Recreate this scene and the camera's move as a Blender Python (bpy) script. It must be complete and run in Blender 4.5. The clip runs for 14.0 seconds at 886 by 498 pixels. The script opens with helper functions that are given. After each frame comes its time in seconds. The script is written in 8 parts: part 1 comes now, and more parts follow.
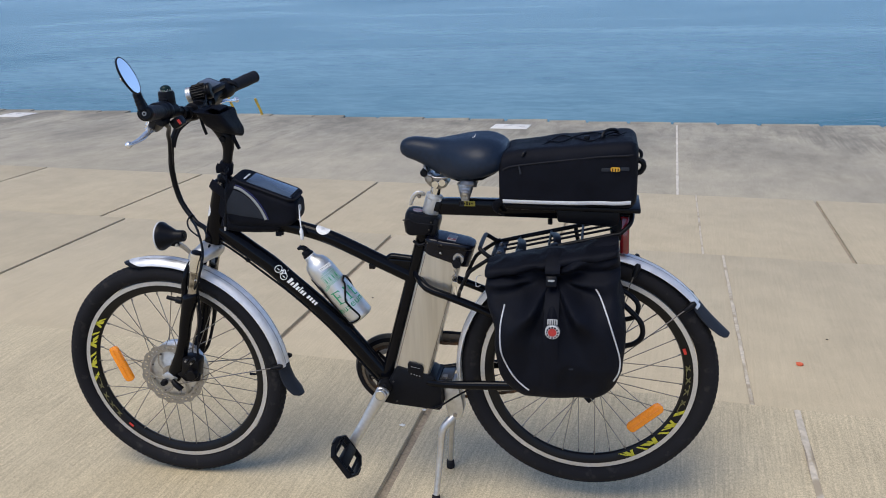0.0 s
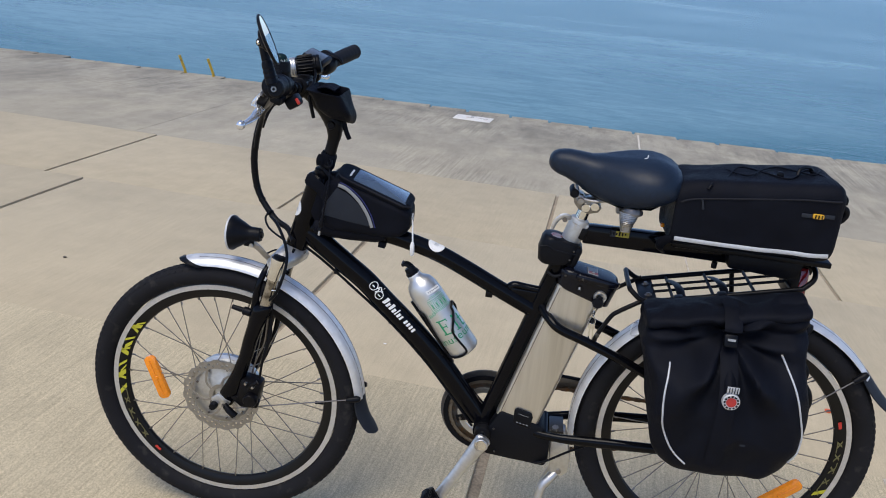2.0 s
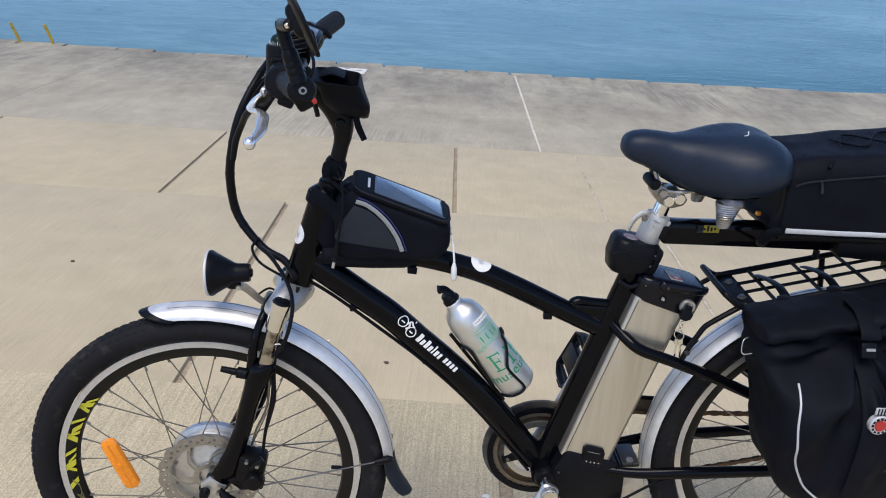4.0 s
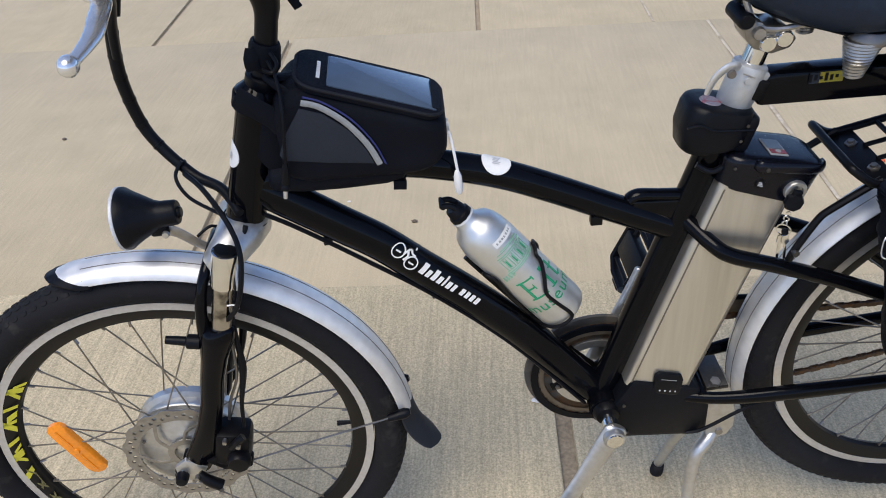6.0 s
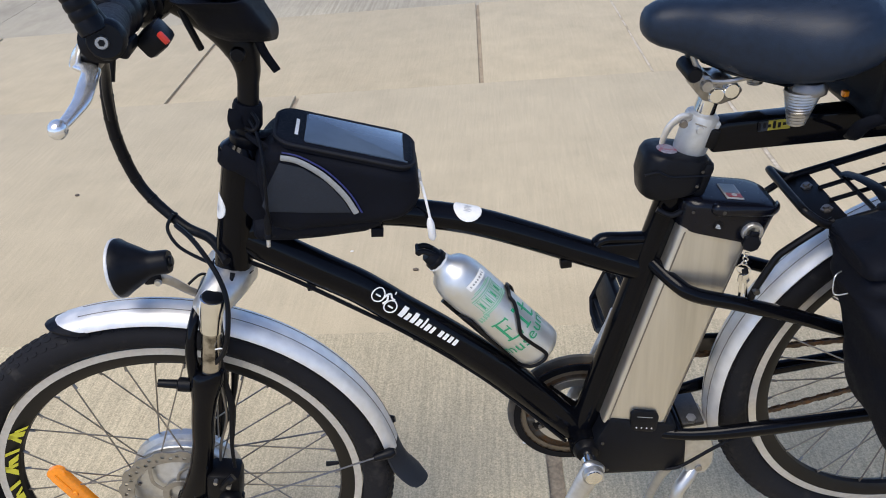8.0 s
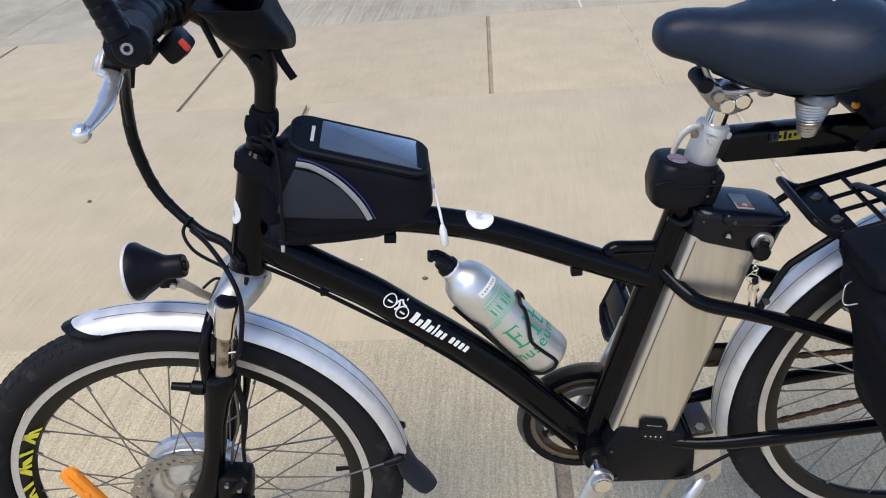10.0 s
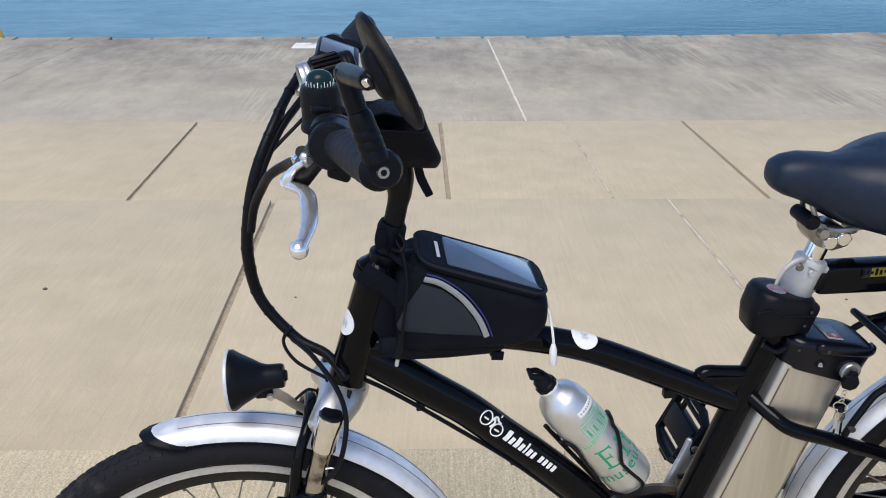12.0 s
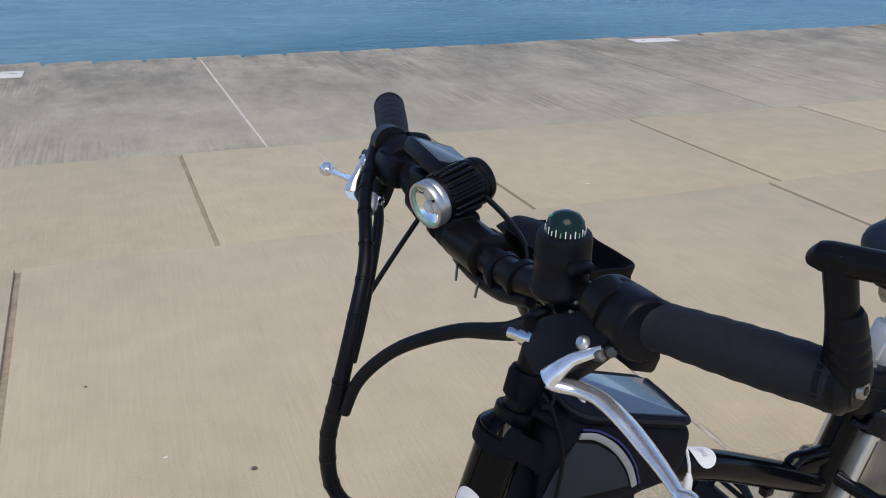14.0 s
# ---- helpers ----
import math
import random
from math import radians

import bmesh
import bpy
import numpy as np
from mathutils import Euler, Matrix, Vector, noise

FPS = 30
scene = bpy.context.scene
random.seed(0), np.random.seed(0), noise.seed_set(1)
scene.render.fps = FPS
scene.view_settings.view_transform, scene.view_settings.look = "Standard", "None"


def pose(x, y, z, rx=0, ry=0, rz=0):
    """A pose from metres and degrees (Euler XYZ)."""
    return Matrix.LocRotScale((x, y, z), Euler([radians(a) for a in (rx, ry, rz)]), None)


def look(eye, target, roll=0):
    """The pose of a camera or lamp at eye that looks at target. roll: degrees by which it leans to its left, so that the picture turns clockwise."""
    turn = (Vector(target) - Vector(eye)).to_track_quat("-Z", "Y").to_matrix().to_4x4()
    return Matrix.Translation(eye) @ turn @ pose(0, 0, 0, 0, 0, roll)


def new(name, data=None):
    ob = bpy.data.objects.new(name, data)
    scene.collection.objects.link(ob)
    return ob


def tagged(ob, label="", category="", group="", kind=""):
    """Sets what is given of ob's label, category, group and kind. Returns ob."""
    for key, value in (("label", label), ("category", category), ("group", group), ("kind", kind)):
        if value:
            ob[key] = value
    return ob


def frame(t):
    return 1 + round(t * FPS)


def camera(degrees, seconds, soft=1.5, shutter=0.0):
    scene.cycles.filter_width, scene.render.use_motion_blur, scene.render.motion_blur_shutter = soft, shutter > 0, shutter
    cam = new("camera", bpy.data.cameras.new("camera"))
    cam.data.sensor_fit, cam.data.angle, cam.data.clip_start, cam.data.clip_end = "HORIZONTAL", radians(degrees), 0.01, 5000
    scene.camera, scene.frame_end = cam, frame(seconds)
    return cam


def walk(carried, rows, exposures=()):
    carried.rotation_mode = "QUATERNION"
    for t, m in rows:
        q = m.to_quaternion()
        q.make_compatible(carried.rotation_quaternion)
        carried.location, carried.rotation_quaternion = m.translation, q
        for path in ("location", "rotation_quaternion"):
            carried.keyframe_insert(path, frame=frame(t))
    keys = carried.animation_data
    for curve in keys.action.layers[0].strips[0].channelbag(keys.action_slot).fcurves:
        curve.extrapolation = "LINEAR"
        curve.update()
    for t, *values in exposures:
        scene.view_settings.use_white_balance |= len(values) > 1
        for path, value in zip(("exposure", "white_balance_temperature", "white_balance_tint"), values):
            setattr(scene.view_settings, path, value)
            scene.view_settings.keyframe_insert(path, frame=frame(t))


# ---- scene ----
cam = camera(56.7, 14.0, soft=1.0)
PATH = [
    (0, (0.546, 0.618, 1.45), (-0.014, 2.419, 0.785), -2.1),
    (0.5, (0.432, 0.659, 1.441), (-0.042, 2.491, 0.794), 2.0),
    (1, (0.225, 0.69, 1.45), (-0.257, 2.54, 0.862), 0.9),
    (1.5, (0.083, 0.709, 1.443), (-0.441, 2.552, 0.869), 3.0),
    (2, (-0.009, 0.828, 1.415), (-0.385, 2.665, 0.719), 5.4),
    (2.5, (-0.179, 0.913, 1.416), (-0.44, 2.773, 0.728), 4.0),
    (3, (-0.385, 0.934, 1.439), (-0.483, 2.827, 0.8), 2.6),
    (3.2, (-0.415, 0.974, 1.423), (-0.475, 2.853, 0.741), 3.7),
    (5.3, (-0.334, 1.51, 1.352), (-0.426, 3.245, 0.362), -0.4),
    (5.5, (-0.33, 1.55, 1.341), (-0.488, 3.227, 0.262), -3.3),
    (6, (-0.358, 1.618, 1.311), (-0.507, 3.218, 0.12), -4.8),
    (6.5, (-0.347, 1.624, 1.321), (-0.51, 3.271, 0.197), -5.5),
    (7, (-0.33, 1.598, 1.322), (-0.481, 3.231, 0.178), -4.8),
    (7.5, (-0.315, 1.579, 1.333), (-0.473, 3.24, 0.229), -5.3),
    (8, (-0.304, 1.569, 1.335), (-0.482, 3.237, 0.245), -6.1),
    (8.2, (-0.303, 1.566, 1.336), (-0.492, 3.231, 0.244), -6.4),
    (10.3, (-0.309, 1.553, 1.338), (-0.505, 3.241, 0.283), -5.8),
    (10.5, (-0.307, 1.548, 1.339), (-0.528, 3.238, 0.294), -6.7),
    (11, (-0.301, 1.527, 1.337), (-0.495, 3.205, 0.266), -6.0),
    (11.5, (-0.365, 1.517, 1.352), (-0.524, 3.236, 0.343), -2.5),
    (11.8, (-0.478, 1.544, 1.359), (-0.547, 3.296, 0.396), -0.8),
    (12, (-0.557, 1.556, 1.373), (-0.551, 3.358, 0.506), -0.1),
    (12.5, (-0.66, 1.582, 1.404), (-0.536, 3.423, 0.632), 2.1),
    (13, (-0.676, 1.681, 1.413), (-0.61, 3.566, 0.749), -1.5),
    (13.5, (-0.766, 1.802, 1.399), (-0.35, 3.628, 0.695), 1.8),
    (14, (-0.936, 1.893, 1.389), (-0.262, 3.583, 0.559), 2.1),
]
EXPOSURES = [(0.0, 0.12), (1.5, 0.11), (2.0, 0.12), (2.5, 0.22), (3.0, 0.27), (5.5, 0.24), (7.0, 0.24), (7.5, 0.32), (8.0, 0.38), (10.5, 0.42), (11.0, 0.44), (11.5, 0.42), (12.0, 0.36), (12.5, 0.20), (13.0, 0.05), (13.5, 0.03), (14.0, 0.02)]
walk(cam, [(t, look(eye, target, roll)) for t, eye, target, roll in PATH], EXPOSURES)

# ---- world, sun, exposure ----
SUN_ELEV, SUN_ROT = radians(62), radians(200)
world = bpy.data.worlds.new("sky")
scene.world = world
world.use_nodes = True
wn = world.node_tree
sky = wn.nodes.new("ShaderNodeTexSky")
sky.sky_type, sky.sun_disc = "NISHITA", False
sky.sun_elevation, sky.sun_rotation = SUN_ELEV, SUN_ROT
sky.air_density, sky.dust_density, sky.ozone_density = 0.5, 0.8, 2.0
haze = wn.nodes.new("ShaderNodeVectorMath")
haze.operation = "MULTIPLY"
haze.inputs[1].default_value = (0.95, 0.985, 1.05)
wn.links.new(sky.outputs[0], haze.inputs[0])
wn.links.new(haze.outputs[0], wn.nodes["Background"].inputs[0])
wn.nodes["Background"].inputs[1].default_value = 0.21
sun = new("sun", bpy.data.lights.new("sun", "SUN"))
sun.data.energy, sun.data.angle, sun.data.color = 2.3, radians(40), (1.0, 0.92, 0.79)
SUN_FROM = Vector((math.sin(SUN_ROT) * math.cos(SUN_ELEV), math.cos(SUN_ROT) * math.cos(SUN_ELEV), math.sin(SUN_ELEV)))
sun.matrix_world = look(SUN_FROM * 30, (0, 0, 0))
scene.view_settings.exposure = 0.0


# ---- materials ----
def mat(name, color, rough=0.5, metal=0.0, grain=0.0, grain_size=200.0, bump=0.0, bump_size=400.0, stretch=(1, 1, 1), coat=0.0, spread=0.0, wear=None, spec=0.5):
    """A procedural material: base colour varied at two scales, roughness varied by the fine grain, and a fine bump."""
    m = bpy.data.materials.new(name)
    m.use_nodes = True
    nt = m.node_tree
    b = nt.nodes["Principled BSDF"]
    b.inputs["Roughness"].default_value, b.inputs["Metallic"].default_value = rough, metal
    b.inputs["Coat Weight"].default_value, b.inputs["Specular IOR Level"].default_value = coat, spec
    tc = nt.nodes.new("ShaderNodeTexCoord")
    mp = nt.nodes.new("ShaderNodeMapping")
    mp.inputs["Scale"].default_value = stretch
    nt.links.new(tc.outputs["Object"], mp.inputs[0])

    def noise_tex(size, detail=4.0):
        n = nt.nodes.new("ShaderNodeTexNoise")
        n.inputs["Scale"].default_value, n.inputs["Detail"].default_value = size, detail
        nt.links.new(mp.outputs[0], n.inputs["Vector"])
        return n

    def scaled(value, low, high):
        r = nt.nodes.new("ShaderNodeMapRange")
        r.inputs[1].default_value, r.inputs[2].default_value, r.inputs[3].default_value, r.inputs[4].default_value = 0.25, 0.75, low, high
        nt.links.new(value, r.inputs[0])
        return r.outputs[0]

    fine, broad = noise_tex(grain_size), noise_tex(grain_size / 14)
    k = nt.nodes.new("ShaderNodeMath")
    k.operation = "MULTIPLY"
    nt.links.new(scaled(fine.outputs["Fac"], 1 - grain, 1 + grain), k.inputs[0])
    nt.links.new(scaled(broad.outputs["Fac"], 1 - grain * 0.7, 1 + grain * 0.7), k.inputs[1])
    val = k.outputs[0]
    if spread:
        oi = nt.nodes.new("ShaderNodeObjectInfo")
        r = nt.nodes.new("ShaderNodeMapRange")
        r.inputs[3].default_value, r.inputs[4].default_value = 1 - spread, 1 + spread
        nt.links.new(oi.outputs["Random"], r.inputs[0])
        k2 = nt.nodes.new("ShaderNodeMath")
        k2.operation = "MULTIPLY"
        nt.links.new(val, k2.inputs[0]), nt.links.new(r.outputs[0], k2.inputs[1])
        val = k2.outputs[0]
    col = nt.nodes.new("ShaderNodeVectorMath")
    col.operation = "SCALE"
    col.inputs[0].default_value = color
    nt.links.new(val, col.inputs["Scale"])
    out = col.outputs[0]
    if wear:
        wcol, wsize, low, high = wear
        w = noise_tex(wsize, 7.0)
        r = nt.nodes.new("ShaderNodeMapRange")
        r.inputs[1].default_value, r.inputs[2].default_value = low, high
        nt.links.new(w.outputs["Fac"], r.inputs[0])
        mx = nt.nodes.new("ShaderNodeMix")
        mx.data_type = "RGBA"
        nt.links.new(r.outputs[0], mx.inputs[0]), nt.links.new(out, mx.inputs[6])
        mx.inputs[7].default_value = (*wcol, 1)
        out = mx.outputs[2]
    nt.links.new(out, b.inputs["Base Color"])
    nt.links.new(scaled(fine.outputs["Fac"], max(rough * 0.85, 0.02), min(rough * 1.2, 1)), b.inputs["Roughness"])
    if bump:
        bn = nt.nodes.new("ShaderNodeBump")
        bn.inputs["Strength"].default_value, bn.inputs["Distance"].default_value = bump, 0.001
        nt.links.new(noise_tex(bump_size).outputs["Fac"], bn.inputs["Height"])
        nt.links.new(bn.outputs[0], b.inputs["Normal"])
    return m


def node(nt, kind, **values):
    n = nt.nodes.new(kind)
    for key, value in values.items():
        n.inputs[key].default_value = value
    return n


def concrete(name, color, dark, damp=0.0, edge_y=0.0, coarse=1.0, broom=0.0, ribs=0.0):
    """Broom-finished concrete: sand and cement mottling, faint lines across the tread, stains, pits."""
    m = bpy.data.materials.new(name)
    m.use_nodes = True
    nt = m.node_tree
    b = nt.nodes["Principled BSDF"]
    geo = nt.nodes.new("ShaderNodeNewGeometry")
    info = nt.nodes.new("ShaderNodeObjectInfo")

    def tex(size, detail, squash=(1, 1, 1), rough=0.55):
        mp = node(nt, "ShaderNodeMapping", Scale=squash)
        nt.links.new(geo.outputs["Position"], mp.inputs[0])
        n = node(nt, "ShaderNodeTexNoise", Scale=size, Detail=detail, Roughness=rough)
        nt.links.new(mp.outputs[0], n.inputs["Vector"])
        return n.outputs["Fac"]

    def ramp(value, lo, hi, a, c):
        r = node(nt, "ShaderNodeMapRange")
        for i, x in enumerate((lo, hi, a, c)):
            r.inputs[i + 1].default_value = x
        nt.links.new(value, r.inputs[0])
        return r.outputs[0]

    def mul(p, q):
        k = nt.nodes.new("ShaderNodeMath")
        k.operation = "MULTIPLY"
        nt.links.new(p, k.inputs[0]), nt.links.new(q, k.inputs[1])
        return k.outputs[0]

    def mix(fac, p, q):
        x = nt.nodes.new("ShaderNodeMix")
        x.data_type = "RGBA"
        nt.links.new(fac, x.inputs[0])
        for s, i in ((p, 6), (q, 7)):
            if isinstance(s, tuple):
                x.inputs[i].default_value = (*s, 1)
            else:
                nt.links.new(s, x.inputs[i])
        return x.outputs[2]

    lines = tex(95, 3, (1, 0.03, 1))
    sand = tex(260, 4)
    blotch = tex(0.9, 6)
    cloud = tex(4.5, 5)
    val = mul(mul(ramp(lines, 0.3, 0.7, 1 - 0.075 * coarse, 1 + 0.065 * coarse), ramp(sand, 0.3, 0.7, 1 - 0.20 * coarse, 1 + 0.18 * coarse)), mul(ramp(cloud, 0.3, 0.7, 0.93, 1.06), ramp(info.outputs["Random"], 0, 1, 0.96, 1.04)))
    if broom:
        rake = tex(250, 3, (1, 0.045, 1), 0.7)
        val = mul(val, ramp(rake, 0.3, 0.7, 1 - 0.17 * broom, 1 + 0.15 * broom))
    if ribs:
        comb = tex(24, 1, (1, 0.015, 1))
        where = tex(0.35, 3)
        fall_in = ramp(where, 0.50, 0.62, 0.0, 1.0)
        dip = ramp(comb, 0.40, 0.60, -ribs, ribs * 0.6)
        one = nt.nodes.new("ShaderNodeMath")
        one.operation = "ADD"
        one.inputs[1].default_value = 1.0
        nt.links.new(mul(dip, fall_in), one.inputs[0])
        val = mul(val, one.outputs[0])
    tone = mix(ramp(blotch, 0.36, 0.68, 0, 0.75), color, dark)
    if damp:
        streak = tex(1.1, 7, (1.0, 0.55, 1), 0.66)
        streak2 = tex(4.2, 8, (1.0, 0.30, 1), 0.72)
        xyz = nt.nodes.new("ShaderNodeSeparateXYZ")
        nt.links.new(geo.outputs["Position"], xyz.inputs[0])
        near_edge = ramp(xyz.outputs[1], edge_y - 4.5, edge_y, 0.0, 1.0)
        tone = mix(mul(ramp(streak, 0.40, 0.66, 0, damp), ramp(near_edge, 0, 1, 0.3, 1.0)), tone, (dark[0] * 0.5, dark[1] * 0.5, dark[2] * 0.5))
        tone = mix(mul(ramp(streak2, 0.46, 0.66, 0, 0.55), ramp(near_edge, 0, 1, 0.15, 1.0)), tone, (dark[0] * 0.42, dark[1] * 0.43, dark[2] * 0.45))
    spots = tex(38, 2)
    tone = mix(ramp(spots, 0.78, 0.84, 0, 0.55), tone, (dark[0] * 0.55, dark[1] * 0.55, dark[2] * 0.55))
    sc = nt.nodes.new("ShaderNodeVectorMath")
    sc.operation = "SCALE"
    nt.links.new(tone, sc.inputs[0]), nt.links.new(val, sc.inputs["Scale"])
    nt.links.new(sc.outputs[0], b.inputs["Base Color"])
    b.inputs["Roughness"].default_value, b.inputs["Specular IOR Level"].default_value = 0.86, 0.3
    bp = node(nt, "ShaderNodeBump", Strength=0.35, Distance=0.003)
    nt.links.new(mul(lines, sand), bp.inputs["Height"])
    nt.links.new(bp.outputs[0], b.inputs["Normal"])
    return m


def water_material():
    m = bpy.data.materials.new("sea water")
    m.use_nodes = True
    nt = m.node_tree
    b = nt.nodes["Principled BSDF"]
    geo = nt.nodes.new("ShaderNodeNewGeometry")
    b.inputs["Roughness"].default_value, b.inputs["IOR"].default_value, b.inputs["Specular IOR Level"].default_value = 0.26, 1.33, 0.25

    def tex(size, detail, squash, dist=0.0):
        mp = node(nt, "ShaderNodeMapping", Scale=squash, Rotation=(0, 0, radians(-9)))
        nt.links.new(geo.outputs["Position"], mp.inputs[0])
        n = node(nt, "ShaderNodeTexNoise", Scale=size, Detail=detail, Distortion=dist)
        nt.links.new(mp.outputs[0], n.inputs["Vector"])
        return n.outputs["Fac"]

    swell, ripple, patch = tex(0.55, 3, (0.5, 1.3, 1), 0.4), tex(3.2, 4, (0.55, 1.4, 1), 0.6), tex(0.055, 4, (0.62, 1.15, 1), 0.8)
    mx = nt.nodes.new("ShaderNodeMix")
    mx.data_type = "RGBA"
    # deep and pale base colours stand in for the sky's uneven reflection
    mx.inputs[6].default_value, mx.inputs[7].default_value = (0.022, 0.106, 0.130, 1), (0.116, 0.230, 0.262, 1)
    spread = node(nt, "ShaderNodeMapRange")
    spread.inputs[1].default_value, spread.inputs[2].default_value = 0.36, 0.64
    nt.links.new(patch, spread.inputs[0])
    fine = tex(1.1, 5, (0.6, 1.4, 1), 0.8)
    fine_r = node(nt, "ShaderNodeMapRange")
    fine_r.inputs[1].default_value, fine_r.inputs[2].default_value, fine_r.inputs[3].default_value, fine_r.inputs[4].default_value = 0.3, 0.7, 0.5, 1.2
    nt.links.new(fine, fine_r.inputs[0])
    chop_r = node(nt, "ShaderNodeMapRange")
    chop_r.inputs[1].default_value, chop_r.inputs[2].default_value, chop_r.inputs[3].default_value, chop_r.inputs[4].default_value = 0.36, 0.64, 0.80, 1.20
    nt.links.new(tex(5.5, 3, (0.5, 1.9, 1), 0.5), chop_r.inputs[0])
    choppy = nt.nodes.new("ShaderNodeMath")
    choppy.operation = "MULTIPLY"
    nt.links.new(fine_r.outputs[0], choppy.inputs[0]), nt.links.new(chop_r.outputs[0], choppy.inputs[1])
    both = nt.nodes.new("ShaderNodeMath")
    both.operation = "MULTIPLY"
    nt.links.new(spread.outputs[0], both.inputs[0]), nt.links.new(choppy.outputs[0], both.inputs[1])
    # a broad patch out from the shore, coloured darker as wind-ruffled water mirrors less sky
    place = node(nt, "ShaderNodeMapping", Location=(-1.43, -1.463, 0), Scale=(0.0286, 0.0133, 0))
    nt.links.new(geo.outputs["Position"], place.inputs[0])
    away = nt.nodes.new("ShaderNodeVectorMath")
    away.operation = "LENGTH"
    nt.links.new(place.outputs[0], away.inputs[0])
    calm = node(nt, "ShaderNodeMapRange")
    calm.inputs[1].default_value, calm.inputs[2].default_value, calm.inputs[3].default_value, calm.inputs[4].default_value = 0.45, 1.35, 0.05, 1.12
    nt.links.new(away.outputs["Value"], calm.inputs[0])
    ruffled = nt.nodes.new("ShaderNodeMath")
    ruffled.operation = "MULTIPLY"
    nt.links.new(both.outputs[0], ruffled.inputs[0]), nt.links.new(calm.outputs[0], ruffled.inputs[1])
    nt.links.new(ruffled.outputs[0], mx.inputs[0])
    nt.links.new(mx.outputs[2], b.inputs["Base Color"])
    r = node(nt, "ShaderNodeMapRange")
    r.inputs[1].default_value, r.inputs[2].default_value, r.inputs[3].default_value, r.inputs[4].default_value = 0.40, 0.62, 1.0, 0.25
    nt.links.new(patch, r.inputs[0])
    b1 = node(nt, "ShaderNodeBump", Distance=0.03)
    nt.links.new(r.outputs[0], b1.inputs["Strength"]), nt.links.new(swell, b1.inputs["Height"])
    b2 = node(nt, "ShaderNodeBump", Distance=0.012)
    nt.links.new(r.outputs[0], b2.inputs["Strength"])
    nt.links.new(ripple, b2.inputs["Height"]), nt.links.new(b1.outputs[0], b2.inputs["Normal"])
    nt.links.new(b2.outputs[0], b.inputs["Normal"])
    return m


CONC_TOP = concrete("upper tread concrete", (0.577, 0.484, 0.314), (0.502, 0.421, 0.273), coarse=1.5, broom=0.75)
CONC_MID = concrete("middle tread concrete", (0.507, 0.430, 0.294), (0.453, 0.385, 0.265), coarse=0.7)
CONC_LOW = concrete("lower tread concrete", (0.432, 0.390, 0.298), (0.340, 0.312, 0.250), damp=0.85, edge_y=16.3, ribs=0.15)
SEALANT_OLD = mat("dull joint sealant", (0.535, 0.475, 0.375), 0.85, grain=0.25, grain_size=60, wear=((0.36, 0.30, 0.21), 9, 0.50, 0.62))
GROOVE = mat("dark joint filler", (0.33, 0.273, 0.198), 0.9, grain=0.35, grain_size=120, bump=0.5)
SEALANT = mat("pale joint sealant", (0.60, 0.555, 0.47), 0.8, grain=0.2, grain_size=90, wear=((0.34, 0.29, 0.22), 11, 0.60, 0.72))
WATER = water_material()
GLOSS_BLACK = mat("gloss black paint", (0.0022, 0.0025, 0.0038), 0.13, coat=0.06, spec=0.11, grain=0.2, grain_size=60)
SATIN_BLACK = mat("satin black metal", (0.0040, 0.0040, 0.0050), 0.36, spec=0.15, grain=0.25, grain_size=80)
PLASTIC = mat("black plastic", (0.0036, 0.0043, 0.0066), 0.40, spec=0.14, grain=0.2, grain_size=150, bump=0.15, bump_size=900)
RUBBER = mat("tyre rubber", (0.0095, 0.0095, 0.0115), 0.75, spec=0.18, grain=0.3, grain_size=120, bump=0.3, bump_size=500, wear=((0.03, 0.028, 0.026), 35, 0.58, 0.75))
CAP_BLACK = mat("glossy blue-black plastic", (0.0030, 0.0035, 0.0068), 0.24, spec=0.22, grain=0.2, grain_size=150, coat=0.06)
GRIP = mat("soft grip rubber", (0.0105, 0.0120, 0.0160), 0.60, spec=0.19, grain=0.2, grain_size=200, bump=0.4, bump_size=700)
FABRIC = mat("black nylon cloth", (0.0039, 0.0048, 0.0086), 0.58, grain=0.3, grain_size=300, bump=0.6, bump_size=1400, spec=0.10)
FABRIC_GREY = mat("charcoal cloth", (0.022, 0.026, 0.034), 0.85, grain=0.25, grain_size=300, bump=0.7, bump_size=1400, spec=0.25)
ZIP = mat("dull zip tape", (0.0048, 0.0056, 0.0092), 0.7, grain=0.25, grain_size=300, spec=0.3)
VINYL = mat("saddle vinyl", (0.0080, 0.0150, 0.0290), 0.43, spec=0.26, grain=0.2, grain_size=120, bump=0.25, bump_size=900)
ALLOY = mat("brushed mudguard alloy", (0.72, 0.72, 0.715), 0.47, 0.62, grain=0.10, grain_size=60, bump=0.1, bump_size=200)
CHROME = mat("bright chrome", (0.75, 0.75, 0.74), 0.12, 1.0, grain=0.06, grain_size=50)
CAST = mat("cast silver alloy", (0.55, 0.55, 0.54), 0.38, 0.9, grain=0.12, grain_size=110, bump=0.15, bump_size=300)
BUTTON = mat("rosy grey button print", (0.17, 0.16, 0.19), 0.6, grain=0.3, grain_size=500, wear=((0.22, 0.06, 0.08), 260, 0.52, 0.60))
LABEL_DARK = mat("blue-grey label", (0.055, 0.075, 0.10), 0.35, grain=0.15, grain_size=90)
ROTOR = mat("worn rotor steel", (0.34, 0.33, 0.315), 0.36, 0.9, grain=0.15, grain_size=90)
GUARD_GREY = mat("dusty chain guard plastic", (0.060, 0.057, 0.053), 0.55, grain=0.3, grain_size=60, wear=((0.16, 0.135, 0.10), 18, 0.50, 0.72))
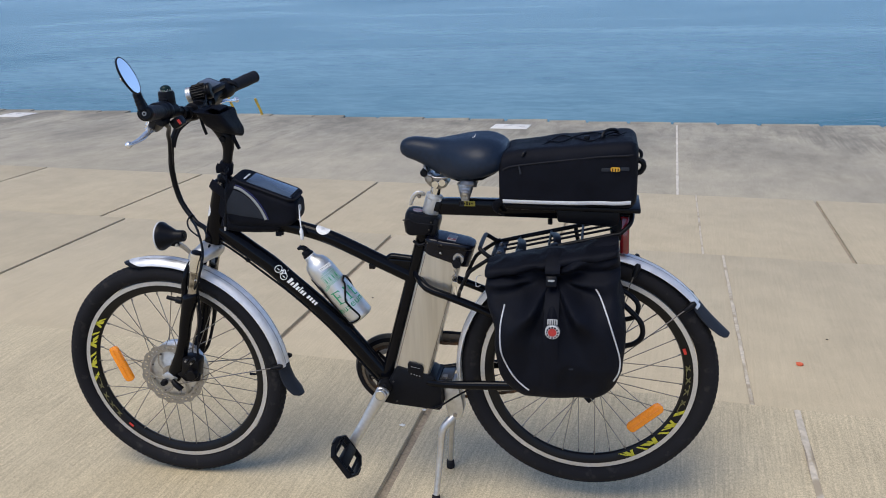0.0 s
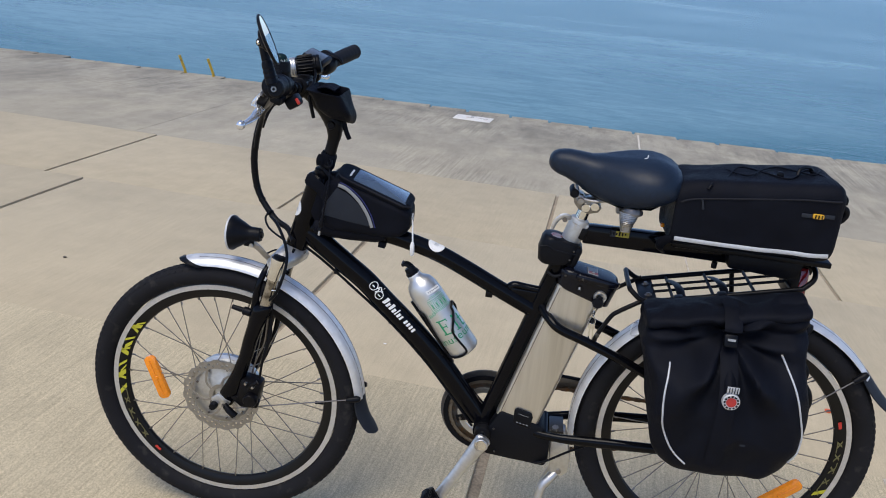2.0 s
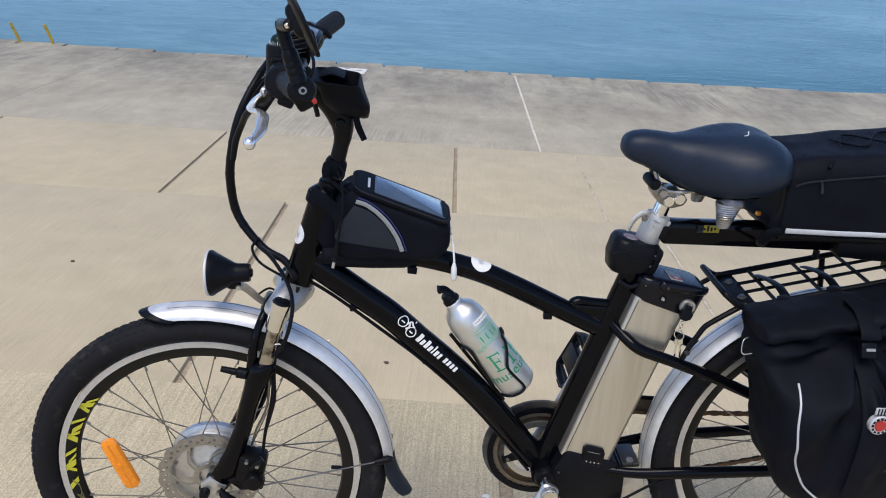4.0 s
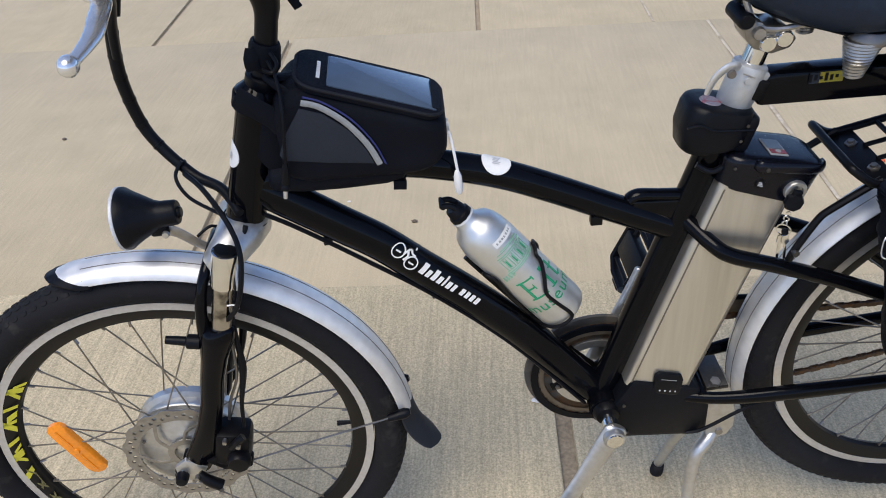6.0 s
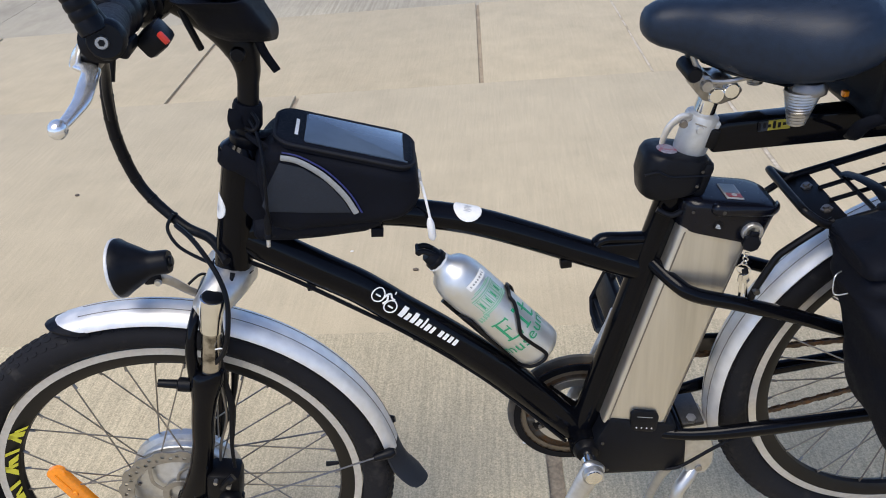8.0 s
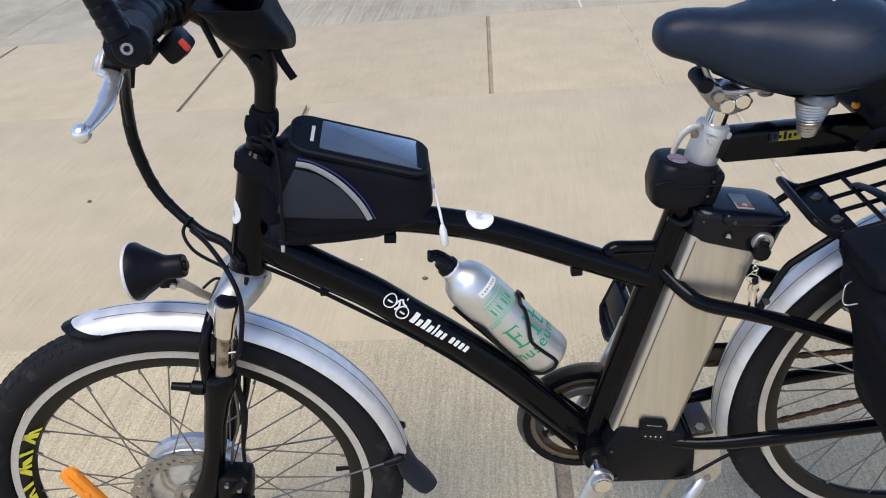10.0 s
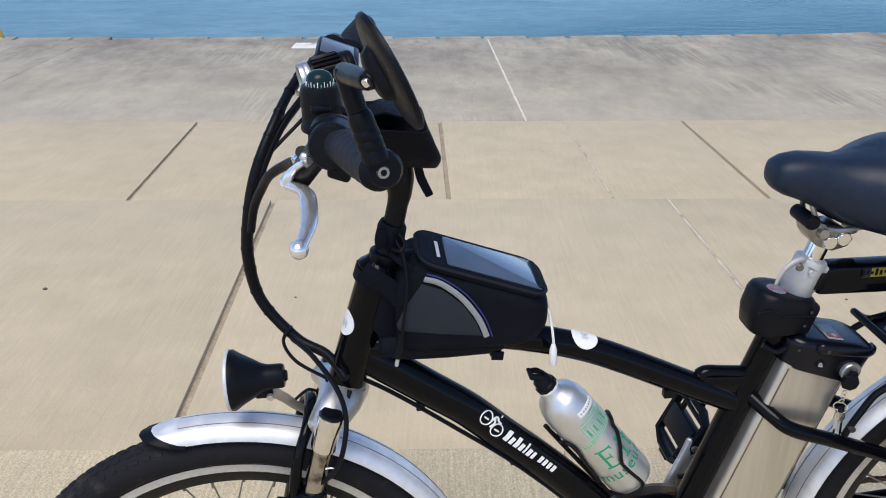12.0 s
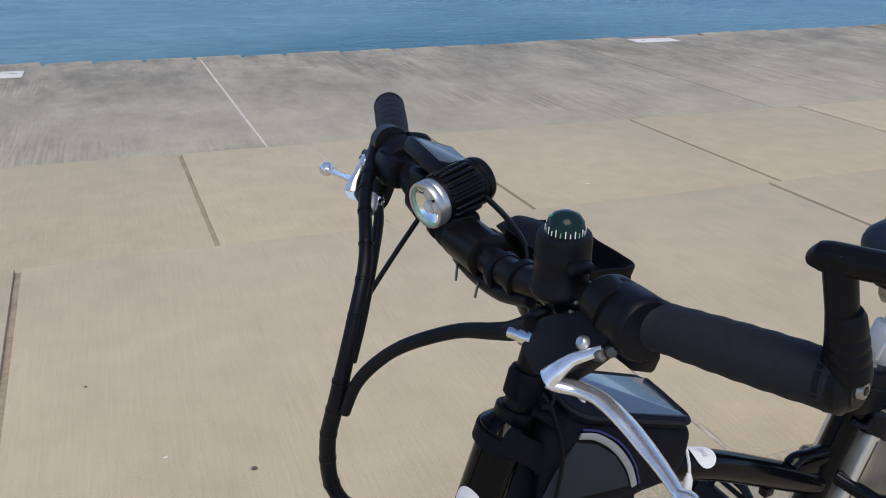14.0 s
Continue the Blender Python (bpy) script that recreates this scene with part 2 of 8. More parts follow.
CLAMP_STEEL = mat("worn clamp steel", (0.26, 0.25, 0.235), 0.30, 0.9, grain=0.2, grain_size=110)
CLAMP_GREY = mat("pale cast clamp alloy", (0.50, 0.51, 0.51), 0.48, 0.55, grain=0.10, grain_size=140, bump=0.12, bump_size=320)
FLAP_RUBBER = mat("dusty flap rubber", (0.014, 0.018, 0.026), 0.6, spec=0.3, grain=0.25, grain_size=60, bump=0.2, bump_size=400)
LEVER = mat("polished lever alloy", (0.74, 0.75, 0.76), 0.23, 0.82, grain=0.10, grain_size=90)
BATTERY_ALLOY = mat("battery case alloy", (0.62, 0.60, 0.55), 0.33, 0.9, grain=0.12, grain_size=90, stretch=(1, 1, 0.06))
SPOKE = mat("bright spoke steel", (0.28, 0.26, 0.23), 0.34, 0.85, grain=0.15, grain_size=60)
STANCHION = mat("dulled fork chrome", (0.40, 0.38, 0.35), 0.22, 1.0, grain=0.2, grain_size=40, wear=((0.12, 0.11, 0.095), 55, 0.50, 0.66))
SCREW = mat("dark screw steel", (0.07, 0.068, 0.065), 0.35, 0.7, grain=0.2, grain_size=200)
STEEL = mat("spoke steel", (0.20, 0.185, 0.17), 0.35, 0.8, grain=0.15, grain_size=60)
RIM_BLACK = mat("black rim", (0.0045, 0.0045, 0.0052), 0.35, spec=0.25, grain=0.2, grain_size=80)
TRACK = mat("machined brake track", (0.58, 0.57, 0.55), 0.4, 0.6, grain=0.1, grain_size=150)
YELLOW = mat("yellow decal", (0.465, 0.435, 0.030), 0.4, grain=0.1)
AMBER = mat("amber print", (0.70, 0.38, 0.03), 0.5, grain=0.1)
OLIVE = mat("faded olive decal", (0.14, 0.13, 0.05), 0.45, grain=0.2)
RED = mat("red decal", (0.5, 0.03, 0.02), 0.4, grain=0.1)
BADGE_RED = mat("red badge print", (0.38, 0.025, 0.02), 0.5, grain=0.25, grain_size=300)
LABEL_RED = mat("dull red label print", (0.15, 0.018, 0.018), 0.45, grain=0.2)
RED_LENS = mat("red lens", (0.20, 0.010, 0.013), 0.15, coat=0.6, grain=0.1)
ORANGE = mat("amber reflector", (0.85, 0.26, 0.008), 0.22, coat=0.5, grain=0.12, grain_size=220, bump=0.3, bump_size=300)
WHITE = mat("white print", (0.75, 0.75, 0.73), 0.5, grain=0.05)
YELLOW_DULL = mat("dull yellow label print", (0.30, 0.25, 0.02), 0.5, grain=0.3, grain_size=400)
REFLECT = mat("silver reflective piping", (0.50, 0.51, 0.52), 0.5, 0.2, grain=0.12, grain_size=300)
TRIM_GREY = mat("dull silver trim", (0.27, 0.28, 0.28), 0.5, 0.1, grain=0.12, grain_size=300)
GREEN = mat("green print", (0.012, 0.26, 0.12), 0.45, grain=0.12)
PALE_GREEN = mat("pale green print", (0.22, 0.42, 0.30), 0.45, grain=0.2)
BOTTLE = mat("bottle aluminium", (0.62, 0.63, 0.62), 0.42, 0.85, grain=0.06, grain_size=60)
WINDOW = mat("clear phone window over a dark pouch", (0.06, 0.085, 0.12), 0.16, coat=0.7, grain=0.12, grain_size=30, bump=0.25, bump_size=18)
BLUE_TRIM = mat("blue piping", (0.018, 0.026, 0.14), 0.6, grain=0.1)
CHAIN = mat("oily chain", (0.10, 0.065, 0.04), 0.5, 0.6, grain=0.4, grain_size=220, wear=((0.17, 0.08, 0.03), 60, 0.5, 0.65))
BRASS_RING = mat("worn chainguard", (0.15, 0.122, 0.088), 0.45, 0.4, grain=0.25, grain_size=70)
GLASS = mat("mirror glass", (0.86, 0.88, 0.9), 0.02, 1.0)
LAMP_GLASS = mat("lamp lens", (0.55, 0.58, 0.60), 0.08, 0.2, coat=1.0)
SCREEN = mat("grey display", (0.07, 0.083, 0.10), 0.3, coat=0.2, grain=0.1)
COMPASS = mat("green compass capsule", (0.008, 0.022, 0.022), 0.12, spec=0.14)
PLATE_WHITE = mat("white painted plate", (0.72, 0.70, 0.65), 0.6, grain=0.08, grain_size=12, wear=((0.5, 0.36, 0.28), 5, 0.6, 0.72))
LADDER_YELLOW = mat("yellow ladder paint", (0.52, 0.34, 0.03), 0.5, grain=0.15, wear=((0.2, 0.12, 0.05), 9, 0.58, 0.7))
PLUG_WHITE = mat("white plug plastic", (0.75, 0.75, 0.74), 0.4, grain=0.05)
PEBBLE = mat("small stone", (0.12, 0.10, 0.08), 0.9, grain=0.3)
PEEL = mat("orange peel", (0.62, 0.12, 0.05), 0.7, grain=0.15)
PAPER = mat("scrap of white paper", (0.7, 0.69, 0.66), 0.8, grain=0.08)


# ---- mesh helpers ----
def mesh_of(bm, name, sharp=38):
    bmesh.ops.recalc_face_normals(bm, faces=bm.faces)
    me = bpy.data.meshes.new(name)
    bm.to_mesh(me)
    bm.free()
    me.polygons.foreach_set("use_smooth", [True] * len(me.polygons))
    me.set_sharp_from_angle(angle=radians(sharp))
    return me


def part(name, bm, material, parent, label=""):
    """One mesh object under a thing or a part."""
    ob = new(name, mesh_of(bm, name))
    ob.data.materials.append(material)
    ob.parent = parent
    return tagged(ob, label)


def thing(name, label, category, m=None, group="", kind=""):
    ob = new(name)
    ob.empty_display_size = 0.05
    ob.matrix_basis = m or Matrix()
    return tagged(ob, label, category, group, kind)


def ring_of(bm, points):
    return [bm.verts.new(p) for p in points]


def bridge(bm, a, b):
    n = len(a)
    for i in range(n):
        bm.faces.new((a[i], a[(i + 1) % n], b[(i + 1) % n], b[i]))


def smooth_path(points, steps=8):
    """A Catmull-Rom line through the points."""
    P = [Vector(p) for p in points]
    if len(P) < 3:
        return P
    out = []
    for i in range(len(P) - 1):
        p0, p1, p2, p3 = P[max(i - 1, 0)], P[i], P[i + 1], P[min(i + 2, len(P) - 1)]
        for k in range(steps):
            t = k / steps
            out.append(0.5 * (2 * p1 + (p2 - p0) * t + (2 * p0 - 5 * p1 + 4 * p2 - p3) * t * t + (3 * p1 - p0 - 3 * p2 + p3) * t ** 3))
    return out + [P[-1]]


def tube(points, r, seg=10, bm=None, flat=1.0, side=(0, 1, 0), steps=8, smooth=True):
    """A round (or, with flat, oval) tube along a line. r: one radius or one for each given point."""
    bm = bm or bmesh.new()
    n0 = len(points)
    path = smooth_path(points, steps) if smooth else [Vector(p) for p in points]
    radii = [r] * len(path) if isinstance(r, (int, float)) else [float(np.interp(i / (len(path) - 1) * (n0 - 1), range(n0), r)) for i in range(len(path))]
    rings, last = [], None
    for i, p in enumerate(path):
        d = (path[min(i + 1, len(path) - 1)] - path[max(i - 1, 0)]).normalized()
        s = Vector(side) if last is None else last
        s = (s - d * s.dot(d))
        s = s.normalized() if s.length > 1e-4 else d.orthogonal().normalized()
        last = s
        t = d.cross(s)
        rings.append(ring_of(bm, [p + (s * math.cos(a) * flat + t * math.sin(a)) * radii[i] for a in (2 * math.pi * j / seg for j in range(seg))]))
    for a, b in zip(rings, rings[1:]):
        bridge(bm, a, b)
    bm.faces.new(rings[0][::-1])
    bm.faces.new(rings[-1])
    return bm


def lathe(profile, origin=(0, 0, 0), axis=(0, 1, 0), seg=32, bm=None, close=False):
    """Turns a profile of (radius, height along the axis) round an axis."""
    bm = bm or bmesh.new()
    ax, o = Vector(axis).normalized(), Vector(origin)
    s = ax.orthogonal().normalized()
    t = ax.cross(s)
    rings = []
    for r, h in profile:
        c = o + ax * h
        if r < 1e-6:
            rings.append([bm.verts.new(c)])
        else:
            rings.append(ring_of(bm, [c + (s * math.cos(a) + t * math.sin(a)) * r for a in (2 * math.pi * j / seg for j in range(seg))]))
    pairs = list(zip(rings, rings[1:])) + ([(rings[-1], rings[0])] if close else [])
    for a, b in pairs:
        if len(a) == 1 or len(b) == 1:
            if len(a) == len(b):
                continue
            tip, rim = (a[0], b) if len(a) == 1 else (b[0], a)
            for i in range(len(rim)):
                bm.faces.new((tip, rim[i], rim[(i + 1) % len(rim)]))
        else:
            bridge(bm, a, b)
    if not close:
        for end in (rings[0], rings[-1]):
            if len(end) > 1:
                bm.faces.new(end)
    return bm


def box(center, size, bevel=0.003, m=None, bm=None, segs=2):
    bm2 = bmesh.new()
    bmesh.ops.create_cube(bm2, size=1)
    bmesh.ops.scale(bm2, vec=size, verts=bm2.verts)
    if bevel:
        bmesh.ops.bevel(bm2, geom=bm2.edges[:] + bm2.verts[:], offset=bevel, segments=segs, affect="EDGES", profile=0.5)
    bmesh.ops.transform(bm2, matrix=Matrix.Translation(center) @ (m or Matrix()), verts=bm2.verts)
    return join(bm, bm2)


def join(bm, other):
    if bm is None:
        return other
    me = bpy.data.meshes.new("temporary")
    other.to_mesh(me)
    other.free()
    bm.from_mesh(me)
    bpy.data.meshes.remove(me)
    return bm


def prism(outline, v0, v1, bevel=0.004, segs=2, bm=None):
    """A side outline in (u, w), made solid between the planes v0 and v1, with rounded edges."""
    bm2 = bmesh.new()
    a, b = ring_of(bm2, [(u, v0, w) for u, w in outline]), ring_of(bm2, [(u, v1, w) for u, w in outline])
    bridge(bm2, a, b)
    bm2.faces.new(a[::-1]), bm2.faces.new(b)
    bmesh.ops.recalc_face_normals(bm2, faces=bm2.faces)
    if bevel:
        bmesh.ops.bevel(bm2, geom=bm2.edges[:], offset=bevel, segments=segs, affect="EDGES", profile=0.5)
    return join(bm, bm2)


def loft(rings, bm=None, cap=True):
    bm = bm or bmesh.new()
    rs = [ring_of(bm, r) for r in rings]
    for a, b in zip(rs, rs[1:]):
        bridge(bm, a, b)
    if cap:
        bm.faces.new(rs[0][::-1]), bm.faces.new(rs[-1])
    return bm


def rounded_rect(w, h, r, n=5):
    """Points of a rounded rectangle round the origin."""
    out = []
    for cx, cy, a0 in ((w / 2 - r, h / 2 - r, 0), (-w / 2 + r, h / 2 - r, 90), (-w / 2 + r, -h / 2 + r, 180), (w / 2 - r, -h / 2 + r, 270)):
        for k in range(n + 1):
            a = radians(a0 + 90 * k / n)
            out.append((cx + r * math.cos(a), cy + r * math.sin(a)))
    return out


# ---- the stepped promenade and the sea ----
# Treads run along x and step down towards the water (y): near edge, far edge, top, joint pitch, a joint's x at the far edge, skew, fall towards the water.
TREADS = [
    ("tread_1", -70.0, 3.22, 0.010, 2.36, -0.26, CONC_TOP, -0.03, 0.0),
    ("tread_2", 3.22, 6.115, -0.490, 2.360, 0.805, CONC_MID, -0.033, 0.03),
    ("tread_3", 6.115, 9.30, -0.970, 2.348, -0.560, CONC_MID, -0.03, 0.03),
    ("tread_4", 9.30, 16.32, -1.585, 7.05, 0.29, CONC_LOW, -0.025, 0.03),
]


def edge_y(x):
    """The water's edge: straight, then swinging out a little."""
    return 16.32 + max(x - 1.5, 0.0) * 0.050


def slab(x0, x1, y0, y1, top, thick, gap0, gap1, far, skew, fall=0.0, edge=False):
    """One cast slab between two slightly skewed joints."""
    def xa(x, y):
        return x + skew * (y - far)
    bm = bmesh.new()
    lo = ring_of(bm, [(xa(x0, y0) + gap0, y0, top - thick), (xa(x1, y0) - gap1, y0, top - thick), (xa(x1, y1) - gap1, edge_y(x1) if edge else y1, top - thick), (xa(x0, y1) + gap0, edge_y(x0) if edge else y1, top - thick)])
    for v in lo:
        v.co.z += fall * (far - v.co.y)
    hi = ring_of(bm, [(v.co.x, v.co.y, top + fall * (far - v.co.y)) for v in lo])
    bridge(bm, lo, hi)
    bm.faces.new(lo[::-1]), bm.faces.new(hi)
    bmesh.ops.recalc_face_normals(bm, faces=bm.faces)
    edges = [e for e in bm.edges if all(v in hi for v in e.verts)]
    bmesh.ops.bevel(bm, geom=edges, offset=0.004, segments=2, affect="EDGES", profile=0.5)
    return bm


def build_tread(name, y0, y1, top, pitch, at, material, skew, fall):
    core = slab(-130, 130, y0 + 0.002, y1 - 0.002, top - 0.020, 3.0 + top, 0.0, 0.0, y1, 0.0, fall)
    under = new(name, mesh_of(core, name))
    under.data.materials.append(GROOVE)
    tagged(under, "wide beige cast-concrete tread of a stepped waterfront", "promenade", kind="structure")
    near = max(y0, -6.0)

    def gap(x):
        """Half a joint's width: open joints are wide, the sealed expansion joints narrow."""
        return 0.012 if pitch > 5 and x > 5 else 0.004 if pitch > 5 or abs(x - 0.805) < 0.05 else 0.0165
    cuts = [-130.0] + [at + k * pitch for k in range(-int(30 / pitch), int(30 / pitch) + 1)] + [130.0]
    for a, b in zip(cuts, cuts[1:]):
        part("slab", slab(a, b, near, y1, top, 0.10, gap(a), gap(b), y1, skew, fall, name == "tread_4"), material, under)
    if y0 < near:
        part("slab", slab(-130, 130, y0, near, top, 0.10, 0.0, 0.0, y1, 0), material, under)
    return under


treads = [build_tread(*row) for row in TREADS]


def sealed_joint(x0, y0, x1, y1, top, width, parent, fall=0.0, far=0.0):
    bm = bmesh.new()
    n = 24
    rows = []
    for i in range(n + 1):
        t = i / n
        x, y = x0 + (x1 - x0) * t, y0 + (y1 - y0) * t
        w = width * (0.9 + 0.35 * noise.noise((x * 3, y * 5, 1)))
        wob = 0.0025 * noise.noise((y * 4, 3, x))
        z = top + fall * (far - y)
        rows.append([bm.verts.new((x + wob - w, y, z + 0.0005)), bm.verts.new((x + wob, y, z + 0.003)), bm.verts.new((x + wob + w, y, z + 0.0005))])
    for a, b in zip(rows, rows[1:]):
        for j in range(2):
            bm.faces.new((a[j], a[j + 1], b[j + 1], b[j]))
    joint = part("sealed_joint", bm, SEALANT if width > 0.012 else SEALANT_OLD, parent, "pale weathered sealant in a joint")
    if width > 0.012:
        return
    for side in (-1, 1):
        crack = bmesh.new()
        rows = []
        for i in range(61):
            t = i / 60
            x, y = x0 + (x1 - x0) * t, y0 + (y1 - y0) * t
            w = 0.0022 * max(0.25 + 1.6 * noise.noise((side * 3, y * 6, 2)), 0.12)
            at = x + side * width * (0.95 + 0.35 * noise.noise((side, y * 9, 5)))
            z = top + fall * (far - y) + 0.0034
            rows.append([crack.verts.new((at - w, y, z)), crack.verts.new((at + w, y, z))])
        for a, b in zip(rows, rows[1:]):
            crack.faces.new((a[0], a[1], b[1], b[0]))
        part("joint_crack", crack, GROOVE, joint, "fine dark crack beside the sealant")


for i, (x0, y0, x1, y1, wd) in enumerate(((0.97, 2.2, 0.94, 3.21, 0.0115), (0.905, 3.24, 0.805, 6.10, 0.0105), (0.745, 6.14, 0.640, 9.29, 0.0095), (0.480, 9.34, 0.29, 16.25, 0.017))):
    sealed_joint(x0, y0, x1, y1, TREADS[i][3], wd, treads[i], TREADS[i][8], TREADS[i][2])

# The worn edge blocks along the water
edge_bm = bmesh.new()
rng = random.Random(4)
x = -40.0
while x < 40:
    wdt = rng.uniform(0.70, 1.05)
    at = edge_y(x + wdt / 2)
    box((x + wdt / 2, at + rng.uniform(-0.02, 0.09) + 0.16 * max(noise.noise((x * 0.55, 2, 1)), -0.4), -1.872 - 0.03 * (at - 16.32)), (wdt - rng.uniform(0.02, 0.07), 0.42, 0.57 + rng.uniform(-0.035, 0.012)), 0.012, Matrix.Rotation(rng.uniform(0.03, 0.16), 4, "Z"), bm=edge_bm, segs=1)
    x += wdt
edge = new("seawall_edge", mesh_of(edge_bm, "seawall_edge"))
edge.data.materials.append(CONC_LOW)
tagged(edge, "worn concrete edge blocks where the promenade meets the sea", "seawall", kind="structure")

sea_bm = bmesh.new()
bmesh.ops.create_grid(sea_bm, x_segments=2, y_segments=2, size=1)
bmesh.ops.transform(sea_bm, matrix=Matrix.Translation((0, 2300, -2.35)) @ Matrix.Diagonal((4200, 2300 - 10, 1, 1)), verts=sea_bm.verts)
sea = new("sea", mesh_of(sea_bm, "sea"))
sea.data.materials.append(WATER)
tagged(sea, "calm blue sea with light ripples reaching the horizon", "water", kind="structure")

ground_bm = bmesh.new()
bmesh.ops.create_grid(ground_bm, x_segments=2, y_segments=2, size=1)
bmesh.ops.transform(ground_bm, matrix=Matrix.Translation((0, -2000, -2.6)) @ Matrix.Diagonal((4200, 2010, 1, 1)), verts=ground_bm.verts)
ground = new("ground", mesh_of(ground_bm, "ground"))
ground.data.materials.append(CONC_TOP)
tagged(ground, "plain level ground behind the promenade", "ground", kind="structure")

# ---- the electric bicycle: u rearwards, v to its right side, w up ----
BIKE_AT = pose(-0.869, 2.444, 0, 0, 0, 6.1)
bike = thing("electric_bicycle", "black electric bicycle on its centre stand, rear wheel lifted", "bicycle", BIKE_AT)
FRONT, REAR = Vector((0.020, 0, 0.345)), Vector((1.199, 0, 0.4085))
BB = Vector((0.658, 0, 0.356))
TYRE_R, RIM_R = 0.3340, 0.2815


def polar(c, r, deg, v=0.0):
    """A point at radius r round c in the wheel's plane; 0 degrees is up, 90 towards the rear."""
    a = radians(deg)
    return Vector((c[0] + r * math.sin(a), c[1] + v, c[2] + r * math.cos(a)))


def arc_patch(c, r0, r1, a0, a1, v, n=10, thick=0.0008, bm=None):
    """A thin curved patch on a wheel's side, between two radii and two angles."""
    bm = bm or bmesh.new()
    rows = []
    for i in range(n + 1):
        a = a0 + (a1 - a0) * i / n
        rows.append([bm.verts.new(polar(c, r, a, v + s)) for s in (0, -thick) for r in (r0, r1)])
    for p, q in zip(rows, rows[1:]):
        for i, j in ((0, 1), (1, 3), (3, 2), (2, 0)):
            bm.faces.new((p[i], p[j], q[j], q[i]))
    bm.faces.new([rows[0][i] for i in (0, 1, 3, 2)]), bm.faces.new([rows[-1][i] for i in (0, 2, 3, 1)])
    return bm


def slanted_patch(c, r0, r1, a0, a1, lean, v, thick=0.0008, bm=None):
    bm = bm or bmesh.new()
    lo = [polar(c, r0, a0, v), polar(c, r0, a1, v), polar(c, r1, a1 + lean, v), polar(c, r1, a0 + lean, v)]
    a = ring_of(bm, lo)
    b = ring_of(bm, [p + Vector((0, -thick, 0)) for p in lo])
    bridge(bm, a, b)
    bm.faces.new(a), bm.faces.new(b[::-1])
    return bm


def build_tyre(c):
    """A round tyre with a raised tread of small blocks."""
    prof = []
    tr, tc = 0.0260, TYRE_R - 0.0270
    for k in range(20):
        a = radians(-155 + 310 * k / 19)
        prof.append((tc + tr * math.cos(a), 1.05 * tr * math.sin(a)))
    bm = lathe(prof, c, (0, 1, 0), seg=96, close=True)
    tread = bmesh.new()
    for i in range(120):
        a = 3.0 * i
        for v, w_, da in ((-0.0205, 0.0085, 0), (-0.0105, 0.0075, 1.5), (0.0, 0.0075, 0), (0.0105, 0.0075, 1.5), (0.0205, 0.0085, 0)):
            tilt = math.asin(v / 1.05 / tr)
            p = polar(c, tc + tr * math.cos(tilt), a + da, v)
            m = Matrix.Translation(p) @ Matrix.Rotation(radians(a + da), 4, "Y") @ Matrix.Rotation(-tilt, 4, "X")
            six = ((-1, -0.5), (0, -1), (1, -0.5), (1, 0.5), (0, 1), (-1, 0.5))
            ra = ring_of(tread, [m @ Vector((x * 0.0062, y * w_ / 2, -0.0015)) for x, y in six])
            rb = ring_of(tread, [m @ Vector((x * 0.0050, y * w_ / 2 * 0.8, 0.0007)) for x, y in six])
            bridge(tread, ra, rb)
            tread.faces.new(rb)
    return bm, tread


def build_wheel(name, c, label, motor):
    wheel = part(name, *rim_mesh(c), bike, label)
    tyre, tread = build_tyre(c)
    t = part("tyre", tyre, RUBBER, wheel, "black tyre with a worn block tread")
    tagged(part("tread", tread, RUBBER, wheel), kind="stuff")
    for s in (-1, 1):
        bm = lathe([(RIM_R, s * 0.0122), (RIM_R, s * 0.0128), (RIM_R - 0.0115, s * 0.0132), (RIM_R - 0.0115, s * 0.0122)], c, seg=96, close=True)
        part("brake_track", bm, TRACK, wheel, "bright machined brake track")
    flange = 0.075 if motor else 0.024
    width = 0.026 if motor else 0.03
    n = 36
    for i in range(n):
        side = -1 if i % 2 else 1
        lead = 1 if (i // 2) % 2 else -1
        a = 360 * i / n + 4
        p0 = polar(c, flange, a + lead * (28 if motor else 62), side * width)
        p1 = polar(c, 0.249, a, side * 0.003)
        part("spoke", tube([p0, p1], 0.00128, 5, smooth=False), SPOKE, wheel)
        part("spoke_nipple", tube([polar(c, 0.238, a, side * 0.004), polar(c, 0.252, a, 0)], 0.0019, 6, smooth=False), STEEL, wheel)
    return wheel


def rim_mesh(c):
    prof = [(0.2815, -0.0125), (0.2700, -0.0125), (0.2570, -0.0105), (0.2485, -0.0060), (0.2460, 0.0), (0.2485, 0.0060), (0.2570, 0.0105), (0.2700, 0.0125), (0.2815, 0.0125), (0.2780, 0.0)]
    return lathe(prof, c, seg=96, close=True), RIM_BLACK


front_wheel = build_wheel("front_wheel", FRONT, "front wheel with a silver hub motor", True)
rear_wheel = build_wheel("rear_wheel", REAR, "spoked rear wheel", False)


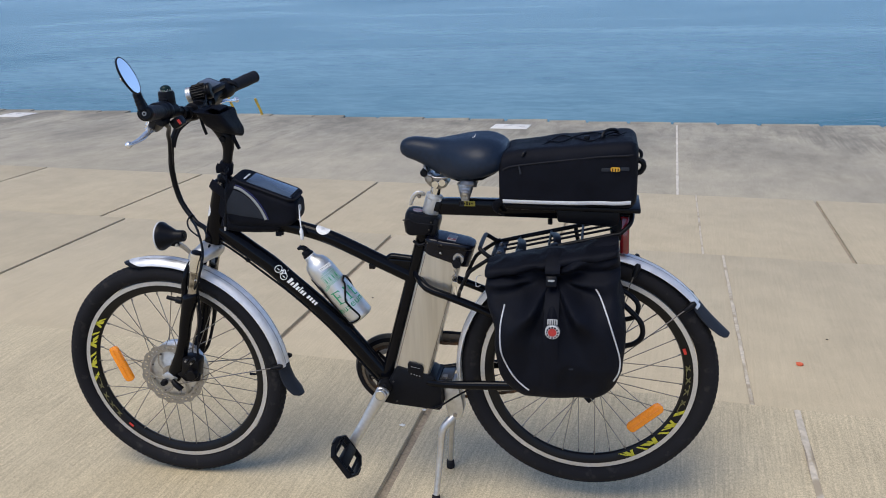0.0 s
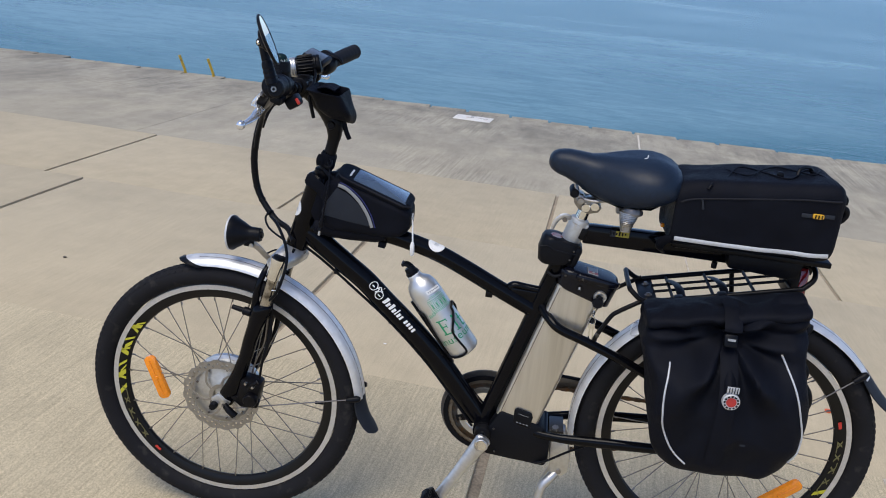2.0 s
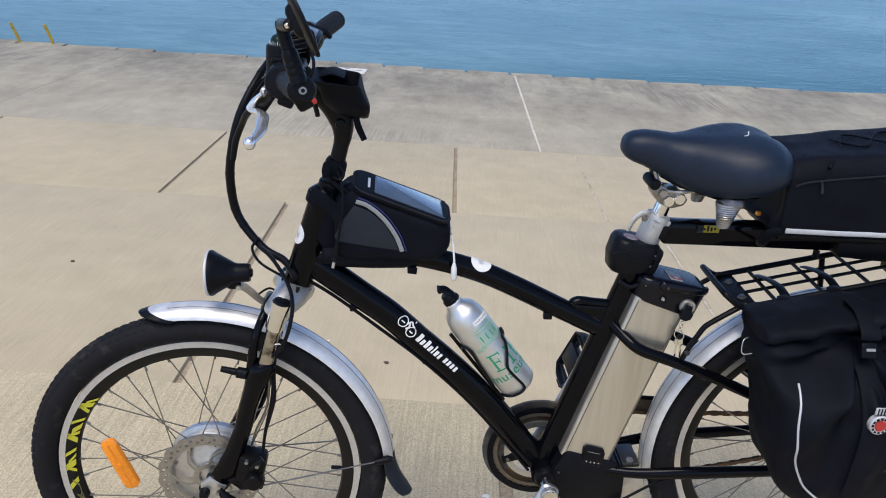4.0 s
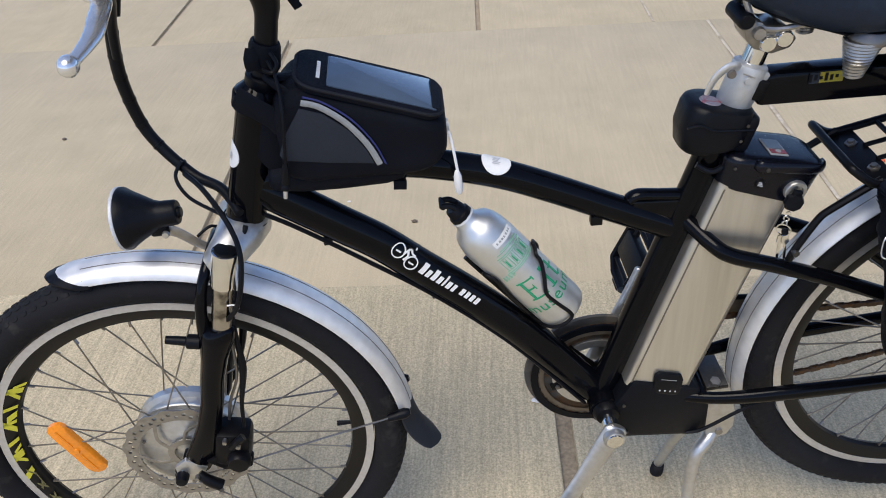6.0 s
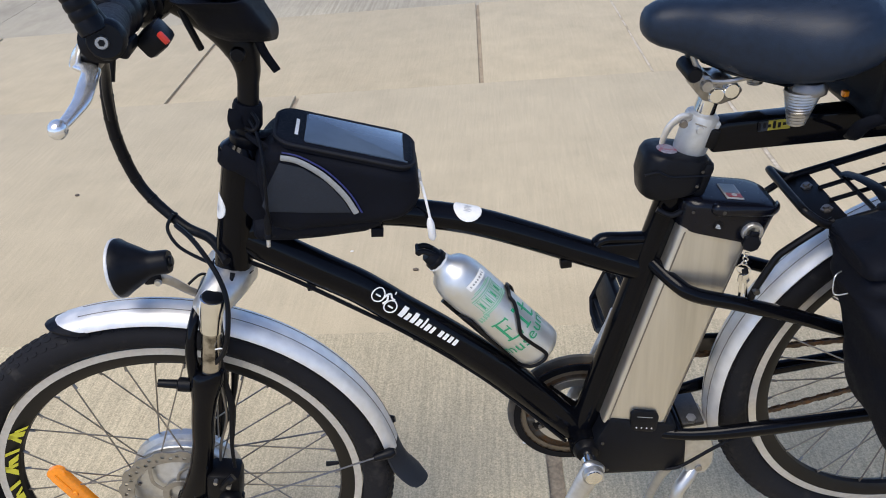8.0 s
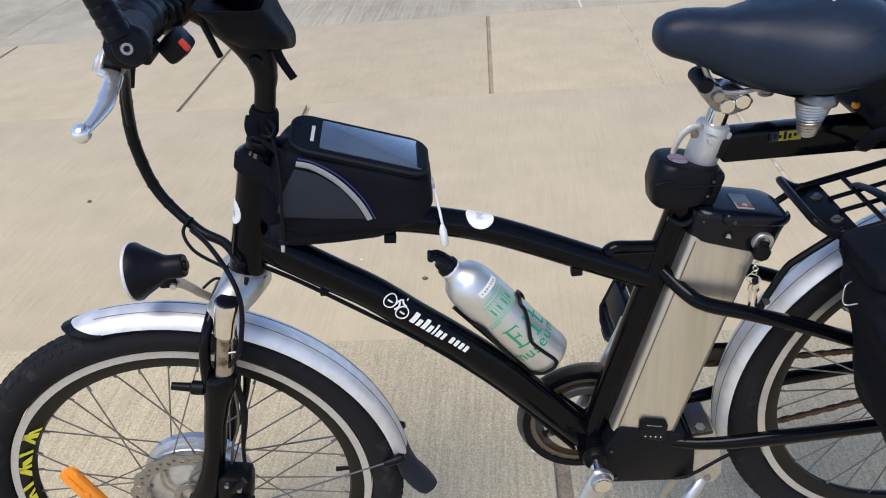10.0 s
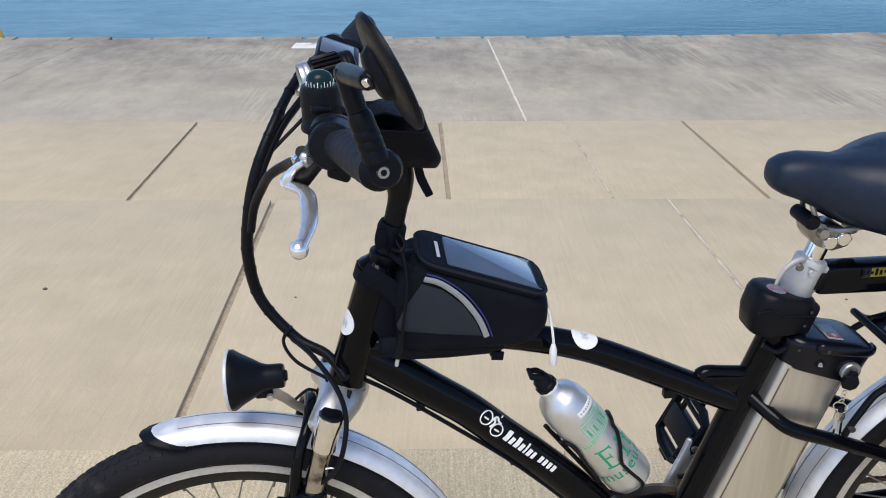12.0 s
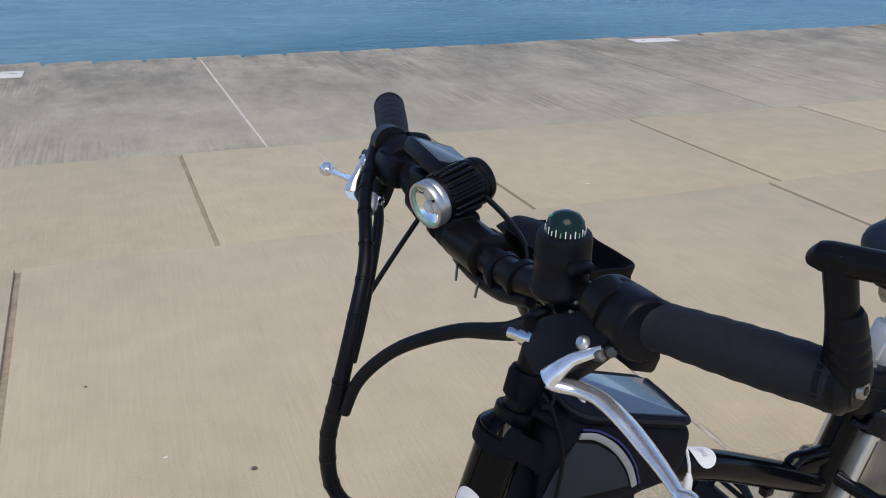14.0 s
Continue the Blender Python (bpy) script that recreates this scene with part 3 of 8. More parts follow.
def rim_decals(wheel, c, start, step):
    """Slanted yellow letter-like shapes, then a dull pattern and a red mark, on the rim's near side."""
    a = start
    low, high = 0.2500, 0.2690
    # plain slanted strokes of uneven width
    for k in range(12):
        wide = (0.95, 1.7, 1.1, 0.95, 2.0)[k % 5]
        part("rim_decal", slanted_patch(c, low, high if k % 4 else 0.2635, a, a + step * wide, step * (3.0, 2.4, -0.6, 2.8)[k % 4], -0.0133), YELLOW, wheel, "bright yellow rim decal")
        a += step * (wide + (1.0, 1.5, 1.7, 1.0)[k % 4])
    for k in range(9):
        lean = step * (2.6 if k % 2 else -1.6)
        part("rim_decal", slanted_patch(c, 0.2515, 0.2625, a + step * 2.5 * k, a + step * (2.5 * k + 0.75), lean, -0.0133), OLIVE, wheel, "dull olive rim decal")
    for k in range(3):
        part("rim_decal", arc_patch(c, 0.2515 + 0.0095 * (k % 2), 0.2530 + 0.0095 * (k % 2), a + step * 8.0 * k, a + step * (8.0 * k + 4.5), -0.0133, 3), OLIVE, wheel)
    part("rim_decal", arc_patch(c, 0.2535, 0.2605, a + step * 25.5, a + step * 28.0, -0.0135, 3), RED, wheel, "small red rim decal")


rim_decals(front_wheel, FRONT, -50, -1.5)
rim_decals(rear_wheel, REAR, 159, -1.5)


def wheel_reflector(wheel, u, w, du, dw, length, v):
    p = Vector((u, v, w))
    d = Vector((du, 0, dw)).normalized()
    side = Vector((0, 1, 0)).cross(d)
    out = rounded_rect(length, 0.030, 0.012)
    bm = loft([[p + d * x * k + side * y * k + Vector((0, h, 0)) for x, y in out] for h, k in ((0.004, 1.0), (-0.003, 1.0), (-0.006, 0.85))])
    refl = part("wheel_reflector", bm, ORANGE, wheel, "amber spoke reflector")
    part("reflector_boss", lathe([(0.0, -0.0085), (0.0042, -0.0085), (0.0055, -0.005)], p, seg=14), ORANGE, refl)
    for k in (-1, 1):
        part("reflector_rib", tube([p + d * 0.010 * k + Vector((0, -0.0062, 0)), p + d * length * 0.42 * k + Vector((0, -0.0062, 0))], 0.0016, 6, smooth=False), ORANGE, refl)


wheel_reflector(front_wheel, -0.148, 0.360, 0.36, -0.93, 0.116, -0.014)
wheel_reflector(rear_wheel, 1.353, 0.293, 0.73, 0.68, 0.112, -0.016)

# hub motor, disc rotor and caliper
hub_prof = [(0.0, -0.027), (0.024, -0.027), (0.028, -0.0245), (0.046, -0.0240), (0.049, -0.0225), (0.066, -0.0215), (0.074, -0.0195), (0.078, -0.0160), (0.080, -0.0150), (0.086, -0.0140), (0.087, -0.012), (0.086, -0.009), (0.078, -0.005), (0.078, 0.010), (0.086, 0.014), (0.086, 0.026), (0.076, 0.034), (0.045, 0.040), (0.0, 0.040)]
hub = part("hub_motor", lathe(hub_prof, FRONT, seg=64), CAST, front_wheel, "silver hub motor drum")


def disc_rotor(c, v):
    bm = bmesh.new()
    n, radii = 96, (0.073, 0.078, 0.083, 0.088, 0.094)
    grid = []
    for i in range(n):
        scallop = 0.0022 if (i // 3) % 2 else -0.001
        grid.append([[bm.verts.new(polar(c, r + (scallop if r > 0.09 else 0), 360 * i / n, v + s)) for r in radii] for s in (0.001, -0.001)])
    for i in range(n):
        j = (i + 1) % n
        for k in range(4):
            if k in (1, 2) and (i + (2 if k == 2 else 0)) % 4 == 0:
                continue
            for s in (0, 1):
                bm.faces.new((grid[i][s][k], grid[i][s][k + 1], grid[j][s][k + 1], grid[j][s][k]))
        for k in (0, 4):
            bm.faces.new((grid[i][0][k], grid[j][0][k], grid[j][1][k], grid[i][1][k]))
    return bm


rotor = part("disc_rotor", disc_rotor(FRONT, -0.031), ROTOR, front_wheel, "slotted steel brake disc")
for k in range(6):
    part("rotor_arm", tube([polar(FRONT, 0.026, 60 * k, -0.031), polar(FRONT, 0.050, 60 * k + 12, -0.031), polar(FRONT, 0.076, 60 * k + 34, -0.031)], 0.0032, 6, flat=0.3), ROTOR, front_wheel)
part("rotor_mount", lathe([(0.020, -0.001), (0.030, -0.001), (0.030, 0.001), (0.020, 0.001)], (FRONT[0], -0.031, FRONT[2]), seg=32, close=True), ROTOR, front_wheel)
part("axle", lathe([(0.0, -0.088), (0.008, -0.087), (0.0095, -0.080), (0.0095, -0.066), (0.013, -0.066), (0.013, -0.060), (0.006, -0.058), (0.006, 0.058), (0.013, 0.060), (0.013, 0.068), (0.0, 0.078)], FRONT, seg=16), PLASTIC, front_wheel, "black axle nut cover")
for k in range(9):
    part("motor_bolt", lathe([(0.0, -0.0245), (0.0026, -0.0245), (0.0026, -0.018)], polar((FRONT[0], 0, FRONT[2]), 0.067, 40 * k + 11), seg=8), STEEL, front_wheel)
part("hub", lathe([(0.0, -0.062), (0.009, -0.062), (0.009, -0.040), (0.028, -0.034), (0.028, -0.028), (0.016, -0.020), (0.016, 0.020), (0.028, 0.028), (0.028, 0.034), (0.009, 0.044), (0.009, 0.064), (0.0, 0.064)], REAR, seg=32), CAST, rear_wheel, "silver rear hub")
part("valve", tube([polar(FRONT, 0.247, 90), polar(FRONT, 0.226, 90)], [0.0030, 0.0042], 8, smooth=False), PLASTIC, front_wheel, "black valve cap")


# ---- fork ----
def leg_at(w, v):
    """A point on the fork leg's centre line."""
    return Vector((0.138 + (w - 0.620) * 0.262, v, w))


fork = part("fork_crown", loft([[Vector((0.172 + du + 0.030 * math.cos(a) * k, v, 0.716 + dz + 0.024 * math.sin(a) * k)) for a in (2 * math.pi * j / 14 for j in range(14))]
                              for v, du, dz, k in ((-0.066, -0.012, 0.000, 0.55), (-0.055, -0.010, 0.002, 0.85), (-0.03, 0.004, 0.010, 1.0), (0, 0.012, 0.014, 1.12), (0.03, 0.004, 0.010, 1.0), (0.055, -0.010, 0.002, 0.85), (0.066, -0.012, 0.000, 0.55))]), CAST, bike, "polished alloy suspension fork crown")
for s in (-1, 1):
    v = 0.061 * s
    part("stanchion", tube([leg_at(0.60, v), leg_at(0.725, v)], 0.0138, 24, smooth=False), STANCHION, fork, "chrome fork stanchion")
    axis = (leg_at(0.7, v) - leg_at(0.6, v)).normalized()
    part("fork_sleeve", lathe([(0.0140, -0.046), (0.0166, -0.045), (0.0172, -0.042), (0.0172, 0.0), (0.0164, 0.006), (0.011, 0.007), (0.010, 0.0)], leg_at(0.728, v), axis, 24), CHROME, fork, "chrome collar at the fork top")
    part("fork_cap", lathe([(0.0, 0.0085), (0.009, 0.0085), (0.0136, 0.0075), (0.0148, 0.002), (0.0148, -0.004)], leg_at(0.730, v), axis, 20), PLASTIC, fork, "black fork top cap")
    part("fork_lower", loft([[Vector((c + h * math.cos(a), v * k + 0.019 * e * math.sin(a), w)) for a in (2 * math.pi * j / 22 for j in range(22))]
                             for w, c, h, k, e in ((0.618, 0.1345, 0.0165, 1.0, 0.85), (0.613, 0.1320, 0.0225, 1.0, 1.05), (0.598, 0.1275, 0.0240, 1.0, 1.1), (0.566, 0.1165, 0.0190, 1.0, 1.0), (0.525, 0.1035, 0.0170, 1.0, 0.95), (0.485, 0.0945, 0.0165, 1.0, 0.9), (0.440, 0.0800, 0.0175, 1.02, 0.85), (0.405, 0.0665, 0.0210, 1.03, 0.75), (0.380, 0.0560, 0.0245, 1.03, 0.62), (0.360, 0.0480, 0.0220, 1.03, 0.50), (0.345, 0.0450, 0.0140, 1.03, 0.42))]), GLOSS_BLACK, fork, "gloss black lower fork leg")
    part("brake_boss", lathe([(0.0, 0.045), (0.0055, 0.044), (0.0065, 0.018), (0.010, 0.016), (0.010, 0.0)], Vector((0.103, v, 0.592)), (-1, 0, 0.22), 12), PLASTIC, fork, "black unused brake boss")
part("fork_brace", tube([(0.112, -0.061, 0.596), (0.116, -0.060, 0.640), (0.124, -0.053, 0.675), (0.134, -0.036, 0.698), (0.138, 0, 0.705), (0.134, 0.036, 0.698), (0.124, 0.053, 0.675), (0.116, 0.060, 0.640), (0.112, 0.061, 0.596)], [0.010, 0.0080, 0.0072, 0.008, 0.009, 0.008, 0.0072, 0.0080, 0.010], 10), GLOSS_BLACK, fork, "black arched fork brace over the mudguard")
for s in (-1, 1):
    part("dropout", prism([(0.012, 0.335), (0.020, 0.330), (0.050, 0.342), (0.060, 0.358), (0.030, 0.376), (0.012, 0.362)], s * 0.069 - 0.004, s * 0.069 + 0.004, 0.002), CAST, fork, "bright alloy dropout")
caliper = part("brake_caliper", box((0.104, -0.058, 0.392), (0.052, 0.044, 0.066), 0.010, Matrix.Rotation(radians(12), 4, "Y")), SATIN_BLACK, fork, "black disc brake caliper")
part("caliper_mount", prism([(0.060, 0.372), (0.085, 0.350), (0.125, 0.352), (0.130, 0.372), (0.100, 0.390)], -0.076, -0.062, 0.003), SATIN_BLACK, caliper)
part("caliper_drum", lathe([(0.0, -0.012), (0.014, -0.011), (0.017, -0.006), (0.017, 0.004)], (0.112, -0.082, 0.378), seg=20), SATIN_BLACK, caliper)
part("caliper_arm", tube([(0.108, -0.084, 0.408), (0.122, -0.088, 0.425), (0.129, -0.086, 0.430)], 0.006, 8), SATIN_BLACK, caliper)
part("caliper_arm", tube([(0.048, -0.082, 0.356), (0.060, -0.086, 0.344), (0.076, -0.086, 0.330)], [0.006, 0.0085, 0.009], 10), SATIN_BLACK, caliper)
for p in ((0.047, -0.090, 0.357), (0.077, -0.096, 0.329), (0.120, -0.092, 0.418), (0.100, -0.083, 0.420)):
    part("caliper_bolt", lathe([(0.0, -0.004), (0.0034, -0.004), (0.0034, 0.004)], p, seg=6), ROTOR, caliper)
part("brake_hose", tube([(0.127, -0.064, 0.427), (0.132, -0.061, 0.470), (0.147, -0.058, 0.536), (0.150, -0.058, 0.590), (0.157, -0.060, 0.648), (0.178, -0.050, 0.710), (0.192, -0.030, 0.748)], [0.0028, 0.0030, 0.0055, 0.0034, 0.0030, 0.0034, 0.0034], 8), PLASTIC, fork)
part("rack_lead", tube([(0.104, -0.050, 0.430), (0.115, -0.052, 0.470), (0.135, -0.054, 0.520), (0.142, -0.056, 0.580)], 0.0022, 7), STEEL, fork)
part("motor_cable", tube([(0.02, 0.075, 0.338), (0.07, 0.085, 0.37), (0.105, 0.075, 0.44), (0.125, 0.075, 0.52), (0.118, 0.070, 0.58), (0.165, 0.05, 0.68)], [0.005, 0.005, 0.0045, 0.0075, 0.004, 0.004], 8), PLASTIC, fork)
part("cable_tie", tube([(0.156, -0.076, 0.661), (0.165, -0.077, 0.662), (0.170, -0.077, 0.655)], 0.0010, 6), PLUG_WHITE, fork, "white cable tie")


# ---- mudguards ----
def guard(c, r, a0, a1, half=0.030, depth=0.017, n=48, thick=0.0012, v=0.0, nose=0.0):
    bm = bmesh.new()
    m = 12
    rows = []
    for i in range(n + 1):
        a = a0 + (a1 - a0) * i / n
        row = []
        narrow = math.sqrt(max(1 - (1 - min((a - a0) / nose, 1)) ** 2, 0.02)) if nose else 1.0
        for off in (0, -thick):
            for k in range(m + 1):
                s = (-1 + 2 * k / m) * narrow
                drop = depth * (1 - math.sqrt(max(1 - (abs(s) * 0.96) ** 2.2, 0)))
                ridge = 0.0009 if abs(abs(s) - 0.38) < 0.1 else 0
                row.append(bm.verts.new(polar(c, r - drop + off - ridge, a, v + s * half)))
        rows.append(row)
    w = m + 1
    for p, q in zip(rows, rows[1:]):
        for k in range(m):
            bm.faces.new((p[k], p[k + 1], q[k + 1], q[k]))
            bm.faces.new((p[w + k], q[w + k], q[w + k + 1], p[w + k + 1]))
        bm.faces.new((p[0], q[0], q[w], p[w])), bm.faces.new((p[m], p[w + m], q[w + m], q[m]))
    for p in (rows[0], rows[-1]):
        for k in range(m):
            bm.faces.new((p[k], p[k + 1], p[w + k + 1], p[w + k]))
    return bm


def flap(c, r, a0, turn, length, half0, half1, thick=0.003):
    """A rubber flap that leaves the guard's end along its tangent and flares out."""
    bm = bmesh.new()
    n, m = 10, 8
    start = polar(c, r, a0)
    t = (polar(c, r, a0 + 1) - start).normalized()
    out = (start - Vector(c)).normalized()
    rows = []
    for i in range(n + 1):
        f = i / n
        ang = radians(turn * f)
        p = start + (t * math.sin(max(ang, 1e-4)) / max(ang, 1e-4) + out * (1 - math.cos(ang)) / max(ang, 1e-4)) * length * f if ang > 1e-3 else start + t * length * f
        h = half0 + (half1 - half0) * f
        h *= math.sqrt(max(1 - max(f - 0.78, 0) ** 2 / 0.0625, 0.12))
        curve = 0.017 + 0.006 * math.sin(math.pi * f) - 0.009 * f
        row = []
        for off in (0, thick):
            for k in range(m + 1):
                s = -1 + 2 * k / m
                row.append(bm.verts.new(p + out * (0.002 - curve * s * s - off) + Vector((0, s * h, 0))))
        rows.append(row)
    w = m + 1
    for p, q in zip(rows, rows[1:]):
        for k in range(m):
            bm.faces.new((p[k], p[k + 1], q[k + 1], q[k])), bm.faces.new((p[w + k], q[w + k], q[w + k + 1], p[w + k + 1]))
        bm.faces.new((p[0], q[0], q[w], p[w])), bm.faces.new((p[m], p[w + m], q[w + m], q[m]))
    for p in (rows[0], rows[-1]):
        for k in range(m):
            bm.faces.new((p[k], p[k + 1], p[w + k + 1], p[w + k]))
    return bm


def guard_lines(c, r, a0, a1, parent, half=0.030, depth=0.017):
    for s in (-0.38, 0.38):
        bm = bmesh.new()
        drop = depth * (1 - math.sqrt(1 - (abs(s) * 0.96) ** 2.2))
        tube([polar(c, r - drop - 0.0004, a0 + (a1 - a0) * i / 30, s * half) for i in range(31)], 0.0006, 5, bm, smooth=False)
        part("pin_line", bm, STEEL, parent, "fine dark line pressed in the guard")


FG_R, RG_R = 0.3505, 0.3480
GUARD_C = FRONT + Vector((-0.002, 0, 0.002))
front_guard = part("front_mudguard", guard(GUARD_C, FG_R, -15, 84, 0.030, 0.025, 110, nose=8.0), ALLOY, bike, "brushed silver alloy front mudguard")
part("guard_tip", guard(GUARD_C, FG_R - 0.0012, -17.9, -7.5, 0.0309, 0.0252, 40, 0.003, nose=9.5), PLASTIC, front_guard, "black rubber edging round the tip")
part("mud_flap", flap(GUARD_C, FG_R - 0.001, 83, 30, 0.105, 0.030, 0.034), FLAP_RUBBER, front_guard, "black rubber mud flap")
guard_lines(GUARD_C, FG_R, -9, 83, front_guard, 0.030, 0.025)
rear_guard = part("rear_mudguard", guard(REAR, RG_R, -100, 52), ALLOY, bike, "brushed silver alloy rear mudguard")
part("mud_flap", flap(REAR, RG_R - 0.001, 51, 9, 0.116, 0.030, 0.036), FLAP_RUBBER, rear_guard, "black rubber mud flap")
guard_lines(REAR, RG_R, -99, 51.5, rear_guard)
for c, g, angs, rad in ((FRONT, front_guard, ((82, 0.012),), FG_R), (REAR, rear_guard, ((20.2, 0.02), (48.8, 0.02)), RG_R)):
    for a, back in angs:
        for s in (-1, 1):
            end = polar(c, rad - 0.016, a, s * 0.036)
            foot = Vector((c[0] + 0.02, s * 0.068, c[2] - 0.012 if c is FRONT else c[2] + 0.03)) if a > 25 else Vector((c[0] + 0.02, s * 0.075, c[2] + 0.05))
            stay = part("guard_stay", tube([end, foot], 0.0015, 6, smooth=False), STEEL, g, "thin steel mudguard stay")
            d = (foot - end).normalized()
            part("stay_clip", tube([end - d * 0.012, end - d * 0.004, end + d * 0.022], [0.005, 0.0085, 0.006], 10, smooth=False), PLASTIC, g, "black stay clip")

# ---- frame ----
HT0, HT1 = Vector((0.1860, 0, 0.738)), Vector((0.2360, 0, 0.905))
HTD = (HT1 - HT0).normalized()
frame_ob = part("frame", tube([HT0, HT1], 0.0250, 24, smooth=False), GLOSS_BLACK, bike, "gloss black aluminium frame")
part("headset_cup", lathe([(0.0255, 0), (0.0285, 0.001), (0.0285, 0.010), (0.0255, 0.012)], HT0 - HTD * 0.006, HTD, 24), GLOSS_BLACK, frame_ob)
part("headset_cup", lathe([(0.0255, 0), (0.0278, 0.001), (0.0278, 0.010), (0.022, 0.016), (0.018, 0.02)], HT1 - HTD * 0.004, HTD, 24), GLOSS_BLACK, frame_ob)
part("down_tube", tube([(0.210, 0, 0.786), (0.235, 0, 0.768), (0.30, 0, 0.720), (0.35, 0, 0.683), (0.40, 0, 0.637), (0.45, 0, 0.592), (0.50, 0, 0.543), (0.55, 0, 0.488), (0.645, 0, 0.370)], [0.024, 0.0255, 0.0255, 0.0255, 0.0255, 0.0260, 0.0265, 0.0265, 0.024], 20, flat=0.8), GLOSS_BLACK, frame_ob, "black oval down tube")
part("top_tube", tube([(0.205, 0, 0.790), (0.30, 0, 0.803), (0.38, 0, 0.802), (0.452, 0, 0.788), (0.515, 0, 0.769), (0.575, 0, 0.743), (0.66, 0, 0.702), (0.748, 0, 0.661)], [0.02, 0.02, 0.02, 0.0195, 0.0195, 0.0195, 0.0195, 0.0195], 20, flat=0.9), GLOSS_BLACK, frame_ob, "black curved top tube")
part("gusset_web", prism([(0.676, 0.700), (0.682, 0.716), (0.748, 0.712), (0.764, 0.724), (0.772, 0.750), (0.768, 0.690), (0.748, 0.668)], -0.0105, 0.0105, 0.003), GLOSS_BLACK, frame_ob)
part("gusset", tube([(0.677, 0, 0.713), (0.688, 0, 0.7200), (0.715, 0, 0.7180), (0.748, 0, 0.7150), (0.770, 0, 0.716)], [0.0085, 0.0078, 0.0075, 0.0080, 0.0095], 14, flat=1.25), GLOSS_BLACK, frame_ob)
ST0, ST1 = Vector((0.655, 0, 0.362)), Vector((0.7825, 0, 0.800))
STD = (ST1 - ST0).normalized()
part("seat_tube", tube([ST0, ST1], 0.0195, 20, smooth=False), GLOSS_BLACK, frame_ob, "black seat tube")
part("bottom_bracket_shell", lathe([(0.020, -0.036), (0.0245, -0.035), (0.0245, 0.035), (0.020, 0.036)], BB, seg=24), GLOSS_BLACK, frame_ob)
part("bracket_cup", lathe([(0.010, -0.050), (0.017, -0.048), (0.021, -0.040), (0.021, -0.034)], BB, seg=18), SATIN_BLACK, frame_ob)
for s in (-1, 1):
    part("seat_stay", tube([(0.748, s * 0.004, 0.684), (0.775, s * 0.045, 0.666), (0.80, s * 0.058, 0.652), (0.86, s * 0.062, 0.632), (0.96, s * 0.063, 0.592), (1.07, s * 0.064, 0.535), (1.19, s * 0.066, 0.425)], 0.0105, 12), GLOSS_BLACK, frame_ob, "black seat stay bent round the battery")
    part("chain_stay", tube([(0.770, s * 0.034, 0.372), (0.83, s * 0.050, 0.376), (0.935, s * 0.060, 0.386), (1.205, s * 0.068, 0.404)], [0.0095, 0.0105, 0.0130, 0.0105], 14, flat=0.8), GLOSS_BLACK, frame_ob, "black chain stay")
    part("dropout", prism([(1.18, 0.385), (1.225, 0.385), (1.232, 0.42), (1.20, 0.45), (1.175, 0.42)], s * 0.068 - 0.003, s * 0.068 + 0.003, 0.001), GLOSS_BLACK, frame_ob)
part("stay_bridge", box((0.826, 0, 0.380), (0.034, 0.066, 0.008), 0.002, Matrix.Rotation(radians(-4), 4, "Y")), SCREW, frame_ob, "dull steel stand mounting plate")
part("stay_bridge", tube([(0.800, -0.046, 0.378), (0.800, 0.046, 0.378)], 0.0085, 10, smooth=False), GLOSS_BLACK, frame_ob)
part("cable_stop", box((0.386, -0.004, 0.7775), (0.016, 0.012, 0.012), 0.002), SATIN_BLACK, frame_ob)
part("cable_stop", box((0.634, -0.006, 0.692), (0.016, 0.012, 0.014), 0.002), SATIN_BLACK, frame_ob)
for u, w in ((0.285, 0.698), (0.418, 0.592)):
    part("cable_stop", box((u, -0.006, w), (0.012, 0.010, 0.012), 0.002), SATIN_BLACK, frame_ob)
part("frame_cable", tube([(0.20, -0.008, 0.755), (0.25, -0.010, 0.724), (0.33, -0.010, 0.662), (0.42, -0.010, 0.588), (0.52, -0.010, 0.488), (0.63, -0.012, 0.352)], 0.0032, 7), PLASTIC, frame_ob)


# round white stickers wrapped on the head tube and top tube
def round_sticker(center, axis, r_tube, out, r, parent):
    """A thin disc bent round a tube: a point of the tube's middle line, its direction, the outward direction of the disc."""
    ax = Vector(axis).normalized()
    up = (Vector(out) - ax * Vector(out).dot(ax)).normalized()
    side = ax.cross(up)

    def at(x, y, lift):
        q = y / r_tube
        return Vector(center) + ax * x + (up * math.cos(q) + side * math.sin(q)) * (r_tube + lift)

    def disc(radius, low, high, sides, name, material, label=""):
        bm = bmesh.new()
        rings = [[bm.verts.new(at(radius * k * math.cos(2 * math.pi * j / sides), radius * k * math.sin(2 * math.pi * j / sides), h)) for j in range(sides)] for k, h in ((1.0, low), (0.98, high), (0.75, high), (0.5, high), (0.25, high))]
        for p, q in zip(rings, rings[1:]):
            bridge(bm, p, q)
        bm.faces.new(rings[-1])
        return part(name, bm, material, parent, label)
    disc(r, 0.0, 0.0010, 32, "sticker", WHITE, "round white sticker with a faint mark")
    for k in range(5):
        bm = bmesh.new()
        x0, x1, y0 = -0.0058 + 0.001 * (k % 2), 0.0050 - 0.0015 * (k % 3), -0.0052 + 0.0024 * k
        ring_of(bm, [at(x0, y0, 0.0014), at(x1, y0, 0.0014), at(x1, y0 + 0.0013, 0.0014), at(x0, y0 + 0.0013, 0.0014)])
        bm.faces.new(bm.verts)
        part("sticker_mark", bm, REFLECT, parent)


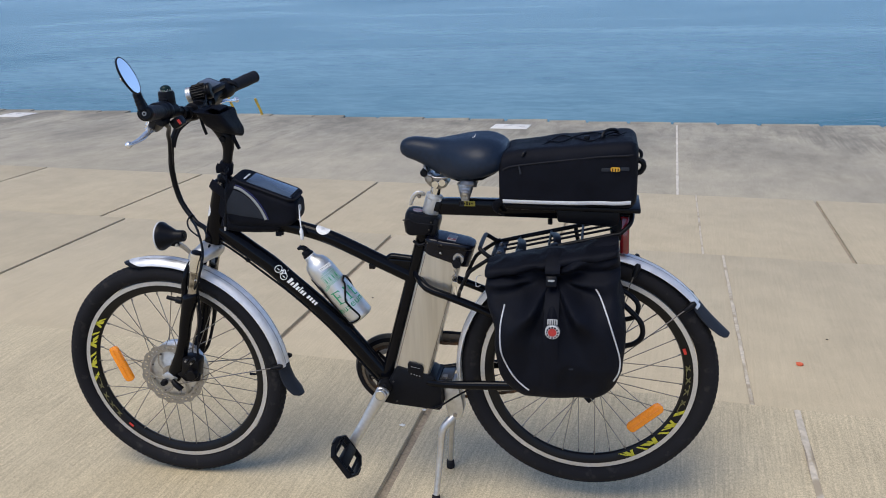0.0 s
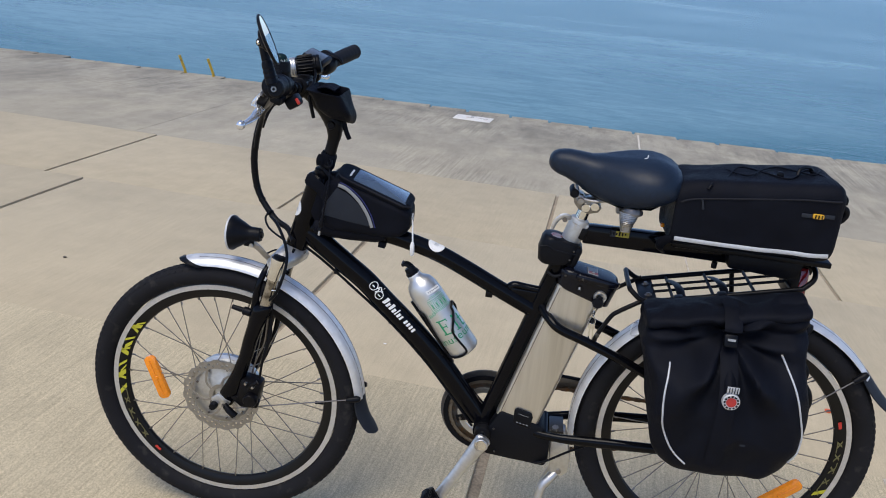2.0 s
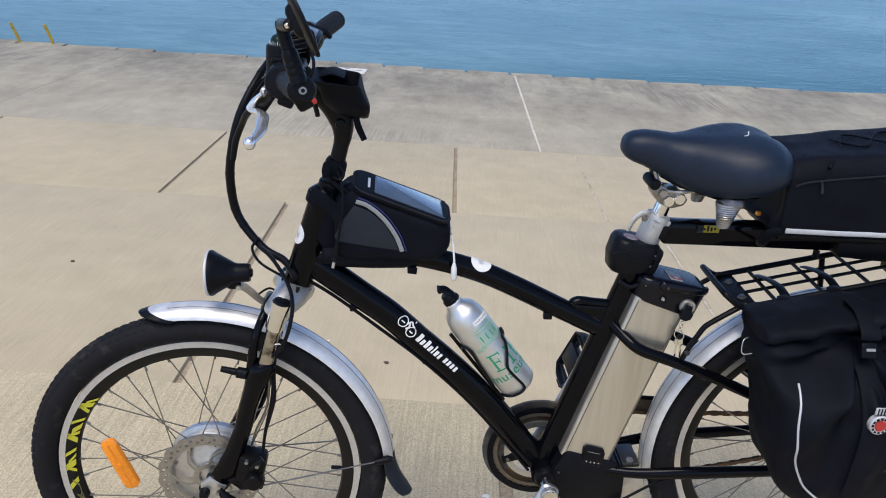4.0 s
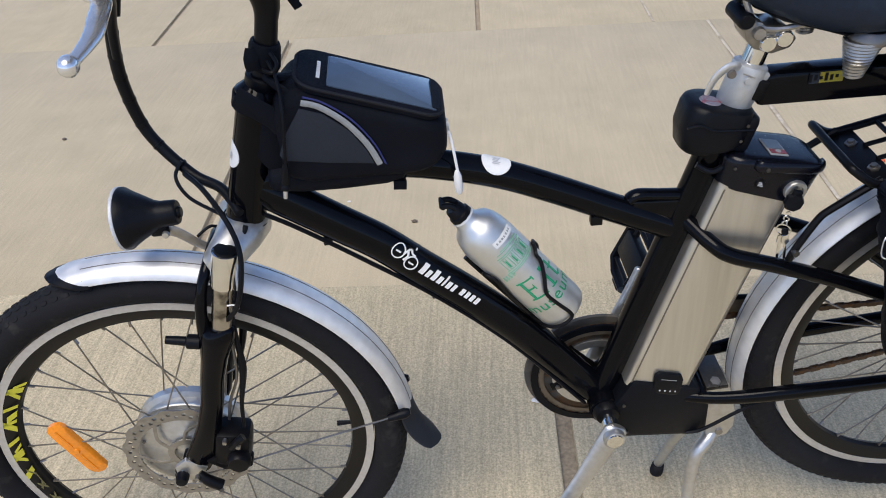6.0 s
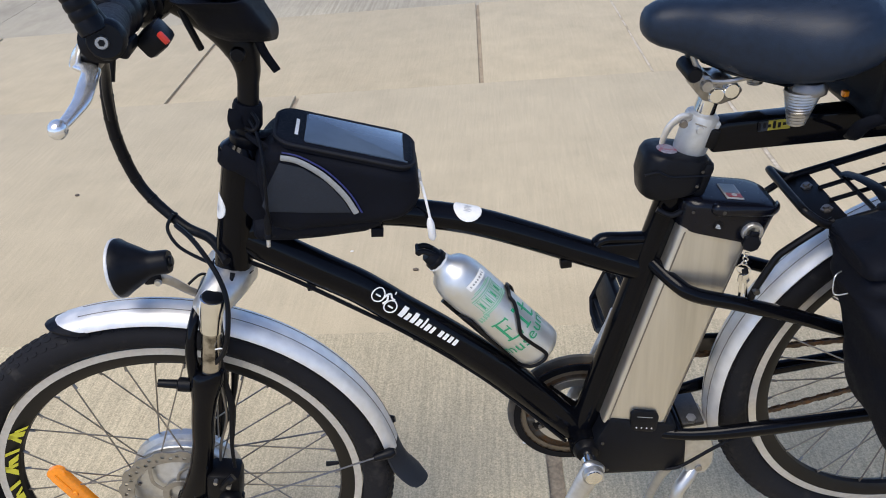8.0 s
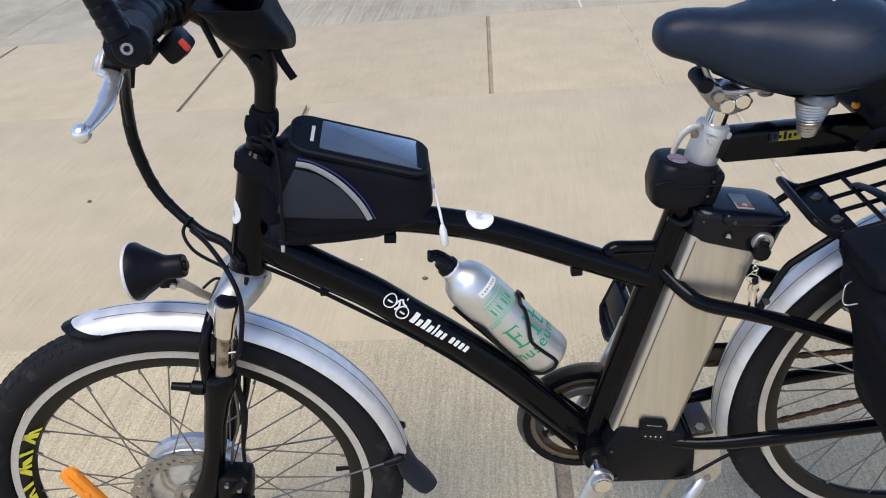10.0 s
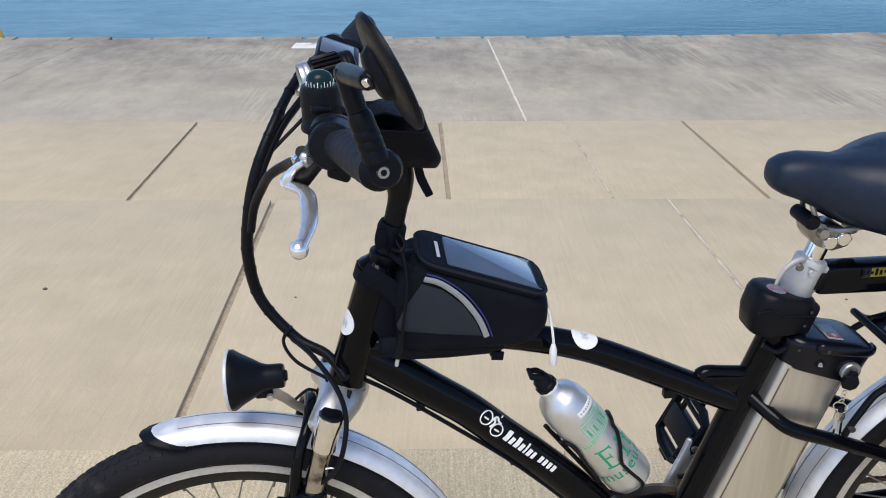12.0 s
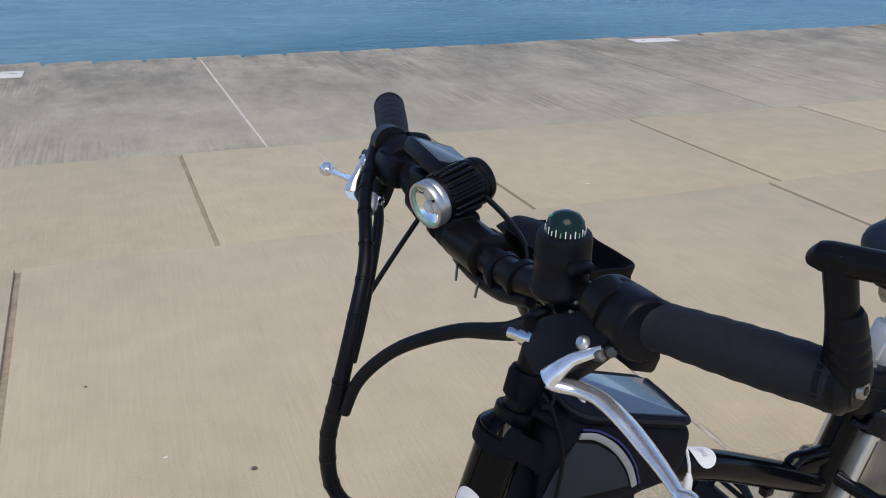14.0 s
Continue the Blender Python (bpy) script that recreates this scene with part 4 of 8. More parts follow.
round_sticker((0.5005, 0, 0.7738), (0.063, 0, -0.021), 0.0196, (0.30, -0.22, 0.92), 0.0192, frame_ob)
round_sticker((0.2140, 0, 0.8310), HTD, 0.0250, (-0.93, -0.34, 0.20), 0.0170, frame_ob)

# the maker's mark on the down tube, drawn as plain shapes
DT_UP = Vector((0.101, 0, 0.1)).normalized()


def on_downtube(s, h):
    """A point on the near face of the down tube; s along it from the mark's start, h across it."""
    h += 0.0115
    u = 0.362 + s * 0.690
    w = float(np.interp(u, (0.30, 0.35, 0.40, 0.45, 0.50, 0.55), (0.720, 0.683, 0.637, 0.592, 0.543, 0.488)))
    return Vector((u, -0.8 * math.sqrt(max(0.0257 ** 2 - h ** 2, 0)) - 0.0010, w)) + DT_UP * h


def mark(points, name, material=None, r=0.0012):
    part(name, tube([on_downtube(*p) for p in points], r, 6, steps=3), material or WHITE, frame_ob)


def mark_bar(s0, s1, h0, h1):
    """A flat white bar lying on the tube's curve."""
    bm = bmesh.new()
    grid = [[bm.verts.new(on_downtube(s0 + (s1 - s0) * i / 2 + (h0 + (h1 - h0) * j / 4) * 0.12, h0 + (h1 - h0) * j / 4)) for j in range(5)] for i in range(3)]
    for i in range(2):
        for j in range(4):
            bm.faces.new((grid[i][j], grid[i + 1][j], grid[i + 1][j + 1], grid[i][j + 1]))
    solid = bmesh.ops.extrude_face_region(bm, geom=list(bm.faces))["geom"]
    bmesh.ops.translate(bm, vec=(0, -0.0007, 0), verts=[v for v in solid if isinstance(v, bmesh.types.BMVert)])
    bmesh.ops.recalc_face_normals(bm, faces=bm.faces)
    part("maker_mark", bm, WHITE, frame_ob)


# two rings under a leaning rider-like stroke, then plain bars in place of the words
for s0, h0 in ((0.004, 0.002), (0.030, -0.0035)):
    mark([(s0 + 0.0095 * math.cos(radians(30 * k)), h0 + 0.0088 * math.sin(radians(30 * k))) for k in range(13)], "maker_mark", r=0.0010)
    mark([(s0 - 0.004, h0), (s0 + 0.004, h0)], "maker_mark", r=0.0013)
mark([(0.0265, 0.0125), (0.0275, 0.0125)], "maker_mark", r=0.0024)
mark([(0.0130, 0.0020), (0.0165, 0.0080), (0.0205, 0.0100), (0.0245, 0.0070), (0.0300, 0.0065)], "maker_mark", r=0.0015)
mark([(0.0165, 0.0080), (0.0200, 0.0020), (0.0170, -0.0050)], "maker_mark", r=0.0016)


s = 0.0475
for wide, tall in ((0.0080, 0.0155), (0.0065, 0.0105), (0.0070, 0.0150), (0.0065, 0.0105), (0.0032, 0.0155), (0.0065, 0.0105), (0.0050, 0.0105)):
    mark_bar(s, s + wide, -0.0085, -0.0085 + tall)
    s += wide + 0.0034
s += 0.006
for wide in (0.0062, 0.0056, 0.0056, 0.0056):
    mark_bar(s, s + wide, -0.0070, 0.0025)
    s += wide + 0.0034

# ---- battery, controller box ----
BAT_SLOPE = 0.285
battery = part("battery", loft([[Vector((0.687 + 0.047 + x + (w - 0.405) * BAT_SLOPE, y, w - x * 0.27)) for x, y in rounded_rect(0.095, 0.076, 0.010, 6)] for w in (0.395, 0.45, 0.60, 0.70, 0.735)]), BATTERY_ALLOY, bike, "silver alloy battery case with a key in its lock")
CAP_RINGS = ((0.8358, 0.7260, -0.35, 0.114, 0.080), (0.8360, 0.7270, -0.35, 0.117, 0.083), (0.8430, 0.7560, -0.27, 0.123, 0.085), (0.8465, 0.7680, -0.215, 0.127, 0.086), (0.8475, 0.7730, -0.206, 0.124, 0.083), (0.8480, 0.7760, -0.206, 0.115, 0.075), (0.8480, 0.7772, -0.206, 0.098, 0.058))
part("battery_cap", loft([[Vector((u + x, y, w + x * slope)) for x, y in rounded_rect(long, wide, 0.024, 7)] for u, w, slope, long, wide in CAP_RINGS]), CAP_BLACK, battery, "glossy black plastic battery cap")
TIP = Matrix.Rotation(radians(11.6), 4, "Y")
part("handle", tube([(0.8180, -0.0400, 0.7770), (0.8215, -0.0450, 0.7755), (0.8300, -0.0465, 0.7730), (0.8600, -0.0475, 0.7700), (0.8880, -0.0455, 0.7650), (0.9040, -0.0360, 0.7610), (0.9100, -0.0200, 0.7585)], [0.0050, 0.0078, 0.0080, 0.0076, 0.0074, 0.0068, 0.0050], 12, flat=0.55, side=(0, 1, 0)), CAP_BLACK, battery, "folded carry handle")
part("handle_screw", lathe([(0.0, 0.0010), (0.0024, 0.0010), (0.0028, 0.0)], (0.8300, -0.0508, 0.7720), (0, -1, 0.1), 12), SCREW, battery)
part("charge_label", box((0.8520, -0.0075, 0.7772), (0.0235, 0.0400, 0.0018), 0.0006, TIP), TRIM_GREY, battery, "charge label with a dark window and a red spot")
part("label_window", box((0.8515, -0.0010, 0.7783), (0.0205, 0.0240, 0.0012), 0, TIP), LABEL_DARK, battery)
part("charge_button", box((0.8525, -0.0198, 0.7781), (0.0205, 0.0095, 0.0014), 0, TIP), LABEL_RED, battery, "red band on the charge label")
part("label_spot", lathe([(0.0, 0.0012), (0.0034, 0.0012), (0.0038, 0.0)], (0.8525, -0.0198, 0.7785), (0.2, 0, 1), 14), TRIM_GREY, battery)
part("lock", lathe([(0.0, -0.003), (0.0085, -0.003), (0.0090, -0.0065), (0.0128, -0.0065), (0.0142, -0.0045), (0.0142, 0.003)], (0.8720, -0.0415, 0.7345), seg=28), CAST, battery, "chrome key lock")
part("key_head", lathe([(0.0, -0.016), (0.0110, -0.0155), (0.0128, -0.012), (0.0120, -0.008)], (0.8700, -0.0420, 0.7225), (0.12, 1, -0.1), 8), PLASTIC, battery, "black key left in the lock")
part("key_bow", box((0.8715, -0.0520, 0.7350), (0.012, 0.006, 0.010), 0.002, Matrix.Rotation(radians(18), 4, "Y")), PLASTIC, battery)
for k in range(3):
    part("key_ring", lathe([(0.0026, -0.0006), (0.0040, -0.0006), (0.0040, 0.0006), (0.0026, 0.0006)], (0.8640 - 0.0008 * k, -0.0545, 0.7075 - 0.0070 * k), (0.9 if k % 2 else 0.1, 1, 0.2), 12, close=True), CHROME, battery)
part("key_ring", lathe([(0.0080, -0.0007), (0.0094, -0.0007), (0.0094, 0.0007), (0.0080, 0.0007)], (0.8625, -0.0550, 0.6835), (0.75, 1, 0.1), 20, close=True), CHROME, battery)
part("key_fob", box((0.8655, -0.0545, 0.6780), (0.0085, 0.0040, 0.0130), 0.0015, Matrix.Rotation(radians(-14), 4, "Y")), PLASTIC, battery, "small black key fob")
for du, turn in ((0.0, 0.0), (0.0045, -7.0)):
    key = prism([(-0.0042, 0.0), (0.0042, 0.0), (0.0048, -0.010), (0.0016, -0.014), (0.0016, -0.036), (-0.0004, -0.039), (-0.0018, -0.036), (-0.0018, -0.014), (-0.0048, -0.010)], -0.0009, 0.0009, 0)
    bmesh.ops.transform(key, matrix=Matrix.Translation((0.8605 + du, -0.0560 - du * 0.4, 0.6765)) @ Matrix.Rotation(radians(turn), 4, "Y"), verts=key.verts)
    part("spare_key", key, CHROME, battery, "steel spare key hanging from a ring")
part("cap_mark", lathe([(0.0, 0.0012), (0.0062, 0.0012), (0.0068, 0.0)], (0.8265, -0.0425, 0.7485), (0, -1, 0), 18), SATIN_BLACK, battery)
for k in range(3):
    part("mark_bar", box((0.8262, -0.0442, 0.7462 + 0.0022 * k), (0.0070 - 0.0015 * k, 0.0010, 0.0011), 0, Matrix.Rotation(radians(18), 4, "Y")), REFLECT, battery)
part("cap_screw", lathe([(0.0, 0.0012), (0.0018, 0.0012), (0.0022, 0.0)], (0.7930, -0.0405, 0.7720), (0, -1, 0), 12), SCREW, battery)
# Thin dark strips on the flat case stand for the shade in its grooves.
for x0, wide in ((-0.0410, 0.0009), (0.0430, 0.0005)):
    groove = [(0.734 + x0 + (w - 0.405) * BAT_SLOPE, w - x0 * 0.27) for w in (0.398, 0.730)]
    part("case_groove", prism([(groove[0][0] - wide, groove[0][1]), (groove[0][0] + wide, groove[0][1]), (groove[1][0] + wide, groove[1][1]), (groove[1][0] - wide, groove[1][1])], -0.0384, -0.0370, 0), STEEL, battery, "dark strip laid along the case as the shade of its groove")
part("case_clip", prism([(0.724, 0.428), (0.730, 0.434), (0.764, 0.425), (0.768, 0.415), (0.765, 0.388), (0.758, 0.384), (0.730, 0.392), (0.724, 0.400)], -0.0440, -0.0375, 0.002), PLASTIC, battery, "black moulded clip at the foot of the case")
for k in range(4):
    part("clip_dot", lathe([(0.0, 0.0008), (0.0012, 0.0008), (0.0014, 0.0)], (0.7335 + 0.0078 * k, -0.0441, 0.3985 - 0.0016 * k), (0, -1, 0), 10), REFLECT, battery)
part("clip_line", box((0.746, -0.0442, 0.4185), (0.024, 0.001, 0.0008), 0, Matrix.Rotation(radians(13), 4, "Y")), TRIM_GREY, battery)
controller = part("controller_box", prism([(0.655, 0.310), (0.672, 0.300), (0.808, 0.289), (0.816, 0.302), (0.814, 0.370), (0.790, 0.394), (0.694, 0.420), (0.668, 0.372)], -0.043, 0.043, 0.006), PLASTIC, bike, "black plastic motor controller box")
for u, w in ((0.682, 0.372), (0.690, 0.312), (0.800, 0.299), (0.803, 0.370)):
    part("screw", lathe([(0.0, -0.002), (0.0026, -0.002), (0.0026, 0.002)], (u, -0.0435, w), seg=8), SCREW, controller)

# ---- seat post, beam rack, saddle ----
part("seat_clamp", tube([ST0 + STD * 0.452, ST0 + STD * 0.490], 0.0225, 18, smooth=False), SATIN_BLACK, frame_ob)
post = part("seat_post", tube([ST0 + STD * 0.45, ST0 + STD * 0.585], 0.0135, 18, smooth=False), CHROME, bike, "chrome seat post")
collar = part("rack_clamp", lathe([(0.0140, 0.0), (0.0205, 0.0), (0.0214, 0.0015), (0.0214, 0.048), (0.0205, 0.0515), (0.0170, 0.0535), (0.0140, 0.0540)], (0.7945, 0, 0.8405), STD, 32), CLAMP_GREY, bike, "pale silver clamp of the seat-post rack")
part("clamp_ear", prism([(0.800, 0.838), (0.812, 0.840), (0.828, 0.870), (0.829, 0.880), (0.814, 0.890), (0.806, 0.890)], -0.0150, 0.0150, 0.003), CLAMP_GREY, collar)
# A black block gives the dark inside of the clamp's slot, which is not cut.
part("clamp_slot", box((0.8165, -0.002, 0.862), (0.016, 0.034, 0.026), 0.002, Matrix.Rotation(radians(16), 4, "Y")), SATIN_BLACK, collar)
part("clamp_seam", box((0.800, -0.0212, 0.884), (0.016, 0.0012, 0.0012), 0, Matrix.Rotation(radians(24), 4, "Y")), ROTOR, collar)
part("clamp_bolt", lathe([(0.0, 0.003), (0.0042, 0.003), (0.0050, 0.0)], (0.7990, -0.0212, 0.878), (0, -1, 0), 12), CLAMP_GREY, collar)
part("quick_release", tube([(0.786, -0.018, 0.893), (0.780, -0.025, 0.899), (0.770, -0.028, 0.900), (0.760, -0.028, 0.892), (0.754, -0.027, 0.880), (0.751, -0.026, 0.868)], [0.0055, 0.0070, 0.0070, 0.0062, 0.0055, 0.0042], 12, flat=0.5, side=(0, 1, 0)), TRACK, collar, "chrome quick-release lever")
part("release_pivot", lathe([(0.0, 0.003), (0.0045, 0.003), (0.0055, 0.0)], (0.775, -0.0305, 0.893), (0, -1, 0), 14), STEEL, collar)
beam = part("rack_beam", prism([(0.818, 0.840), (0.822, 0.878), (0.835, 0.881), (1.00, 0.881), (1.30, 0.869), (1.30, 0.832), (1.00, 0.838)], -0.016, 0.016, 0.005), GLOSS_BLACK, bike, "black beam rack fixed to the seat post")
part("rack_plate", box((1.155, 0, 0.877), (0.32, 0.13, 0.012), 0.003, Matrix.Rotation(radians(1.0), 4, "Y")), SATIN_BLACK, beam)
part("rack_foot", prism([(1.115, 0.872), (1.27, 0.868), (1.265, 0.832), (1.245, 0.826), (1.12, 0.836)], -0.045, 0.045, 0.006), PLASTIC, beam)
part("beam_label", box((0.900, -0.0168, 0.8720), (0.028, 0.0012, 0.0130), 0), YELLOW_DULL, beam, "yellow warning label in tiny print")
part("beam_label", box((0.880, -0.0168, 0.8715), (0.012, 0.0012, 0.0130), 0), FABRIC_GREY, beam)
for k in range(6):
    part("label_line", box((0.875 + 0.0062 * k, -0.0176, 0.8718 + 0.001 * (k % 2)), (0.0036, 0.0008, 0.010 - 0.003 * (k % 3)), 0), PLASTIC, beam)
part("stop_knob", tube([(1.10, -0.012, 0.835), (1.10, -0.012, 0.822)], 0.006, 8, smooth=False), PLASTIC, beam)
clamp = part("saddle_clamp", prism([(0.790, 0.928), (0.786, 0.941), (0.794, 0.950), (0.806, 0.947), (0.812, 0.940), (0.826, 0.942), (0.840, 0.935), (0.848, 0.924), (0.842, 0.914), (0.822, 0.908), (0.800, 0.916)], -0.020, 0.020, 0.002), CLAMP_STEEL, bike, "worn steel saddle clamp")
for u, w in ((0.815, 0.922), (0.833, 0.926)):
    part("clamp_washer", lathe([(0.0, -0.0245), (0.0085, -0.0245), (0.0100, -0.0225), (0.0100, 0.0225), (0.0, 0.0245)], (u, 0, w), seg=20), CHROME, clamp)
part("clamp_roller", lathe([(0.0, -0.024), (0.0080, -0.024), (0.0098, -0.021), (0.0098, 0.021), (0.0, 0.024)], (0.787, 0, 0.950), seg=16), PLASTIC, clamp)
part("clamp_bolt", lathe([(0.0, -0.027), (0.0065, -0.027), (0.0075, -0.023), (0.0075, 0.023), (0.0, 0.027)], (0.802, 0, 0.936), seg=14), ROTOR, clamp)


def saddle_mesh():
    """Sections from nose to tail: u, half width, top, side height, underside."""
    rows = []
    secs = [(0.7262, 0.005, 1.0125, 1.0100, 1.0070), (0.7272, 0.011, 1.0190, 1.0110, 1.0020), (0.7295, 0.017, 1.0248, 1.0118, 0.9975), (0.7340, 0.0235, 1.0300, 1.013, 0.9925), (0.745, 0.029, 1.035, 1.012, 0.986), (0.765, 0.033, 1.038, 1.009, 0.979), (0.790, 0.037, 1.036, 1.004, 0.967),
            (0.815, 0.041, 1.033, 0.996, 0.953), (0.840, 0.058, 1.036, 0.989, 0.942), (0.865, 0.083, 1.040, 0.985, 0.938), (0.890, 0.100, 1.044, 0.985, 0.938), (0.915, 0.110, 1.047, 0.987, 0.941),
            (0.940, 0.113, 1.047, 0.990, 0.947), (0.962, 0.108, 1.043, 0.992, 0.955), (0.980, 0.095, 1.036, 0.992, 0.964), (0.992, 0.075, 1.028, 0.994, 0.974), (0.999, 0.045, 1.012, 0.996, 0.984)]
    for u, h, top, side, under in secs:
        ring = []
        n = 28
        for k in range(n):
            a = 2 * math.pi * k / n
            y = math.copysign(abs(math.cos(a)) ** 0.8, math.cos(a)) * h
            z = side + (top - side) * math.sin(a) ** 0.9 if math.sin(a) >= 0 else side + (side - under) * -abs(math.sin(a)) ** 0.75
            if math.sin(a) > 0 and h > 0.06:
                z -= 0.005 * math.exp(-(y / 0.018) ** 2)
            ring.append(Vector((u, y, z)))
        rows.append(ring)
    return loft(rows)


SADDLE_MARK = Vector((0.920, -0.0400, 1.0465))
saddle = part("saddle", saddle_mesh(), VINYL, bike, "wide black vinyl sprung saddle")
part("saddle_base", loft([[Vector((u, h * math.cos(a), w + 0.008 * math.sin(a))) for a in (2 * math.pi * k / 20 for k in range(20))] for u, h, w in ((0.80, 0.014, 0.966), (0.83, 0.032, 0.952), (0.88, 0.066, 0.944), (0.94, 0.078, 0.950), (0.970, 0.055, 0.962))]), PLASTIC, saddle)
part("maker_mark", tube([SADDLE_MARK + Vector((-0.006, 0, -0.002)), SADDLE_MARK, SADDLE_MARK + Vector((0.001, 0.004, 0.005))], 0.0009, 6), REFLECT, saddle, "small pale mark")
for s in (-1, 1):
    bm = bmesh.new()
    turns, n = 11, 11 * 18
    pts = []
    for i in range(n + 1):
        f = i / n
        rr = 0.0075 + 0.0120 * f
        a = 2 * math.pi * turns * f
        pts.append((0.897 + rr * math.cos(a) + 0.003 * f, s * 0.064 + rr * math.sin(a), 0.894 + 0.044 * f))
    tube(pts, 0.0026, 6, bm, smooth=False)
    part("spring", bm, ROTOR, saddle, "conical steel saddle spring")
    # An added black cone inside the coil darkens the gaps like shade.
    part("spring_cone", lathe([(0.0, 0.0), (0.0055, 0.001), (0.0155, 0.042), (0.010, 0.046)], (0.898, s * 0.064, 0.893), (0.05, 0, 1), 20), SATIN_BLACK, saddle)
    part("spring_cap", lathe([(0.014, -0.003), (0.0215, -0.001), (0.022, 0.004), (0.017, 0.012)], (0.905, s * 0.064, 0.936), (0.05, 0, 1), 24), STEEL, saddle, "steel spring cap")
    part("saddle_rail", tube([(0.786, s * 0.012, 0.972), (0.792, s * 0.016, 0.956), (0.802, s * 0.018, 0.942), (0.830, s * 0.020, 0.938), (0.87, s * 0.030, 0.948), (0.900, s * 0.050, 0.958)], 0.0036, 8), ROTOR, saddle)
alarm = part("seat_alarm", loft([[Vector(((u0 + u1) / 2 + x, y, w + x * slope)) for x, y in rounded_rect(u1 - u0, 2 * hv, min(0.026, hv * 0.8), 7)] for w, u0, u1, hv, slope in ((0.7885, 0.7440, 0.7960, 0.026, 0.08), (0.7900, 0.7350, 0.8060, 0.032, 0.08), (0.7960, 0.7295, 0.8120, 0.0345, 0.06), (0.8160, 0.7275, 0.8150, 0.0350, -0.06), (0.8360, 0.7330, 0.8175, 0.0345, -0.18), (0.8425, 0.7370, 0.8170, 0.0330, -0.20), (0.8455, 0.7420, 0.8120, 0.0290, -0.20), (0.8462, 0.7520, 0.8020, 0.0200, -0.20))]), PLASTIC, bike, "black plastic alarm unit strapped to the seat tube")
part("alarm_ridge", tube([(0.7300, -0.0345, 0.8300), (0.7450, -0.0350, 0.8325), (0.7560, -0.0352, 0.8270), (0.7660, -0.0352, 0.8235), (0.7900, -0.0350, 0.8215), (0.8110, -0.0330, 0.8190)], 0.0016, 6), PLASTIC, alarm)
part("top_button", lathe([(0.0, 0.0022), (0.0125, 0.0022), (0.0140, 0.0)], (0.7640, -0.006, 0.8478), (0.20, 0, 1), 28), BUTTON, alarm, "pale blue button on top")
for u, w in ((0.803, 0.826), (0.797, 0.806)):
    part("screw", lathe([(0.0, 0.0012), (0.0020, 0.0012), (0.0022, 0.0)], (u, -0.0342, w), (0, -1, 0), 10), SCREW, alarm)
part("bracket", box((0.803, 0, 0.810), (0.030, 0.056, 0.050), 0.008, Matrix.Rotation(radians(16), 4, "Y")), PLASTIC, alarm)
part("strap", tube([(0.752, -0.020, 0.770), (0.772, -0.026, 0.762), (0.800, -0.020, 0.775)], 0.004, 8), PLASTIC, alarm)

# ---- cranks, chain, stand ----
def chain_teeth(c, r, n):
    """A thin ring with a saw-toothed outer edge."""
    bm = bmesh.new()
    for v in (0.0, -0.002):
        ring_of(bm, [polar(c, r + (0.0035 if k % 2 else -0.0015), 180 * k / n, v) for k in range(2 * n)])
        ring_of(bm, [polar(c, r - 0.008, 180 * k / n, v) for k in range(2 * n)])
    bm.verts.ensure_lookup_table()
    rings = [bm.verts[2 * n * k:2 * n * (k + 1)] for k in range(4)]
    for p, q in ((0, 1), (1, 3), (3, 2), (2, 0)):
        bridge(bm, rings[p], rings[q])
    return bm


crank_set = part("chainring", lathe([(0.072, -0.002), (0.094, -0.002), (0.096, 0.0), (0.094, 0.002), (0.072, 0.002)], BB + Vector((0, 0.050, 0)), seg=48, close=True), CHAIN, bike, "worn oily steel chainring")
part("chain_guard_ring", lathe([(0.091, 0.0), (0.1105, 0.0), (0.1118, 0.003), (0.1105, 0.006), (0.102, 0.007), (0.088, 0.004)], BB + Vector((0, 0.055, 0)), seg=56, close=True), GUARD_GREY, crank_set, "dusty dark chain guard ring")
part("chain_guard_ring", lathe([(0.092, 0.0), (0.1036, 0.0), (0.1036, 0.003), (0.092, 0.003)], BB + Vector((0, 0.042, 0)), seg=56, close=True), PLASTIC, crank_set)
part("guard_disc", lathe([(0.068, 0.0), (0.0905, 0.0), (0.0905, -0.002), (0.068, -0.002)], BB + Vector((0, 0.0500, 0)), seg=56, close=True), GUARD_GREY, crank_set, "dusty inner face of the chain guard")
part("spider_ring", lathe([(0.056, 0.0), (0.069, 0.0), (0.069, -0.004), (0.056, -0.004)], BB + Vector((0, 0.0495, 0)), seg=48, close=True), CAST, crank_set, "silver chainring seat")
part("tooth_ring", chain_teeth(BB + Vector((0, 0.0470, 0)), 0.0905, 44), BRASS_RING, crank_set, "worn row of chain teeth")
for k in range(5):
    a = 72 * k + 34
    part("spider_arm", tube([polar(BB, 0.012, a, 0.046), polar(BB, 0.035, a, 0.046), polar(BB, 0.074, a, 0.0465)], [0.015, 0.0115, 0.0085], 10, flat=0.3, side=(0, 1, 0), smooth=False), SATIN_BLACK, crank_set)
    part("spider_bolt", lathe([(0.0, -0.003), (0.0035, -0.003), (0.004, 0.0)], polar(BB, 0.064, a, 0.0430), seg=10), STEEL, crank_set)
part("crank_axle", lathe([(0.0, -0.098), (0.0125, -0.097), (0.0125, -0.060), (0.009, -0.058), (0.009, 0.072), (0.0, 0.074)], BB, seg=18), CHROME, crank_set)


